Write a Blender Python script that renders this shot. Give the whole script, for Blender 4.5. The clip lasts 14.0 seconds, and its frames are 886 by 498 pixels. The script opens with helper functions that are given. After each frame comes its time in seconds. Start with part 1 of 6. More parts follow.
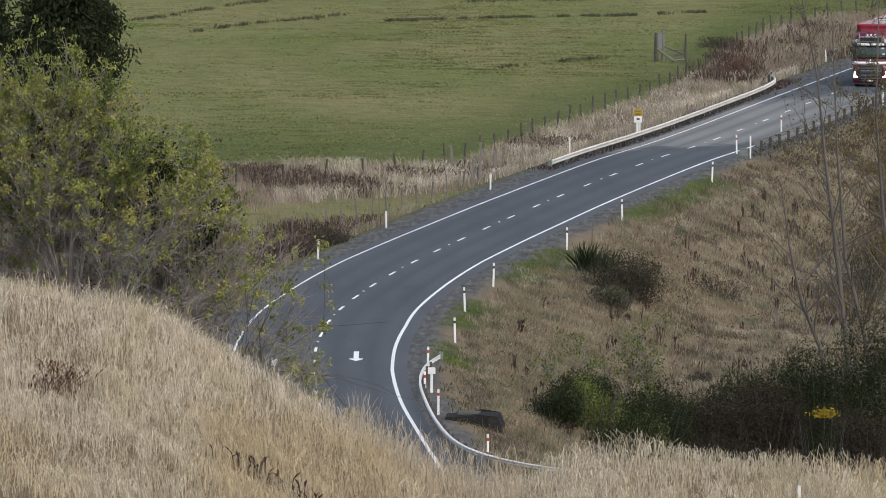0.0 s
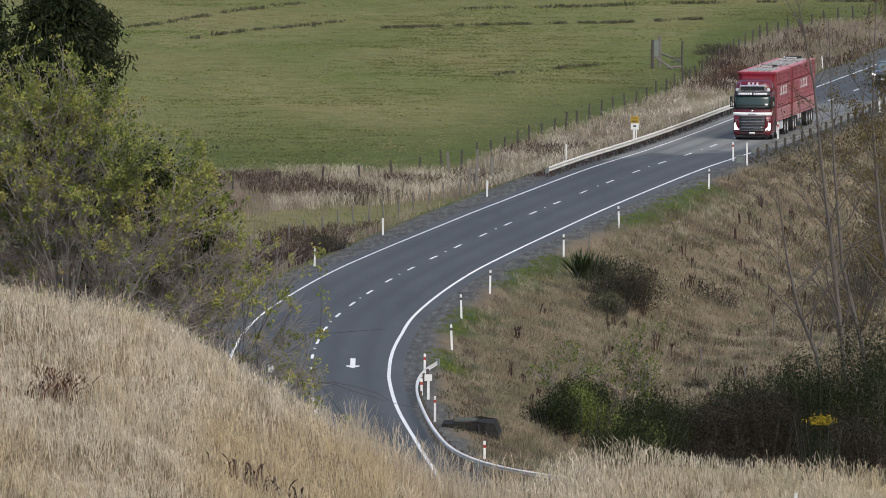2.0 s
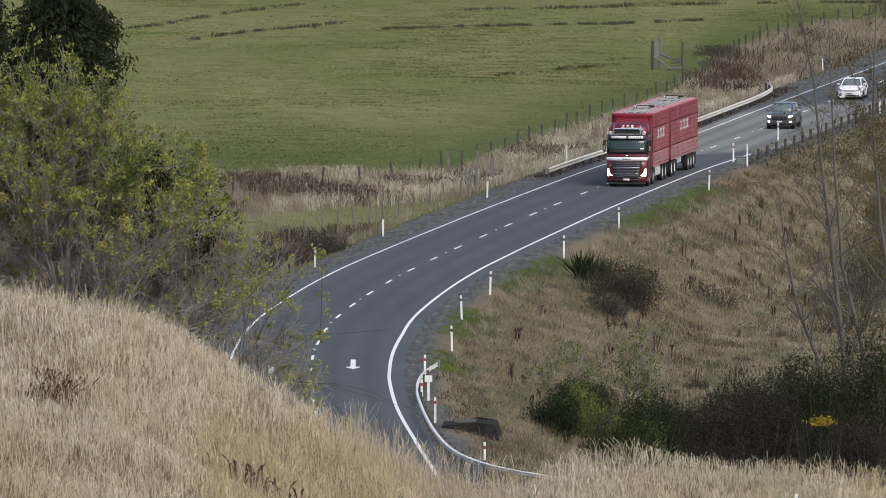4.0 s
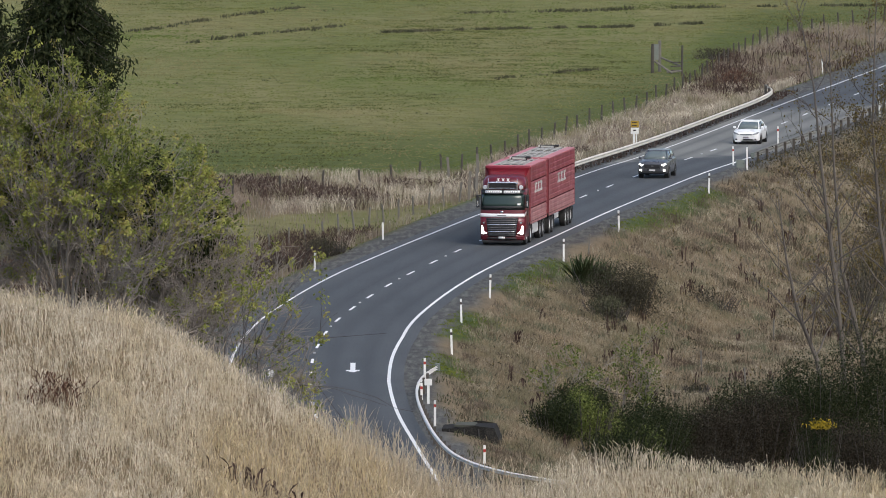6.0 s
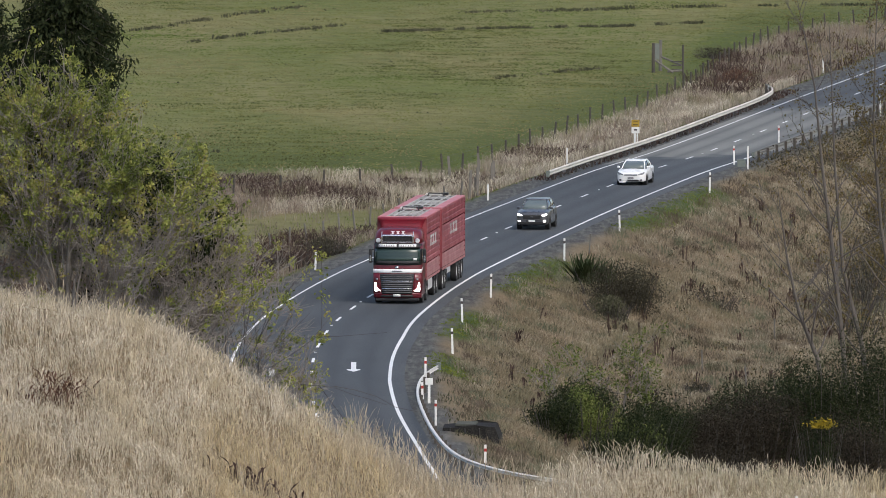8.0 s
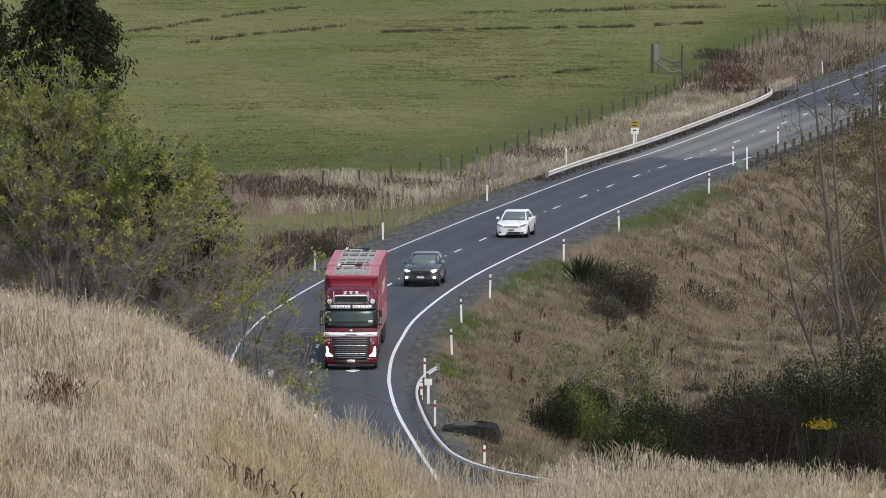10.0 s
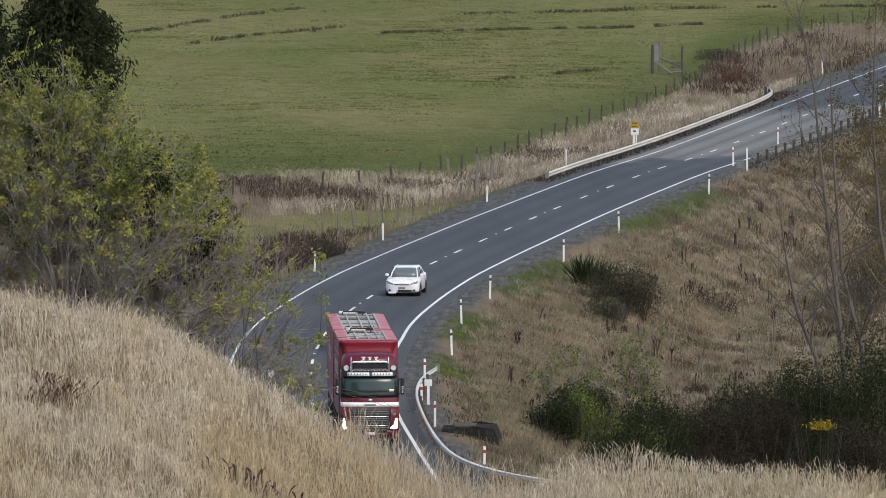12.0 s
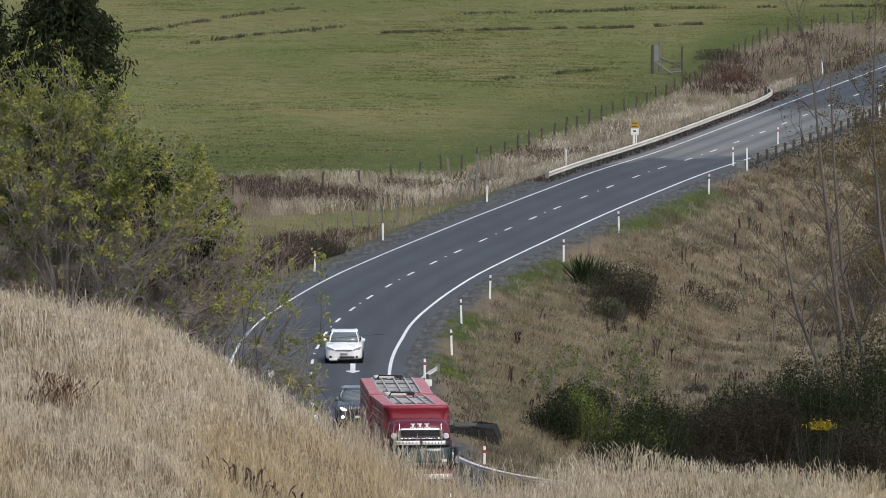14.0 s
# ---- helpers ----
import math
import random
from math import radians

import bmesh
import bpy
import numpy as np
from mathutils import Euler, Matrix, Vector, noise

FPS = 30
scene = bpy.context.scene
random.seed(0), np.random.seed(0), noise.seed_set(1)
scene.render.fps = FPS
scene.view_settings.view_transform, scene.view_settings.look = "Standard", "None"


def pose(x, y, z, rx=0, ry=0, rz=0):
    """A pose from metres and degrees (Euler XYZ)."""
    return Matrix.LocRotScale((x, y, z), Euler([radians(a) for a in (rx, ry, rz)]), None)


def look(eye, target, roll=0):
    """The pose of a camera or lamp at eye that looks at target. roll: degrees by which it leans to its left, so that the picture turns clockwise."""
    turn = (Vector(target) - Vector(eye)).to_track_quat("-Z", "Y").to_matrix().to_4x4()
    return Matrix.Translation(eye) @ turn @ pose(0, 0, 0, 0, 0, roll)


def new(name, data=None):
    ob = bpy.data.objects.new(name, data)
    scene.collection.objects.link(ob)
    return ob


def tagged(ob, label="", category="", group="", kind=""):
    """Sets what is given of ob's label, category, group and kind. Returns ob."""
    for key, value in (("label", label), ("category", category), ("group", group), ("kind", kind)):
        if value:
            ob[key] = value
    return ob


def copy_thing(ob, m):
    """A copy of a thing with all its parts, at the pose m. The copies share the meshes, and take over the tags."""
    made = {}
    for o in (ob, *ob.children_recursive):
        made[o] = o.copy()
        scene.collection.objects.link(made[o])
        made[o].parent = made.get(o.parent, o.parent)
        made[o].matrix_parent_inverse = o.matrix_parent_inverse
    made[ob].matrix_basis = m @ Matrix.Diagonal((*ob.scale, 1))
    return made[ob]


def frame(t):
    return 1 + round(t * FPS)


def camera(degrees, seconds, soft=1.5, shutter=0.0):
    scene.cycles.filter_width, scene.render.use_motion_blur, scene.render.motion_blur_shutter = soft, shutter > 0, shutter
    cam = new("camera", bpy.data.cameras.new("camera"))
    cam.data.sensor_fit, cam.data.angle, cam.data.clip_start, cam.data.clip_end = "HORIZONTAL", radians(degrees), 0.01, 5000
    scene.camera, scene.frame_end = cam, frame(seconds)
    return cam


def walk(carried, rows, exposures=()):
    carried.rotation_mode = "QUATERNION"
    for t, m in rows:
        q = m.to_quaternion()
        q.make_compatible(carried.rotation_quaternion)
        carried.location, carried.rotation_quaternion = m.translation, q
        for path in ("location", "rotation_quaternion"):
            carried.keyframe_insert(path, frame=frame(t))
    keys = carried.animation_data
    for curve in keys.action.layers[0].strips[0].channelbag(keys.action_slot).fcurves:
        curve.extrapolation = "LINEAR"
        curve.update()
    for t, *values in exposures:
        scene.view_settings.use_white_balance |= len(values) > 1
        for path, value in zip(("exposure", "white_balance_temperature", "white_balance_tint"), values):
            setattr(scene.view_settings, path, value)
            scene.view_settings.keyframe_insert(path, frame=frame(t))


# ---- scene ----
# ======== camera: a long lens on a hillside, hand-steadied, settling after the first seconds ========
cam = camera(4.49, 14.0, soft=0.8)
EYE = (0.0, 0.0, 38.5)
TILT = 86.447          # degrees from straight down


def aim(right, down):
    """The camera's pose, turned by thousandths of a radian to the right and down."""
    return pose(*EYE, TILT - math.degrees(down / 1000), 0, -math.degrees(right / 1000))


walk(cam, [
    (0.0, aim(-0.30, 1.07)), (0.5, aim(-0.45, 1.20)), (1.0, aim(-0.46, 1.06)), (1.5, aim(-0.07, 0.53)),
    (2.0, aim(0.0, 0.45)), (2.5, aim(0.08, 0.30)), (3.0, aim(-0.15, 0.61)), (3.5, aim(-0.1, 0.5)), (4.3, aim(0.0, 0.28)),
    (5.0, aim(0.0, 0.18)), (5.5, aim(0.0, 0.14)), (6.0, aim(0.0, 0.06)), (6.5, aim(0.0, 0.06)), (7.0, aim(0.0, 0.14)),
    (7.5, aim(0.0, 0.06)), (8.0, aim(-0.07, 0.12)), (9.2, aim(0.0, 0.08)), (10.5, aim(0.0, 0.06)), (11.0, aim(0.0, 0.06)),
    (11.5, aim(0.0, 0.0)), (14.0, aim(0.0, 0.0))], exposures=[(0.0, 0.03), (5.5, 0.01), (8.2, 0.01), (10.4, -0.06), (14.0, -0.06)])

# ======== light: bright overcast, a veiled sun ========
world = bpy.data.worlds.new("overcast_sky")
scene.world = world
world.use_nodes = True
_w = world.node_tree
_sky = _w.nodes.new("ShaderNodeTexSky")
_sky.sky_type = "NISHITA"
_sky.sun_disc = False
_sky.sun_elevation = radians(48)
_sky.sun_rotation = radians(145)
_sky.air_density, _sky.dust_density, _sky.ozone_density = 1.0, 3.0, 1.0
_bg = _w.nodes["Background"]
_bg.inputs["Strength"].default_value = 0.20
_w.links.new(_sky.outputs["Color"], _bg.inputs["Color"])

sun_data = bpy.data.lights.new("sun", "SUN")
sun_data.energy = 1.45
sun_data.angle = radians(30)
sun_data.color = (1.0, 0.975, 0.94)
sun = new("sun", sun_data)
sun.matrix_world = look((90, -130, 190), (0, 0, 0))


# ======== materials ========
def shader(name, rough=0.8, metal=0.0, spec=0.3):
    m = bpy.data.materials.new(name)
    m.use_nodes = True
    b = m.node_tree.nodes["Principled BSDF"]
    b.inputs["Roughness"].default_value = rough
    b.inputs["Metallic"].default_value = metal
    b.inputs["Specular IOR Level"].default_value = spec
    return m, m.node_tree, b


def mix(nt, fac, a, b, kind="MIX"):
    n = nt.nodes.new("ShaderNodeMix")
    n.data_type, n.blend_type = "RGBA", kind
    for sock, v in ((n.inputs[0], fac), (n.inputs[6], a), (n.inputs[7], b)):
        if isinstance(v, bpy.types.NodeSocket):
            nt.links.new(v, sock)
        elif isinstance(v, (int, float)):
            sock.default_value = v
        else:
            sock.default_value = (*v, 1)
    return n.outputs[2]


def ramp(nt, src, stops):
    n = nt.nodes.new("ShaderNodeValToRGB")
    e = n.color_ramp.elements
    while len(e) < len(stops):
        e.new(0.5)
    for el, (p, c) in zip(e, stops):
        el.position = p
        el.color = (*c, 1) if not isinstance(c, (int, float)) else (c, c, c, 1)
    nt.links.new(src, n.inputs[0])
    return n.outputs[0]


def noise_of(nt, scale, detail=4.0, stretch=None, rough=0.6):
    n = nt.nodes.new("ShaderNodeTexNoise")
    n.inputs["Scale"].default_value, n.inputs["Detail"].default_value, n.inputs["Roughness"].default_value = scale, detail, rough
    co = nt.nodes.new("ShaderNodeTexCoord")
    if stretch:
        mp = nt.nodes.new("ShaderNodeMapping")
        mp.inputs["Scale"].default_value = stretch
        nt.links.new(co.outputs["Object"], mp.inputs[0])
        nt.links.new(mp.outputs[0], n.inputs[0])
    else:
        nt.links.new(co.outputs["Object"], n.inputs[0])
    return n.outputs[0]


def bump(nt, b, height, strength, dist):
    n = nt.nodes.new("ShaderNodeBump")
    n.inputs["Strength"].default_value, n.inputs["Distance"].default_value = strength, dist
    nt.links.new(height, n.inputs["Height"])
    nt.links.new(n.outputs[0], b.inputs["Normal"])


def paint(name, color, rough=0.5, metal=0.0, dirt=0.25, scale=2.0, spec=0.4, coat=0.0):
    """A painted or bare surface with soft wear at two scales."""
    m, nt, b = shader(name, rough, metal, spec)
    f = ramp(nt, noise_of(nt, scale, 6), [(0.38, 0.0), (0.72, 1.0)])
    g = ramp(nt, noise_of(nt, scale * 9, 3), [(0.4, 0.0), (0.8, 0.6)])
    dark = tuple(c * 0.55 + 0.02 for c in color)
    c = mix(nt, f, color, mix(nt, dirt, color, dark))
    c = mix(nt, g, c, mix(nt, dirt * 0.7, color, (0.12, 0.11, 0.095)))
    nt.links.new(c, b.inputs["Base Color"])
    r = nt.nodes.new("ShaderNodeMapRange")
    r.inputs[3].default_value, r.inputs[4].default_value = rough * 0.85, min(1, rough * 1.25)
    nt.links.new(f, r.inputs[0])
    nt.links.new(r.outputs[0], b.inputs["Roughness"])
    b.inputs["Coat Weight"].default_value = coat
    b.inputs["Coat Roughness"].default_value = 0.08
    return m


def blades(name, stops, rough=0.75, patch=None, patch_scale=0.25, through_light=0.25, patch2=None, tuft=0.0, flat=False):
    """Leaves or stalks: each one has its own tint, and patches vary over metres."""
    m, nt, b = shader(name, rough, 0, 0.1)
    geo = nt.nodes.new("ShaderNodeNewGeometry")
    tint = geo.outputs["Random Per Island"]
    if tuft:                                   # neighbours in one tuft share most of their tint
        t = ramp(nt, noise_of(nt, tuft, 3, (1, 0.9, 1) if flat else (1, 0.22, 0.8)), [(0.36, 0.0), (0.64, 1.0)])
        tint = mix(nt, 0.68, tint, t)
    c = ramp(nt, tint, stops)
    if patch:
        f = ramp(nt, noise_of(nt, patch_scale, 4, (1, 0.3, 0.9)), [(0.44, 0.0), (0.60, 1.0)])
        c = mix(nt, f, c, mix(nt, 0.8, c, patch))
    if patch2:
        f = ramp(nt, noise_of(nt, patch_scale * 2.3, 3, (1, 0.25, 1.01)), [(0.50, 0.0), (0.62, 1.0)])
        c = mix(nt, f, c, mix(nt, 0.85, c, patch2))
    nt.links.new(c, b.inputs["Base Color"])
    tr = nt.nodes.new("ShaderNodeBsdfTranslucent")
    nt.links.new(c, tr.inputs[0])
    ms = nt.nodes.new("ShaderNodeMixShader")
    ms.inputs[0].default_value = through_light
    nt.links.new(b.outputs[0], ms.inputs[1])
    nt.links.new(tr.outputs[0], ms.inputs[2])
    nt.links.new(ms.outputs[0], nt.nodes["Material Output"].inputs[0])
    return m


def glow(name, color, strength):
    m, nt, b = shader(name, 0.2)
    b.inputs["Base Color"].default_value = (0.8, 0.8, 0.8, 1)
    b.inputs["Emission Color"].default_value = (*color, 1)
    b.inputs["Emission Strength"].default_value = strength
    return m


def asphalt(name, base, light, pale_base, pale_light):
    m, nt, b = shader(name, 0.82, 0, 0.35)
    big = ramp(nt, noise_of(nt, 0.18, 5, (1.0, 0.35, 1)), [(0.35, 0.0), (0.7, 1.0)])
    fine = ramp(nt, noise_of(nt, 22, 3), [(0.3, 0.0), (0.75, 1.0)])
    streak = ramp(nt, noise_of(nt, 0.9, 4, (1.0, 0.06, 1)), [(0.40, 0.0), (0.66, 0.55)])
    c = mix(nt, streak, mix(nt, big, base, light), light)
    pale = nt.nodes.new("ShaderNodeAttribute")
    pale.attribute_name = "pale_seal"
    c = mix(nt, pale.outputs["Fac"], c, mix(nt, big, pale_base, pale_light))
    c = mix(nt, fine, c, mix(nt, 0.35, c, tuple(v * 1.9 for v in light)))
    # polished wheel tracks along the lanes, from the ribbon's own lateral coordinate
    at = nt.nodes.new("ShaderNodeAttribute")
    at.attribute_name = "wheel_track"
    c = mix(nt, at.outputs["Fac"], c, mix(nt, 0.5, c, tuple(v * 0.75 for v in base)))
    nt.links.new(c, b.inputs["Base Color"])
    bump(nt, b, fine, 0.35, 0.01)
    return m


M_ASPHALT = asphalt("chipseal", (0.037, 0.041, 0.044), (0.064, 0.068, 0.071), (0.17, 0.170, 0.150), (0.225, 0.222, 0.196))
M_LINE = paint("road_paint", (0.78, 0.78, 0.76), 0.6, dirt=0.22, scale=1.5)
M_WHITE = paint("post_white", (0.80, 0.80, 0.77), 0.5, dirt=0.3, scale=4)
M_REDBAND = paint("red_band", (0.38, 0.035, 0.025), 0.4, scale=4)
M_DARKBAND = paint("dark_band", (0.06, 0.045, 0.04), 0.5, scale=4)
M_YELLOW = paint("sign_yellow", (0.42, 0.27, 0.025), 0.5, scale=4)
M_RAIL = paint("weathered_rail", (0.60, 0.58, 0.52), 0.75, 0.0, dirt=0.45, scale=1.0)
M_WHITERAIL = paint("bleached_rail", (0.72, 0.71, 0.67), 0.7, 0.0, dirt=0.35, scale=1.0)
M_DULLRAIL = paint("stained_rail", (0.24, 0.235, 0.21), 0.85, 0.0, dirt=0.6, scale=1.0)
M_BLOCKGREEN = paint("grey_green_concrete", (0.17, 0.195, 0.175), 0.9, dirt=0.5, scale=2)
M_TIMBER = paint("grey_timber", (0.17, 0.155, 0.135), 0.9, dirt=0.6, scale=2.5)
M_DARKTIMBER = paint("dark_timber", (0.075, 0.065, 0.055), 0.9, dirt=0.6, scale=2.5)
M_BARK = paint("bark", (0.075, 0.065, 0.055), 0.95, dirt=0.5, scale=3)
M_TWIG = paint("pale_twig", (0.27, 0.24, 0.21), 0.95, dirt=0.6, scale=3)
M_POPLAR = paint("poplar_bark", (0.115, 0.10, 0.085), 0.95, dirt=0.5, scale=3)
M_TARP = paint("black_sheeting", (0.010, 0.010, 0.010), 0.95, dirt=0.9, scale=2, spec=0.08)
M_MOSSY = paint("mossy_board", (0.085, 0.088, 0.07), 0.95, dirt=0.7, scale=4, spec=0.1)


def ground_material():
    m, nt, b = shader("ground_cover", 0.95, 0, 0.1)
    zone = nt.nodes.new("ShaderNodeAttribute")
    zone.attribute_name = "zone"
    sep = nt.nodes.new("ShaderNodeSeparateColor")
    nt.links.new(zone.outputs["Color"], sep.inputs[0])
    n1 = ramp(nt, noise_of(nt, 0.045, 6, (1.4, 0.45, 1)), [(0.36, 0.0), (0.66, 1.0)])
    n2 = ramp(nt, noise_of(nt, 0.6, 5, (1.0, 0.8, 1)), [(0.42, 0.0), (0.66, 1.0)])
    n3 = ramp(nt, noise_of(nt, 6.0, 4), [(0.35, 0.0), (0.7, 1.0)])
    pasture = mix(nt, n1, (0.158, 0.182, 0.056), (0.245, 0.228, 0.098))
    pasture = mix(nt, n2, pasture, mix(nt, 0.55, pasture, (0.085, 0.090, 0.028)))
    pasture = mix(nt, n3, pasture, mix(nt, 0.3, pasture, (0.17, 0.16, 0.08)))
    dry = mix(nt, n2, (0.20, 0.150, 0.092), (0.130, 0.095, 0.058))
    dry = mix(nt, n3, dry, (0.24, 0.19, 0.12))
    n4 = ramp(nt, noise_of(nt, 3.0, 4, (1, 0.12, 1)), [(0.45, 0.0), (0.68, 1.0)])
    gravel = mix(nt, n2, (0.105, 0.106, 0.101), (0.070, 0.071, 0.067))
    gravel = mix(nt, n4, gravel, (0.165, 0.162, 0.148))
    lush = mix(nt, n3, (0.075, 0.105, 0.028), (0.055, 0.078, 0.022))
    c = mix(nt, sep.outputs[0], pasture, dry)
    c = mix(nt, sep.outputs[2], c, lush)
    c = mix(nt, sep.outputs[1], c, gravel)
    nt.links.new(c, b.inputs["Base Color"])
    bump(nt, b, n3, 0.8, 0.12)
    return m


M_GROUND = ground_material()


# ======== mesh helpers ========
def mesh_from(name, verts, faces, mats=(), smooth=False):
    """A mesh from arrays of places and of triangles or quads."""
    verts, faces = np.asarray(verts, np.float32), np.asarray(faces, np.int32)
    me = bpy.data.meshes.new(name)
    n, k = faces.shape
    me.vertices.add(len(verts))
    me.vertices.foreach_set("co", verts.ravel())
    me.loops.add(n * k)
    me.loops.foreach_set("vertex_index", faces.ravel())
    me.polygons.add(n)
    me.polygons.foreach_set("loop_start", np.arange(0, n * k, k, dtype=np.int32))
    me.polygons.foreach_set("use_smooth", np.full(n, smooth))
    for m in mats:
        me.materials.append(m)
    me.update(calc_edges=True)
    return me


def part(name, bm, material, parent, label=""):
    """Link a bmesh as one mesh object under a thing or a part."""
    me = bpy.data.meshes.new(name)
    bm.normal_update()
    bm.to_mesh(me)
    bm.free()
    me.materials.append(material)
    ob = new(name, me)
    ob.parent = parent
    if label:
        ob["label"] = label
    return ob


def thing(name, at, label, category, group="", kind="", turn=0):
    ob = new(name)
    ob.empty_display_size = 0.3
    ob.matrix_basis = pose(*at, 0, 0, turn)
    return tagged(ob, label, category, group, kind)


def box(bm, x0, x1, y0, y1, z0, z1, bevel=0.0, m=None):
    vs = bmesh.ops.create_cube(bm, size=1)["verts"]
    for v in vs:
        v.co = Vector(((x0 + x1) / 2 + v.co.x * (x1 - x0), (y0 + y1) / 2 + v.co.y * (y1 - y0), (z0 + z1) / 2 + v.co.z * (z1 - z0)))
    if bevel:
        es = list({e for v in vs for e in v.link_edges})
        r = bmesh.ops.bevel(bm, geom=es, offset=bevel, segments=2, affect="EDGES", profile=0.6)
        vs = list({v for f in r["faces"] for v in f.verts} | {v for v in vs if v.is_valid})
    if m is not None:
        bmesh.ops.transform(bm, matrix=m, verts=[v for v in vs if v.is_valid])
    return bm


def boxes(*specs, bevel=0.0):
    bm = bmesh.new()
    for s in specs:
        box(bm, *s, bevel=bevel)
    return bm


def tube(bm, points, radii, sides=6, cap=True):
    """A tapered tube along points."""
    rings = []
    n = len(points)
    for i, p in enumerate(points):
        p = Vector(p)
        d = (Vector(points[min(i + 1, n - 1)]) - Vector(points[max(i - 1, 0)])).normalized()
        a = d.orthogonal().normalized() if abs(d.z) > 0.95 else d.cross(Vector((0, 0, 1))).normalized()
        b = d.cross(a)
        r = radii[i] if hasattr(radii, "__len__") else radii
        rings.append([bm.verts.new(p + (a * math.cos(k * math.tau / sides) + b * math.sin(k * math.tau / sides)) * r) for k in range(sides)])
    for u, v in zip(rings[:-1], rings[1:]):
        for k in range(sides):
            bm.faces.new((u[k], u[(k + 1) % sides], v[(k + 1) % sides], v[k]))
    if cap:
        bm.faces.new(rings[0][::-1])
        bm.faces.new(rings[-1])
    return bm


def loft(bm, rings, close=True, cap=True):
    """Skin a row of rings of equal length."""
    vs = [[bm.verts.new(p) for p in r] for r in rings]
    n = len(vs[0])
    for u, v in zip(vs[:-1], vs[1:]):
        for k in range(n if close else n - 1):
            bm.faces.new((u[k], u[(k + 1) % n], v[(k + 1) % n], v[k]))
    if cap and close:
        bm.faces.new(vs[0][::-1])
        bm.faces.new(vs[-1])
    return vs


# ======== the road's line, from the far rise to the bend below the hill ========
CENTRE = [(150, 1180), (84, 1060), (52, 950), (40.2, 866), (34.6, 829), (29.1, 795.1), (24.3, 765), (20.2, 739), (16.4, 716.3), (12.7, 696.7), (9.2, 675.2),
          (5.9, 653.8), (2.95, 633.2), (0.15, 613.1), (-2.3, 594), (-4.2, 575.5), (-5.55, 557.7), (-6.15, 538.8), (-6.1, 520.0), (-5.72, 500.7),
          (-5.0, 481.5), (-4.1, 461), (-3.15, 440), (-0.9, 422), (5.0, 409), (18, 402), (38, 400), (75, 404), (130, 425), (220, 460)]


def line_through(points, step=0.5):
    """A smooth line through points, cut into equal steps."""
    p = np.array(points, float)
    p = np.vstack([2 * p[0] - p[1], p, 2 * p[-1] - p[-2]])
    out = []
    for i in range(1, len(p) - 2):
        t = np.linspace(0, 1, 40, endpoint=False)[:, None]
        a, b, c, d = p[i - 1], p[i], p[i + 1], p[i + 2]
        out.append(0.5 * (2 * b + (c - a) * t + (2 * a - 5 * b + 4 * c - d) * t ** 2 + (3 * b - a - 3 * c + d) * t ** 3))
    q = np.vstack(out)
    s = np.concatenate([[0], np.cumsum(np.hypot(*np.diff(q, axis=0).T))])
    u = np.arange(0, s[-1], step)
    r = np.stack([np.interp(u, s, q[:, k]) for k in range(2)], 1)
    k = np.exp(-np.linspace(-2, 2, 25) ** 2)
    k /= k.sum()
    pad = 12
    r2 = np.vstack([2 * r[0] - r[pad:0:-1], r, 2 * r[-1] - r[-2:-pad - 2:-1]])
    return np.stack([np.convolve(r2[:, j], k, "valid") for j in range(2)], 1)


ROAD = line_through(CENTRE)
_d = np.gradient(ROAD, axis=0)
ROAD_DIR = _d / np.hypot(_d[:, 0], _d[:, 1])[:, None]          # towards the camera
ROAD_SIDE = np.stack([-ROAD_DIR[:, 1], ROAD_DIR[:, 0]], 1)     # to the inside of the bend
ROAD_S = np.concatenate([[0], np.cumsum(np.hypot(*np.diff(ROAD, axis=0).T))])
WIDE_L = np.interp(ROAD[:, 1], [430, 470, 530, 600, 660, 800], [3.6, 3.75, 3.85, 3.8, 3.4, 3.3])
WIDE_R = np.interp(ROAD[:, 1], [430, 480, 520, 550, 600, 700], [3.6, 3.7, 3.6, 3.9, 3.6, 3.6])


def along(s):
    """Place, heading and side of the road's centre at s metres."""
    c = np.array([np.interp(s, ROAD_S, ROAD[:, k]) for k in range(2)])
    d = np.array([np.interp(s, ROAD_S, ROAD_DIR[:, k]) for k in range(2)])
    d /= np.hypot(*d)
    return c, d, np.array([-d[1], d[0]])


def station(y):
    """The metres along the road at which it has come to depth y on its way to the bend."""
    k = slice(0, int(np.argmin(np.abs(ROAD[:, 0] - 5.0) + np.abs(ROAD[:, 1] - 409))))
    return float(np.interp(-y, -ROAD[k, 1], ROAD_S[k]))


def beside(y, off):
    """The place off metres to the inside of the road's centre near depth y."""
    c, d, n = along(station(y))
    p = c + n * off
    return float(p[0]), float(p[1])


def rise(y):
    """The road climbs gently as it comes round the bend."""
    return 0.0001 * np.clip(545 - np.asarray(y, float), 0, 140) ** 2


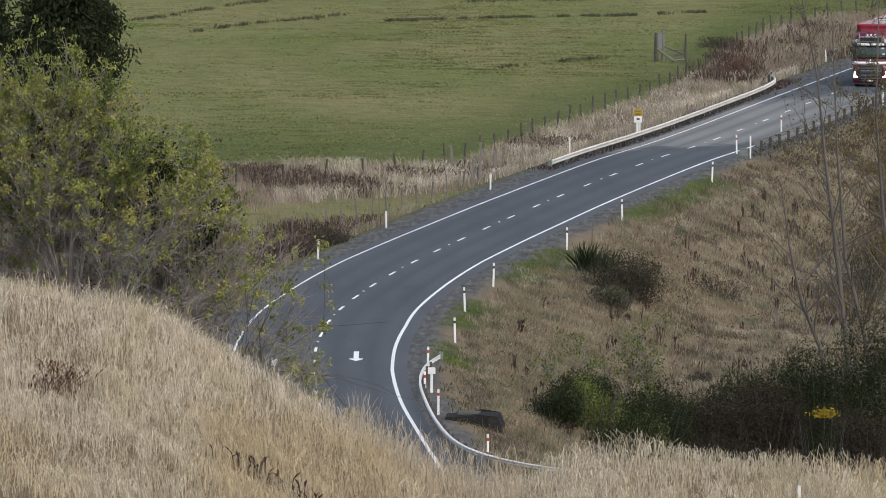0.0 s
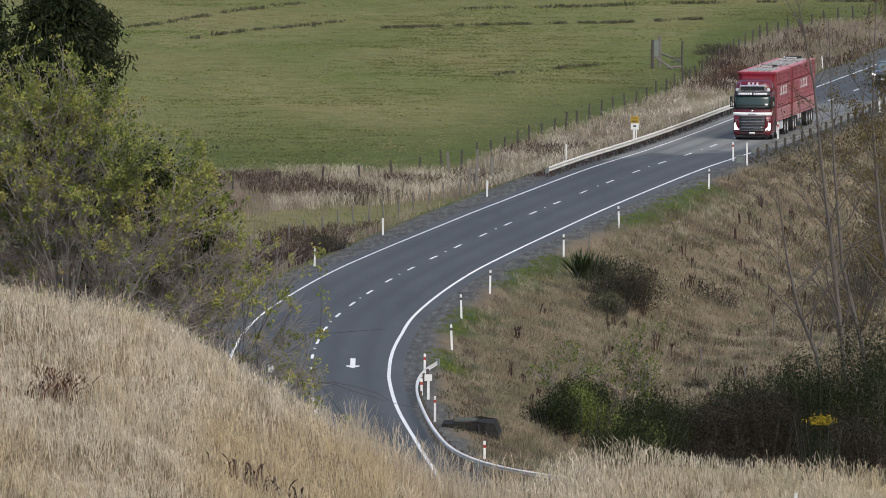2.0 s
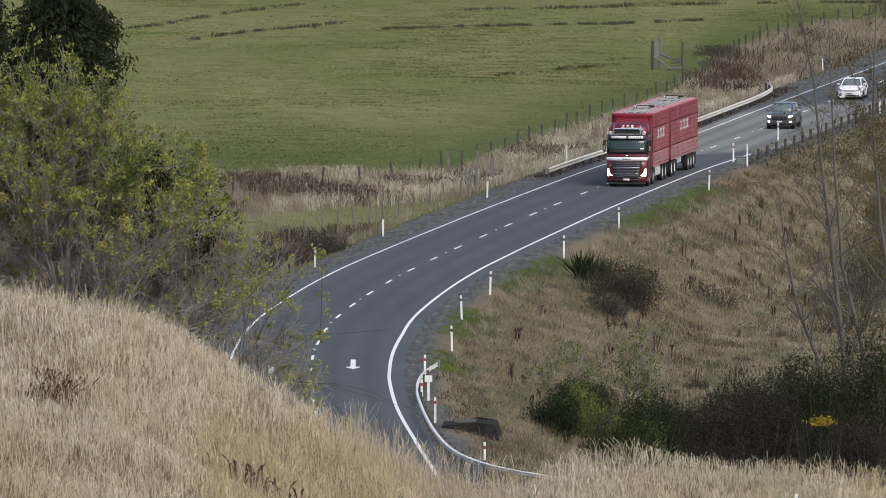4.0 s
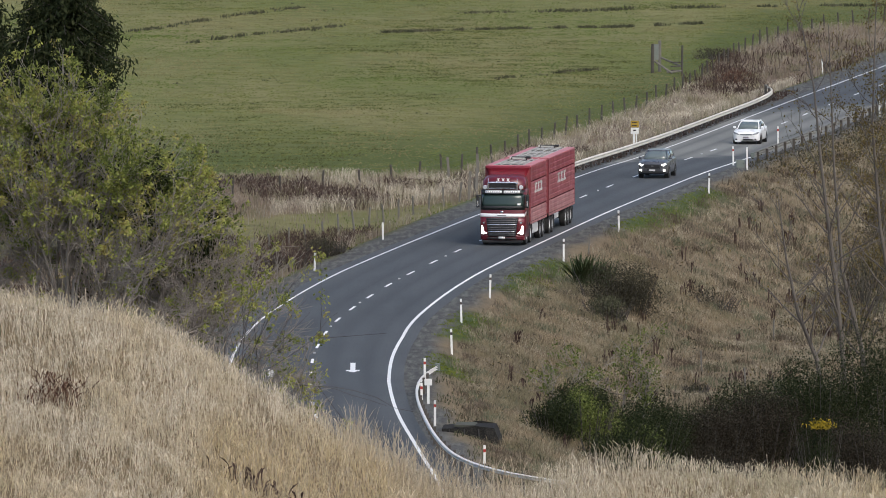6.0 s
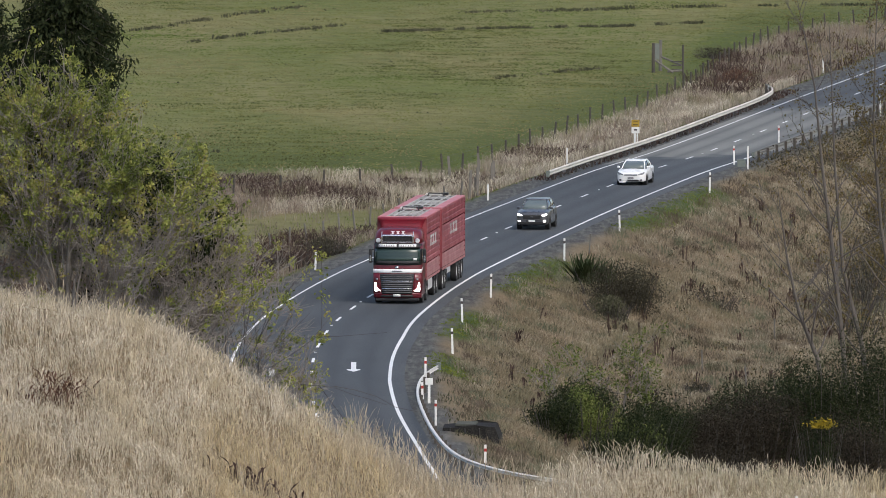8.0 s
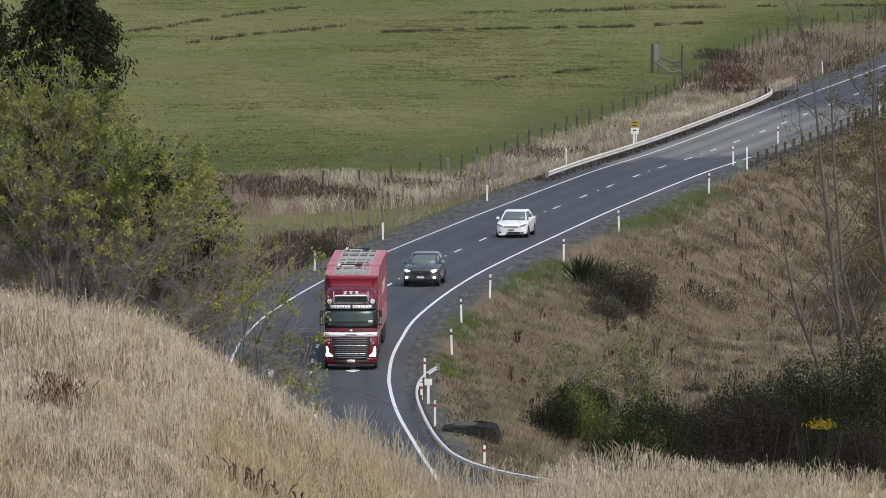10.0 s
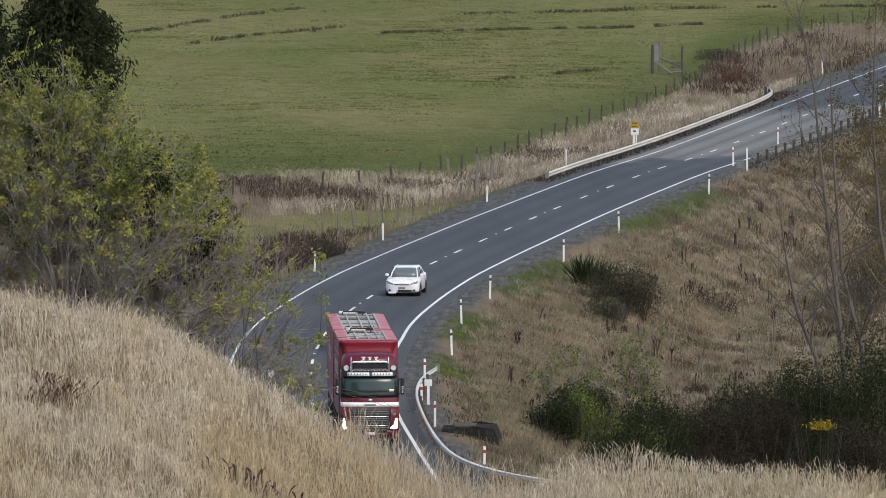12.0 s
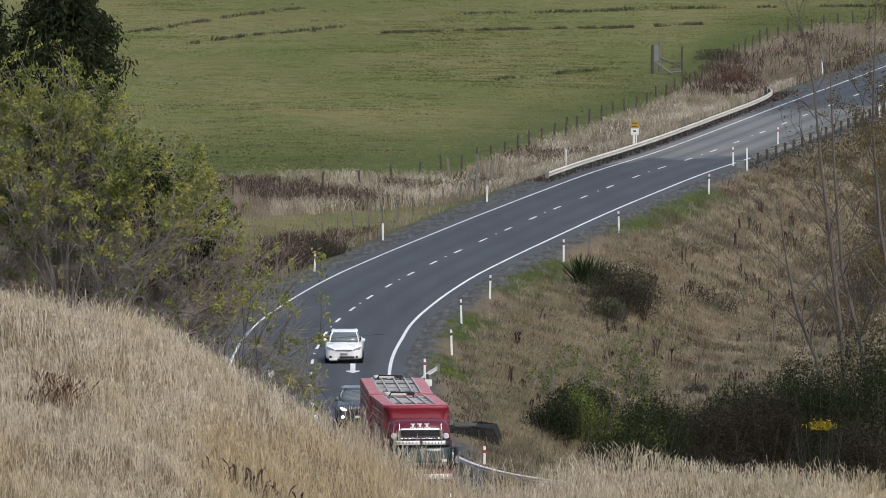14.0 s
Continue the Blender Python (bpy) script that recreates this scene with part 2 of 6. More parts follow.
def offset_of(x, y):
    """Signed distance from the road's centre of many places; inside of the bend is positive."""
    x, y = np.asarray(x, float).ravel(), np.asarray(y, float).ravel()
    best, sign = np.full(len(x), 1e9), np.zeros(len(x))
    at = np.zeros(len(x))
    R, N, S = ROAD[::4], ROAD_SIDE[::4], ROAD_S[::4]
    for a in range(0, len(x), 20000):
        b = slice(a, a + 20000)
        dx, dy = x[b, None] - R[None, :, 0], y[b, None] - R[None, :, 1]
        q = dx * dx + dy * dy
        i = q.argmin(1)
        j = np.arange(len(i))
        best[b] = np.sqrt(q[j, i])
        sign[b] = np.sign(dx[j, i] * N[i, 0] + dy[j, i] * N[i, 1])
        at[b] = S[i]
    return best * sign, at


def smooth(a, b, v):
    t = np.clip((v - a) / (b - a), 0, 1)
    return t * t * (3 - 2 * t)


def waves(x, y, scale, seed):
    """Rolling, patchy unevenness from many crossed sines of several lengths."""
    r = np.random.RandomState(seed)
    z, power = 0, 0
    for _ in range(16):
        a, f, p = r.uniform(0, math.tau), math.exp(r.uniform(-0.9, 1.2)), r.uniform(0, math.tau)
        amp = f ** -0.6
        z = z + amp * np.sin((x * math.cos(a) + y * math.sin(a)) * f / scale * math.tau + p + 1.3 * np.sin((x * math.sin(a) - y * math.cos(a)) * f / scale * 2.1))
        power += amp * amp / 2
    return 0.47 * z / math.sqrt(power)


def field_edge(x):
    """The depth at which the pasture begins beyond the outer verge."""
    return np.interp(x, [-30, -18, -10, -4, 0.4, 3.3, 5.8, 9.5, 13.3, 16, 19.5, 22, 27, 42], [685, 692, 700, 702, 704, 724, 741, 760, 785, 802, 835, 866, 905, 955])


def mown_line(x):
    """The middle of a strip of short grass between two thickets."""
    return 656 + 1.7 * (x + 2.8)


def green_pads(y):
    """Where moss and short grass grow along the inner verge, by depth."""
    out = np.zeros_like(np.asarray(y, float))
    for a, b in ((527, 540), (551, 570), (586, 612), (640, 680)):
        out = np.maximum(out, smooth(a - 2, a + 3, y) * smooth(b + 3, b - 2, y))
    return out


# the spur before the camera: the height of its crest from side to side
CREST_X = [-37.2, -18.45, -14.7, -12.83, -10.95, -9.07, -6.83, -5.33, -4.2, -2.7, -1.57, -0.45, 1.24, 2.17, 3.11, 4.05, 5.93, 8.74, 11.55, 14.7, 26.55]
CREST_Z = [13.69, 13.5, 13.4, 13.12, 12.84, 12.19, 11.3, 10.59, 9.94, 9.0, 8.25, 7.59, 6.92, 6.84, 7.32, 7.68, 7.93, 7.93, 7.51, 7.22, 6.8]
CREST_Y = 375.0


def height(x, y):
    """The ground's height at many places."""
    x, y = np.asarray(x, float).ravel(), np.asarray(y, float).ravel()
    d, s = offset_of(x, y)
    out = np.where(d < 0, 1.0, 0.0)
    a = np.abs(d)
    # outside of the bend: a shallow ditch and the flat pasture
    z_out = -0.04 - 0.80 * smooth(5.6, 9, a) + 0.35 * smooth(10, 22, a)
    z_out = z_out + 0.16 * waves(x, y, 30, 5) * smooth(14, 40, a)
    # inside: the bank falls to a wet hollow
    z_in = -0.04 - 0.55 * smooth(5.4, 8, a) - 3.1 * smooth(6.5, 18, a) + 0.25 * waves(x, y, 14, 8) * smooth(7, 16, a)
    z = np.where(out > 0, z_out, z_in)
    z = z + rise(y) * smooth(16, 7, a)
    # the far pasture lifts very slightly
    z = z + 0.006 * np.clip(y - 900, 0, 3000) * smooth(20, 60, a)
    crest = np.interp(x, CREST_X, CREST_Z)
    front = crest - 0.20 * (CREST_Y - y) + 0.25 * waves(x, y, 11, 3)
    front = np.maximum(front, -6 + 0 * y)
    run = 26 - 6 * smooth(0, 8, x) + 95 * smooth(-5, -12, x)
    back = crest * (1 - smooth(CREST_Y - 6, CREST_Y + run, y)) - 0.3
    hill = np.where(y < CREST_Y, front, np.where((a > 5.6) & (back > 0.0), back, -99))
    hill = np.where((a > 5.0) & (a <= 8.5) & (y >= CREST_Y) & (back > 0.0), np.minimum(back, rise(y) + (a - 5.0) * 0.9), hill)
    z = np.where(y < CREST_Y, hill, np.maximum(z, hill))
    eye_hill = 36.8 - 0.33 * np.clip(np.hypot(x * 0.35, y) - 4, 0, 1e5)
    return np.maximum(z, np.where(y < 300, np.maximum(eye_hill, -6), -99))


def uneven_axis(*stretches):
    v = []
    for a, b, step in stretches:
        v.append(np.arange(a, b, step))
    return np.unique(np.concatenate(v + [[stretches[-1][1]]]))


def build_ground():
    xs = uneven_axis((-4000, -400, 400), (-400, -60, 20), (-60, -30, 2.5), (-30, 50, 0.7), (50, 100, 2.5), (100, 400, 20), (400, 4000, 400))
    ys = uneven_axis((-1500, -100, 200), (-100, 340, 10), (340, 480, 0.9), (480, 860, 1.6), (860, 1000, 5), (1000, 1400, 25), (1400, 4800, 200))
    X, Y = np.meshgrid(xs, ys)
    z = height(X, Y)
    v = np.stack([X.ravel(), Y.ravel(), z], 1)
    w, h = len(xs), len(ys)
    i = (np.arange(h - 1)[:, None] * w + np.arange(w - 1)[None]).ravel()
    me = mesh_from("ground", v, np.stack([i, i + 1, i + 1 + w, i + w], 1), [M_GROUND], True)
    d, s = offset_of(X, Y)
    a = np.abs(d)
    x, y = X.ravel(), Y.ravel()
    wob = waves(x, y, 9, 21)
    past = y - field_edge(x) + 3 * wob
    strip = smooth(14, 10, np.abs(y - mown_line(x) - 5 + 1.5 * wob)) * (x < 2.5)
    dry = np.where(d < 0, smooth(3, -3, past) * (1 - 0.75 * strip), 1.0)
    dry = np.where(y < 540, 1.0, dry)
    gravel = smooth(np.where(d < 0, 6.9, 6.4), np.where(d < 0, 5.8, 5.4), a + 0.35 * wob)
    lush = np.where(d > 0, smooth(5.0, 5.6, a + 0.4 * wob) * smooth(8.0, 7.0, a + 0.6 * wob) * green_pads(y), 0)
    lush = np.maximum(lush, np.where(d < 0, smooth(5.4, 6.2, a) * smooth(8, 7, a) * (y > 560) * 0.55, 0))
    # greener strip of pasture next to the road's verge
    lush = np.maximum(lush, np.where(d < 0, smooth(0, 8, past) * smooth(75, 15, past) * 0.7, 0))
    zone = np.stack([dry, gravel, lush, np.ones_like(dry)], 1).astype(np.float32)
    at = me.color_attributes.new("zone", "FLOAT_COLOR", "POINT")
    at.data.foreach_set("color", zone.ravel())
    tagged(new("ground", me), "rolling farmland with green pasture and dry grass banks", "ground", kind="structure")


build_ground()


def ribbon(name, s0, s1, left, right, z, material, label, category, step=1.0, cuts=1, track=False):
    """A strip of road surface between two offsets, which may vary along it."""
    s = np.arange(s0, s1 + step * 0.5, step)
    c = np.stack([np.interp(s, ROAD_S, ROAD[:, k]) for k in range(2)], 1)
    n = np.stack([np.interp(s, ROAD_S, ROAD_SIDE[:, k]) for k in range(2)], 1)
    l = np.interp(s, ROAD_S, left) if hasattr(left, "__len__") else np.full(len(s), left)
    r = np.interp(s, ROAD_S, right) if hasattr(right, "__len__") else np.full(len(s), right)
    cols = []
    for k in range(cuts + 1):
        o = l + (r - l) * k / cuts
        cols.append(np.concatenate([c + n * o[:, None], z + rise(c[:, 1:2])], 1))
    if track:                                  # the seal is feathered down at both edges
        cols[0][:, 2] -= 0.09
        cols[-1][:, 2] -= 0.09
    v = np.stack(cols, 1).reshape(-1, 3)
    w = cuts + 1
    i = (np.arange(len(s) - 1)[:, None] * w + np.arange(cuts)[None]).ravel()
    me = mesh_from(name, v, np.stack([i, i + w, i + w + 1, i + 1], 1), [material], True)
    if track:
        o = (l[:, None] + (r - l)[:, None] * np.arange(w)[None] / cuts).ravel()
        t = np.zeros_like(o)
        for q in (-2.6, -0.95, 0.95, 2.6):
            t = np.maximum(t, np.exp(-((o - q) / 0.33) ** 2))
        at = me.attributes.new("wheel_track", "FLOAT", "POINT")
        at.data.foreach_set("value", t.astype(np.float32))
        q = s[:, None] + 4.0 * waves(v[:, 0], v[:, 1], 7, 15).reshape(len(s), w) + 1.8 * o.reshape(len(s), w)
        tone = (smooth(S_DECK0 - 5, S_DECK0 + 5, q) * smooth(S_DECK1 + 1.5, S_DECK1 - 1.5, q)).ravel()
        at = me.attributes.new("pale_seal", "FLOAT", "POINT")
        at.data.foreach_set("value", tone.astype(np.float32))
    ob = new(name, me)
    return tagged(ob, label, category, kind="structure")


S_END = float(ROAD_S[-1]) - 2
S_DECK0, S_DECK1 = station(775), station(712)
ribbon("road", 2, S_END, -WIDE_L - 1.0, WIDE_R + 0.9, 0.0, M_ASPHALT, "dark grey chipseal rural road, paler over a bridge", "road", cuts=24, track=True)
ribbon("edge_line", 2, S_END, -WIDE_L - 0.06, -WIDE_L + 0.06, 0.006, M_LINE, "white painted edge line", "road marking")
ribbon("edge_line", 2, S_END, WIDE_R - 0.08, WIDE_R + 0.08, 0.006, M_LINE, "white painted edge line", "road marking")

# ======== painted marks ========
DASH_DEPTHS = [516.7, 525.0, 533.8, 543.9, 552.9, 562.6, 571.0, 580.1, 589.2, 598.9, 608.2, 618.0, 628.1, 638.3, 648.8, 658.8, 669.8,
               680.7, 691.7, 701.7, 711.3, 721.4, 731.9, 744.4, 755.8, 767.0, 781.0, 795.3, 809.5, 823.0, 836.0, 849.0]


def flat_strip(name, s0, s1, o0, o1, z, material, label, category, group=""):
    ob = ribbon(name, s0, s1, o0, o1, z, material, label, category, step=(s1 - s0) / 4)
    ob["kind"] = "thing"
    if group:
        ob["group"] = group
    return ob


for _y in DASH_DEPTHS:
    _s = station(_y)
    flat_strip("centre_dash", _s - 1.45, _s + 1.45, -0.07, 0.07, 0.006, M_LINE, "white painted centre line dash on grey chipseal", "road marking", "centre line dashes")
for _y in (505.0, 497.0, 489.0, 480.0):
    _s = station(_y)
    flat_strip("centre_dash", _s - 1.2, _s + 1.2, -0.07, 0.07, 0.006, M_LINE, "white painted centre line dash on grey chipseal", "road marking", "centre line dashes")
for _y in DASH_DEPTHS[3:24:2]:
    _c, _dd, _n = along(station(_y) + 5.0)
    _o = part("reflective_stud", boxes((-0.06, 0.06, -0.07, 0.07, 0, 0.035), bevel=0.01), M_WHITE, None)
    _o.location = (_c[0], _c[1], 0.004 + float(rise(_c[1])))
    tagged(_o, "small white raised reflective stud on the centre line", "road stud", "reflective studs")


def arrow_mark():
    """A lane mark: a bar with a broad barbed head, pointing towards the camera."""
    c, d, n = along(station(528.6))
    bm = bmesh.new()
    pts = [(-0.12, -3.6), (0.12, -3.6), (0.12, 1.0), (0.32, 1.004), (0.32, 1.5), (0.0, 2.6), (-0.32, 1.5), (-0.32, 1.004), (-0.12, 1.0)]
    for poly in ([pts[0], pts[1], pts[2], pts[8]], [pts[3], pts[4], pts[5], pts[6], pts[7]]):
        bm.faces.new([bm.verts.new((u, v, 0)) for u, v in poly])
    ob = part("lane_arrow", bm, M_LINE, None)
    tagged(ob, "white painted arrow on the grey road lane", "road marking")
    p = c + n * 1.95
    ob.matrix_basis = pose(p[0], p[1], 0.012 + float(rise(p[1])), 0, 0, math.degrees(math.atan2(d[1], d[0])) - 90)


arrow_mark()


# ======== vehicles ========
M_RED = paint("crimson_cab_paint", (0.115, 0.003, 0.011), 0.32, dirt=0.2, scale=1.5, coat=0.35)
M_MARGIN = paint("pale_red_paint", (0.50, 0.165, 0.18), 0.55, dirt=0.4, scale=1.6)
M_HEAD = paint("bright_crimson_paint", (0.20, 0.008, 0.022), 0.35, dirt=0.2, scale=1.2, coat=0.2)
M_CRATE = paint("dusty_red_crate_paint", (0.29, 0.060, 0.072), 0.5, dirt=0.45, scale=1.1)
M_CRATE_TOP = paint("red_crate_paint", (0.25, 0.030, 0.045), 0.45, dirt=0.4, scale=1.1)
M_CRATE_LOW = paint("road_dusted_red_paint", (0.36, 0.155, 0.155), 0.65, dirt=0.5, scale=1.0)
# near-black red: the shade in the slots between tiers, as a colour
M_SLOT = paint("shadowed_slot", (0.05, 0.010, 0.012), 0.9)
M_DECKBAR = paint("galvanised_deck_bars", (0.47, 0.46, 0.43), 0.7, 0.1, dirt=0.7, scale=2.2)
M_HATCH = paint("pale_hatch_paint", (0.66, 0.65, 0.61), 0.6, dirt=0.4, scale=3)
# soiled inner deck; also the shade of roof gaps, as a dark colour
M_DECKFLOOR = paint("soiled_deck_and_gap_shade", (0.085, 0.08, 0.07), 0.95, dirt=0.6, scale=1.0)
M_CHASSIS = paint("black_chassis", (0.022, 0.021, 0.020), 0.7, dirt=0.5, scale=2)
M_CHROME = paint("chrome", (0.75, 0.75, 0.76), 0.22, 0.9, dirt=0.15, scale=3)
M_ALLOY = paint("polished_alloy", (0.74, 0.74, 0.73), 0.35, 0.2, dirt=0.3, scale=3)
M_RUBBER = paint("tyre_rubber", (0.020, 0.020, 0.020), 0.85, dirt=0.5, scale=4)
M_BLACK = paint("black_plastic", (0.016, 0.016, 0.017), 0.5, dirt=0.3, scale=3)
M_GRILLE = paint("grey_grille", (0.10, 0.10, 0.105), 0.4, 0.35, dirt=0.3, scale=3)
M_CREAM = paint("white_vehicle_paint", (0.80, 0.80, 0.79), 0.3, dirt=0.08, scale=1.5, coat=0.5)
M_GREY = paint("dark_grey_car_paint", (0.095, 0.098, 0.108), 0.3, 0.4, dirt=0.2, scale=1.5, coat=0.5)
M_SIGNBAR = paint("grey_lettering", (0.20, 0.20, 0.21), 0.5, scale=3)
M_PLATE = paint("number_plate", (0.72, 0.72, 0.70), 0.4, dirt=0.2, scale=5)
M_LAMP = glow("lit_headlamp", (1.0, 0.98, 0.93), 6.0)
M_LENS = paint("dull_lamp_lens", (0.27, 0.28, 0.29), 0.15, 0.2, scale=4)
M_MARKER = paint("clear_lamp_glass", (0.75, 0.76, 0.78), 0.15, 0.2, scale=4)


def glass(name, tint, coat):
    m, nt, b = shader(name, 0.08, 0, 0.35)
    f = noise_of(nt, 1.2, 3)
    nt.links.new(mix(nt, f, tint, tuple(v * 1.4 for v in tint)), b.inputs["Base Color"])
    b.inputs["Coat Weight"].default_value = coat
    return m


M_GLASS = glass("tinted_glass", (0.022, 0.038, 0.033), 0.3)
# the sky's reflection is put into this glass as a paler tint
M_CARGLASS = glass("car_glass_sky_tint", (0.10, 0.12, 0.115), 0.8)


def wheel_meshes(r, w, bolts):
    """The tyre and the rim of a wheel that turns on the y axis."""
    prof = [(-w / 2 * 0.7, r * 0.60), (-w / 2, r * 0.70), (-w / 2, r * 0.93), (-w / 2 * 0.8, r), (w / 2 * 0.8, r), (w / 2, r * 0.93), (w / 2, r * 0.70), (w / 2 * 0.7, r * 0.60)]
    bm = bmesh.new()
    n = 28
    rings = [[(q * math.cos(k * math.tau / n), y, q * math.sin(k * math.tau / n)) for k in range(n)] for y, q in prof]
    loft(bm, rings, cap=False)
    tyre = bpy.data.meshes.new("tyre")
    bm.normal_update()
    bm.to_mesh(tyre)
    bm.free()
    tyre.materials.append(M_RUBBER)
    bm = bmesh.new()
    for side in (-1, 1):
        prof = [(w * 0.36 * side, r * 0.61), (w * 0.30 * side, r * 0.54), (w * 0.12 * side, r * 0.48), (w * 0.10 * side, r * 0.25), (w * 0.40 * side, r * 0.20), (w * 0.42 * side, r * 0.06)]
        rings = [[(q * math.cos(k * math.tau / 20), y, q * math.sin(k * math.tau / 20)) for k in range(20)] for y, q in prof]
        vs = loft(bm, rings, cap=False)
        bm.faces.new(vs[-1])
        for k in range(bolts):
            a = k * math.tau / bolts
            c = (r * 0.36 * math.cos(a), r * 0.36 * math.sin(a))
            s = r * 0.055
            box(bm, c[0] - s, c[0] + s, min(w * 0.08 * side, w * 0.22 * side), max(w * 0.08 * side, w * 0.22 * side), c[1] - s, c[1] + s)
    bmesh.ops.recalc_face_normals(bm, faces=bm.faces[:])
    rim = bpy.data.meshes.new("rim")
    bm.to_mesh(rim)
    bm.free()
    rim.materials.append(M_ALLOY)
    return tyre, rim


WHEELS = []   # every turning wheel: object, rest place


def add_wheel(meshes, parent, x, y, r):
    w = new("wheel", meshes[0])
    w.parent = parent
    w.location = (x, y, r)
    rim = new("rim", meshes[1])
    rim.parent = w
    rim["label"] = "polished alloy rim"
    WHEELS.append((w, (x, y, r)))


def ribbed_side(x0, x1, y, side, z0, z1, planks):
    """One tier of a crate's side: thin lapped horizontal planks over uprights."""
    bm = bmesh.new()
    h = (z1 - z0) / planks
    prof = []
    for k in range(planks):
        a = z0 + k * h
        prof += [(-0.01, a), (0.026, a + 0.02), (0.022, a + h * 0.74), (-0.01, a + h * 0.84)]
    prof.append((-0.01, z1))
    rings = [[(x, y + side * o, z) for o, z in prof] + [(x, y - side * 0.03, z1), (x, y - side * 0.03, z0)] for x in (x0, x1)]
    loft(bm, rings)
    for k in range(int((x0 - x1) / 1.15) + 1):      # uprights
        xx = x0 - 0.04 - k * ((x0 - x1 - 0.08) / int((x0 - x1) / 1.15))
        box(bm, xx - 0.03, xx + 0.03, *sorted((y - side * 0.032, y - side * 0.07)), z0, z1)
    bmesh.ops.recalc_face_normals(bm, faces=bm.faces[:])
    return bm


def mark_blocks(bm, place, width, tall):
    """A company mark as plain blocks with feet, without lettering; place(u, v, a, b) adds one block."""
    w = width / 3.0
    for k in range(3):
        u = -width / 2 + k * w + w * 0.08
        place(bm, u + w * 0.26, u + w * 0.58, 0.0, tall)
        place(bm, u, u + w * 0.84, 0.0, tall * 0.24)
        place(bm, u + w * 0.08, u + w * 0.76, tall * 0.76 + 0.002, tall)


def crate(parent, x0, x1, z0=1.18, z1=4.25):
    """A three-deck livestock crate from x0 (front) back to x1, open above between two roof margins."""
    w = 1.235
    za, zb = z0 + 0.74, z0 + 2.20
    tiers = [(z0, za - 0.03, M_CRATE_LOW, 3), (za + 0.03, zb - 0.03, M_CRATE, 5), (zb + 0.03, z1, M_CRATE_TOP, 3)]
    part("deck_floor", boxes((x1 + 0.03, x0 - 0.03, -w + 0.08, w - 0.08, z0 - 0.1, z0 + 0.02), (x1 + 0.05, x0 - 0.05, -w + 0.06, w - 0.06, za - 0.02, za + 0.02),
                            (x1 + 0.05, x0 - 0.05, -w + 0.06, w - 0.06, zb - 0.02, zb + 0.02)), M_SLOT, parent, "crate deck floors, coloured dark as shadowed slots")
    part("upper_deck", boxes((x1 + 0.06, x0 - 0.06, -w + 0.3, w - 0.3, z1 - 0.40, z1 - 0.34)), M_DECKFLOOR, parent, "soiled inner deck")
    for o in (-1, 1):
        for a, b, m, k in tiers:
            part("side_panel", ribbed_side(x0, x1, o * w, o, a, b, k), m, parent)
        part("side_rail", boxes((x1, x0, min(o * w, o * (w + 0.035)), max(o * w, o * (w + 0.035)), z0 - 0.14, z0 - 0.02), bevel=0.01), M_CRATE_LOW, parent)
        for xe in (x0 - 0.06, x1 + 0.06):
            part("corner_post", boxes((xe - 0.06, xe + 0.06, min(o * (w - 0.02), o * (w + 0.032)), max(o * (w - 0.02), o * (w + 0.032)), z0 - 0.02, z1 - 0.04), bevel=0.012), M_CRATE, parent)
        bm = bmesh.new()
        loft(bm, [[(x, o * (w + 0.02), z1 - 0.03), (x, o * (w + 0.02), z1 + 0.03), (x, o * (w - 0.40), z1 + 0.05), (x, o * (w - 0.40), z1 - 0.01)] for x in (x0, x1)])
        bmesh.ops.recalc_face_normals(bm, faces=bm.faces[:])
        part("roof_margin", bm, M_MARGIN, parent, "pale pink-red roof margin")
        part("roof_channel", boxes((x1, x0, min(o * (w - 0.46), o * (w - 0.40)), max(o * (w - 0.46), o * (w - 0.40)), z1 - 0.08, z1 + 0.06)), M_DECKBAR, parent, "dull galvanised roof channel")
    rng = random.Random(int(-x1 * 10))
    n = int((x0 - x1) / 0.30)
    for k in range(n):
        xa, xb = x0 - 0.05 - k * (x0 - x1 - 0.1) / n, x0 - 0.05 - (k + 1) * (x0 - x1 - 0.1) / n
        # some slats are coloured dark to stand in for shaded gaps between bars
        dark = rng.random() < 0.2
        y0, y1 = -w + 0.47 + rng.choice((0, 0, 0.12)), w - 0.47 - rng.choice((0, 0, 0.16))
        zt = z1 - 0.02 + rng.uniform(0, 0.05)
        part("roof_slat", boxes((xb + rng.uniform(0.02, 0.09), xa - 0.02, y0, y1, z1 - 0.10, zt), bevel=0.008), M_DECKFLOOR if dark else M_DECKBAR, parent,
             "dark roof slat standing in for a shaded gap" if dark else "weathered galvanised roof slat")
    for y in (-0.45, 0.05, 0.48):
        part("roof_stringer", boxes((x1 + 0.1, x0 - 0.1, y - 0.03, y + 0.03, z1 + 0.031, z1 + 0.065)), M_DECKBAR, parent, "dull grey stringer")
    part("roof_hatch", boxes((x1 + 0.15, x1 + 0.85, -0.74, 0.05, z1 + 0.066, z1 + 0.17), bevel=0.04), M_HATCH, parent, "pale raised hatch")
    part("hatch_winch", boxes((x1 + 0.2, x1 + 0.55, 0.12, 0.42, z1 + 0.066, z1 + 0.19), bevel=0.04), M_BLACK, parent, "dark winch")
    bm = bmesh.new()
    tube(bm, [(x1 + 1.0, -0.6, z1 + 0.07), (x1 + 1.15, -0.55, z1 + 0.20), (x1 + 1.35, 0.25, z1 + 0.20), (x1 + 1.5, 0.3, z1 + 0.07)], 0.035, 6)
    part("roof_handle", bm, M_BLACK, parent, "dark bent roof bar")
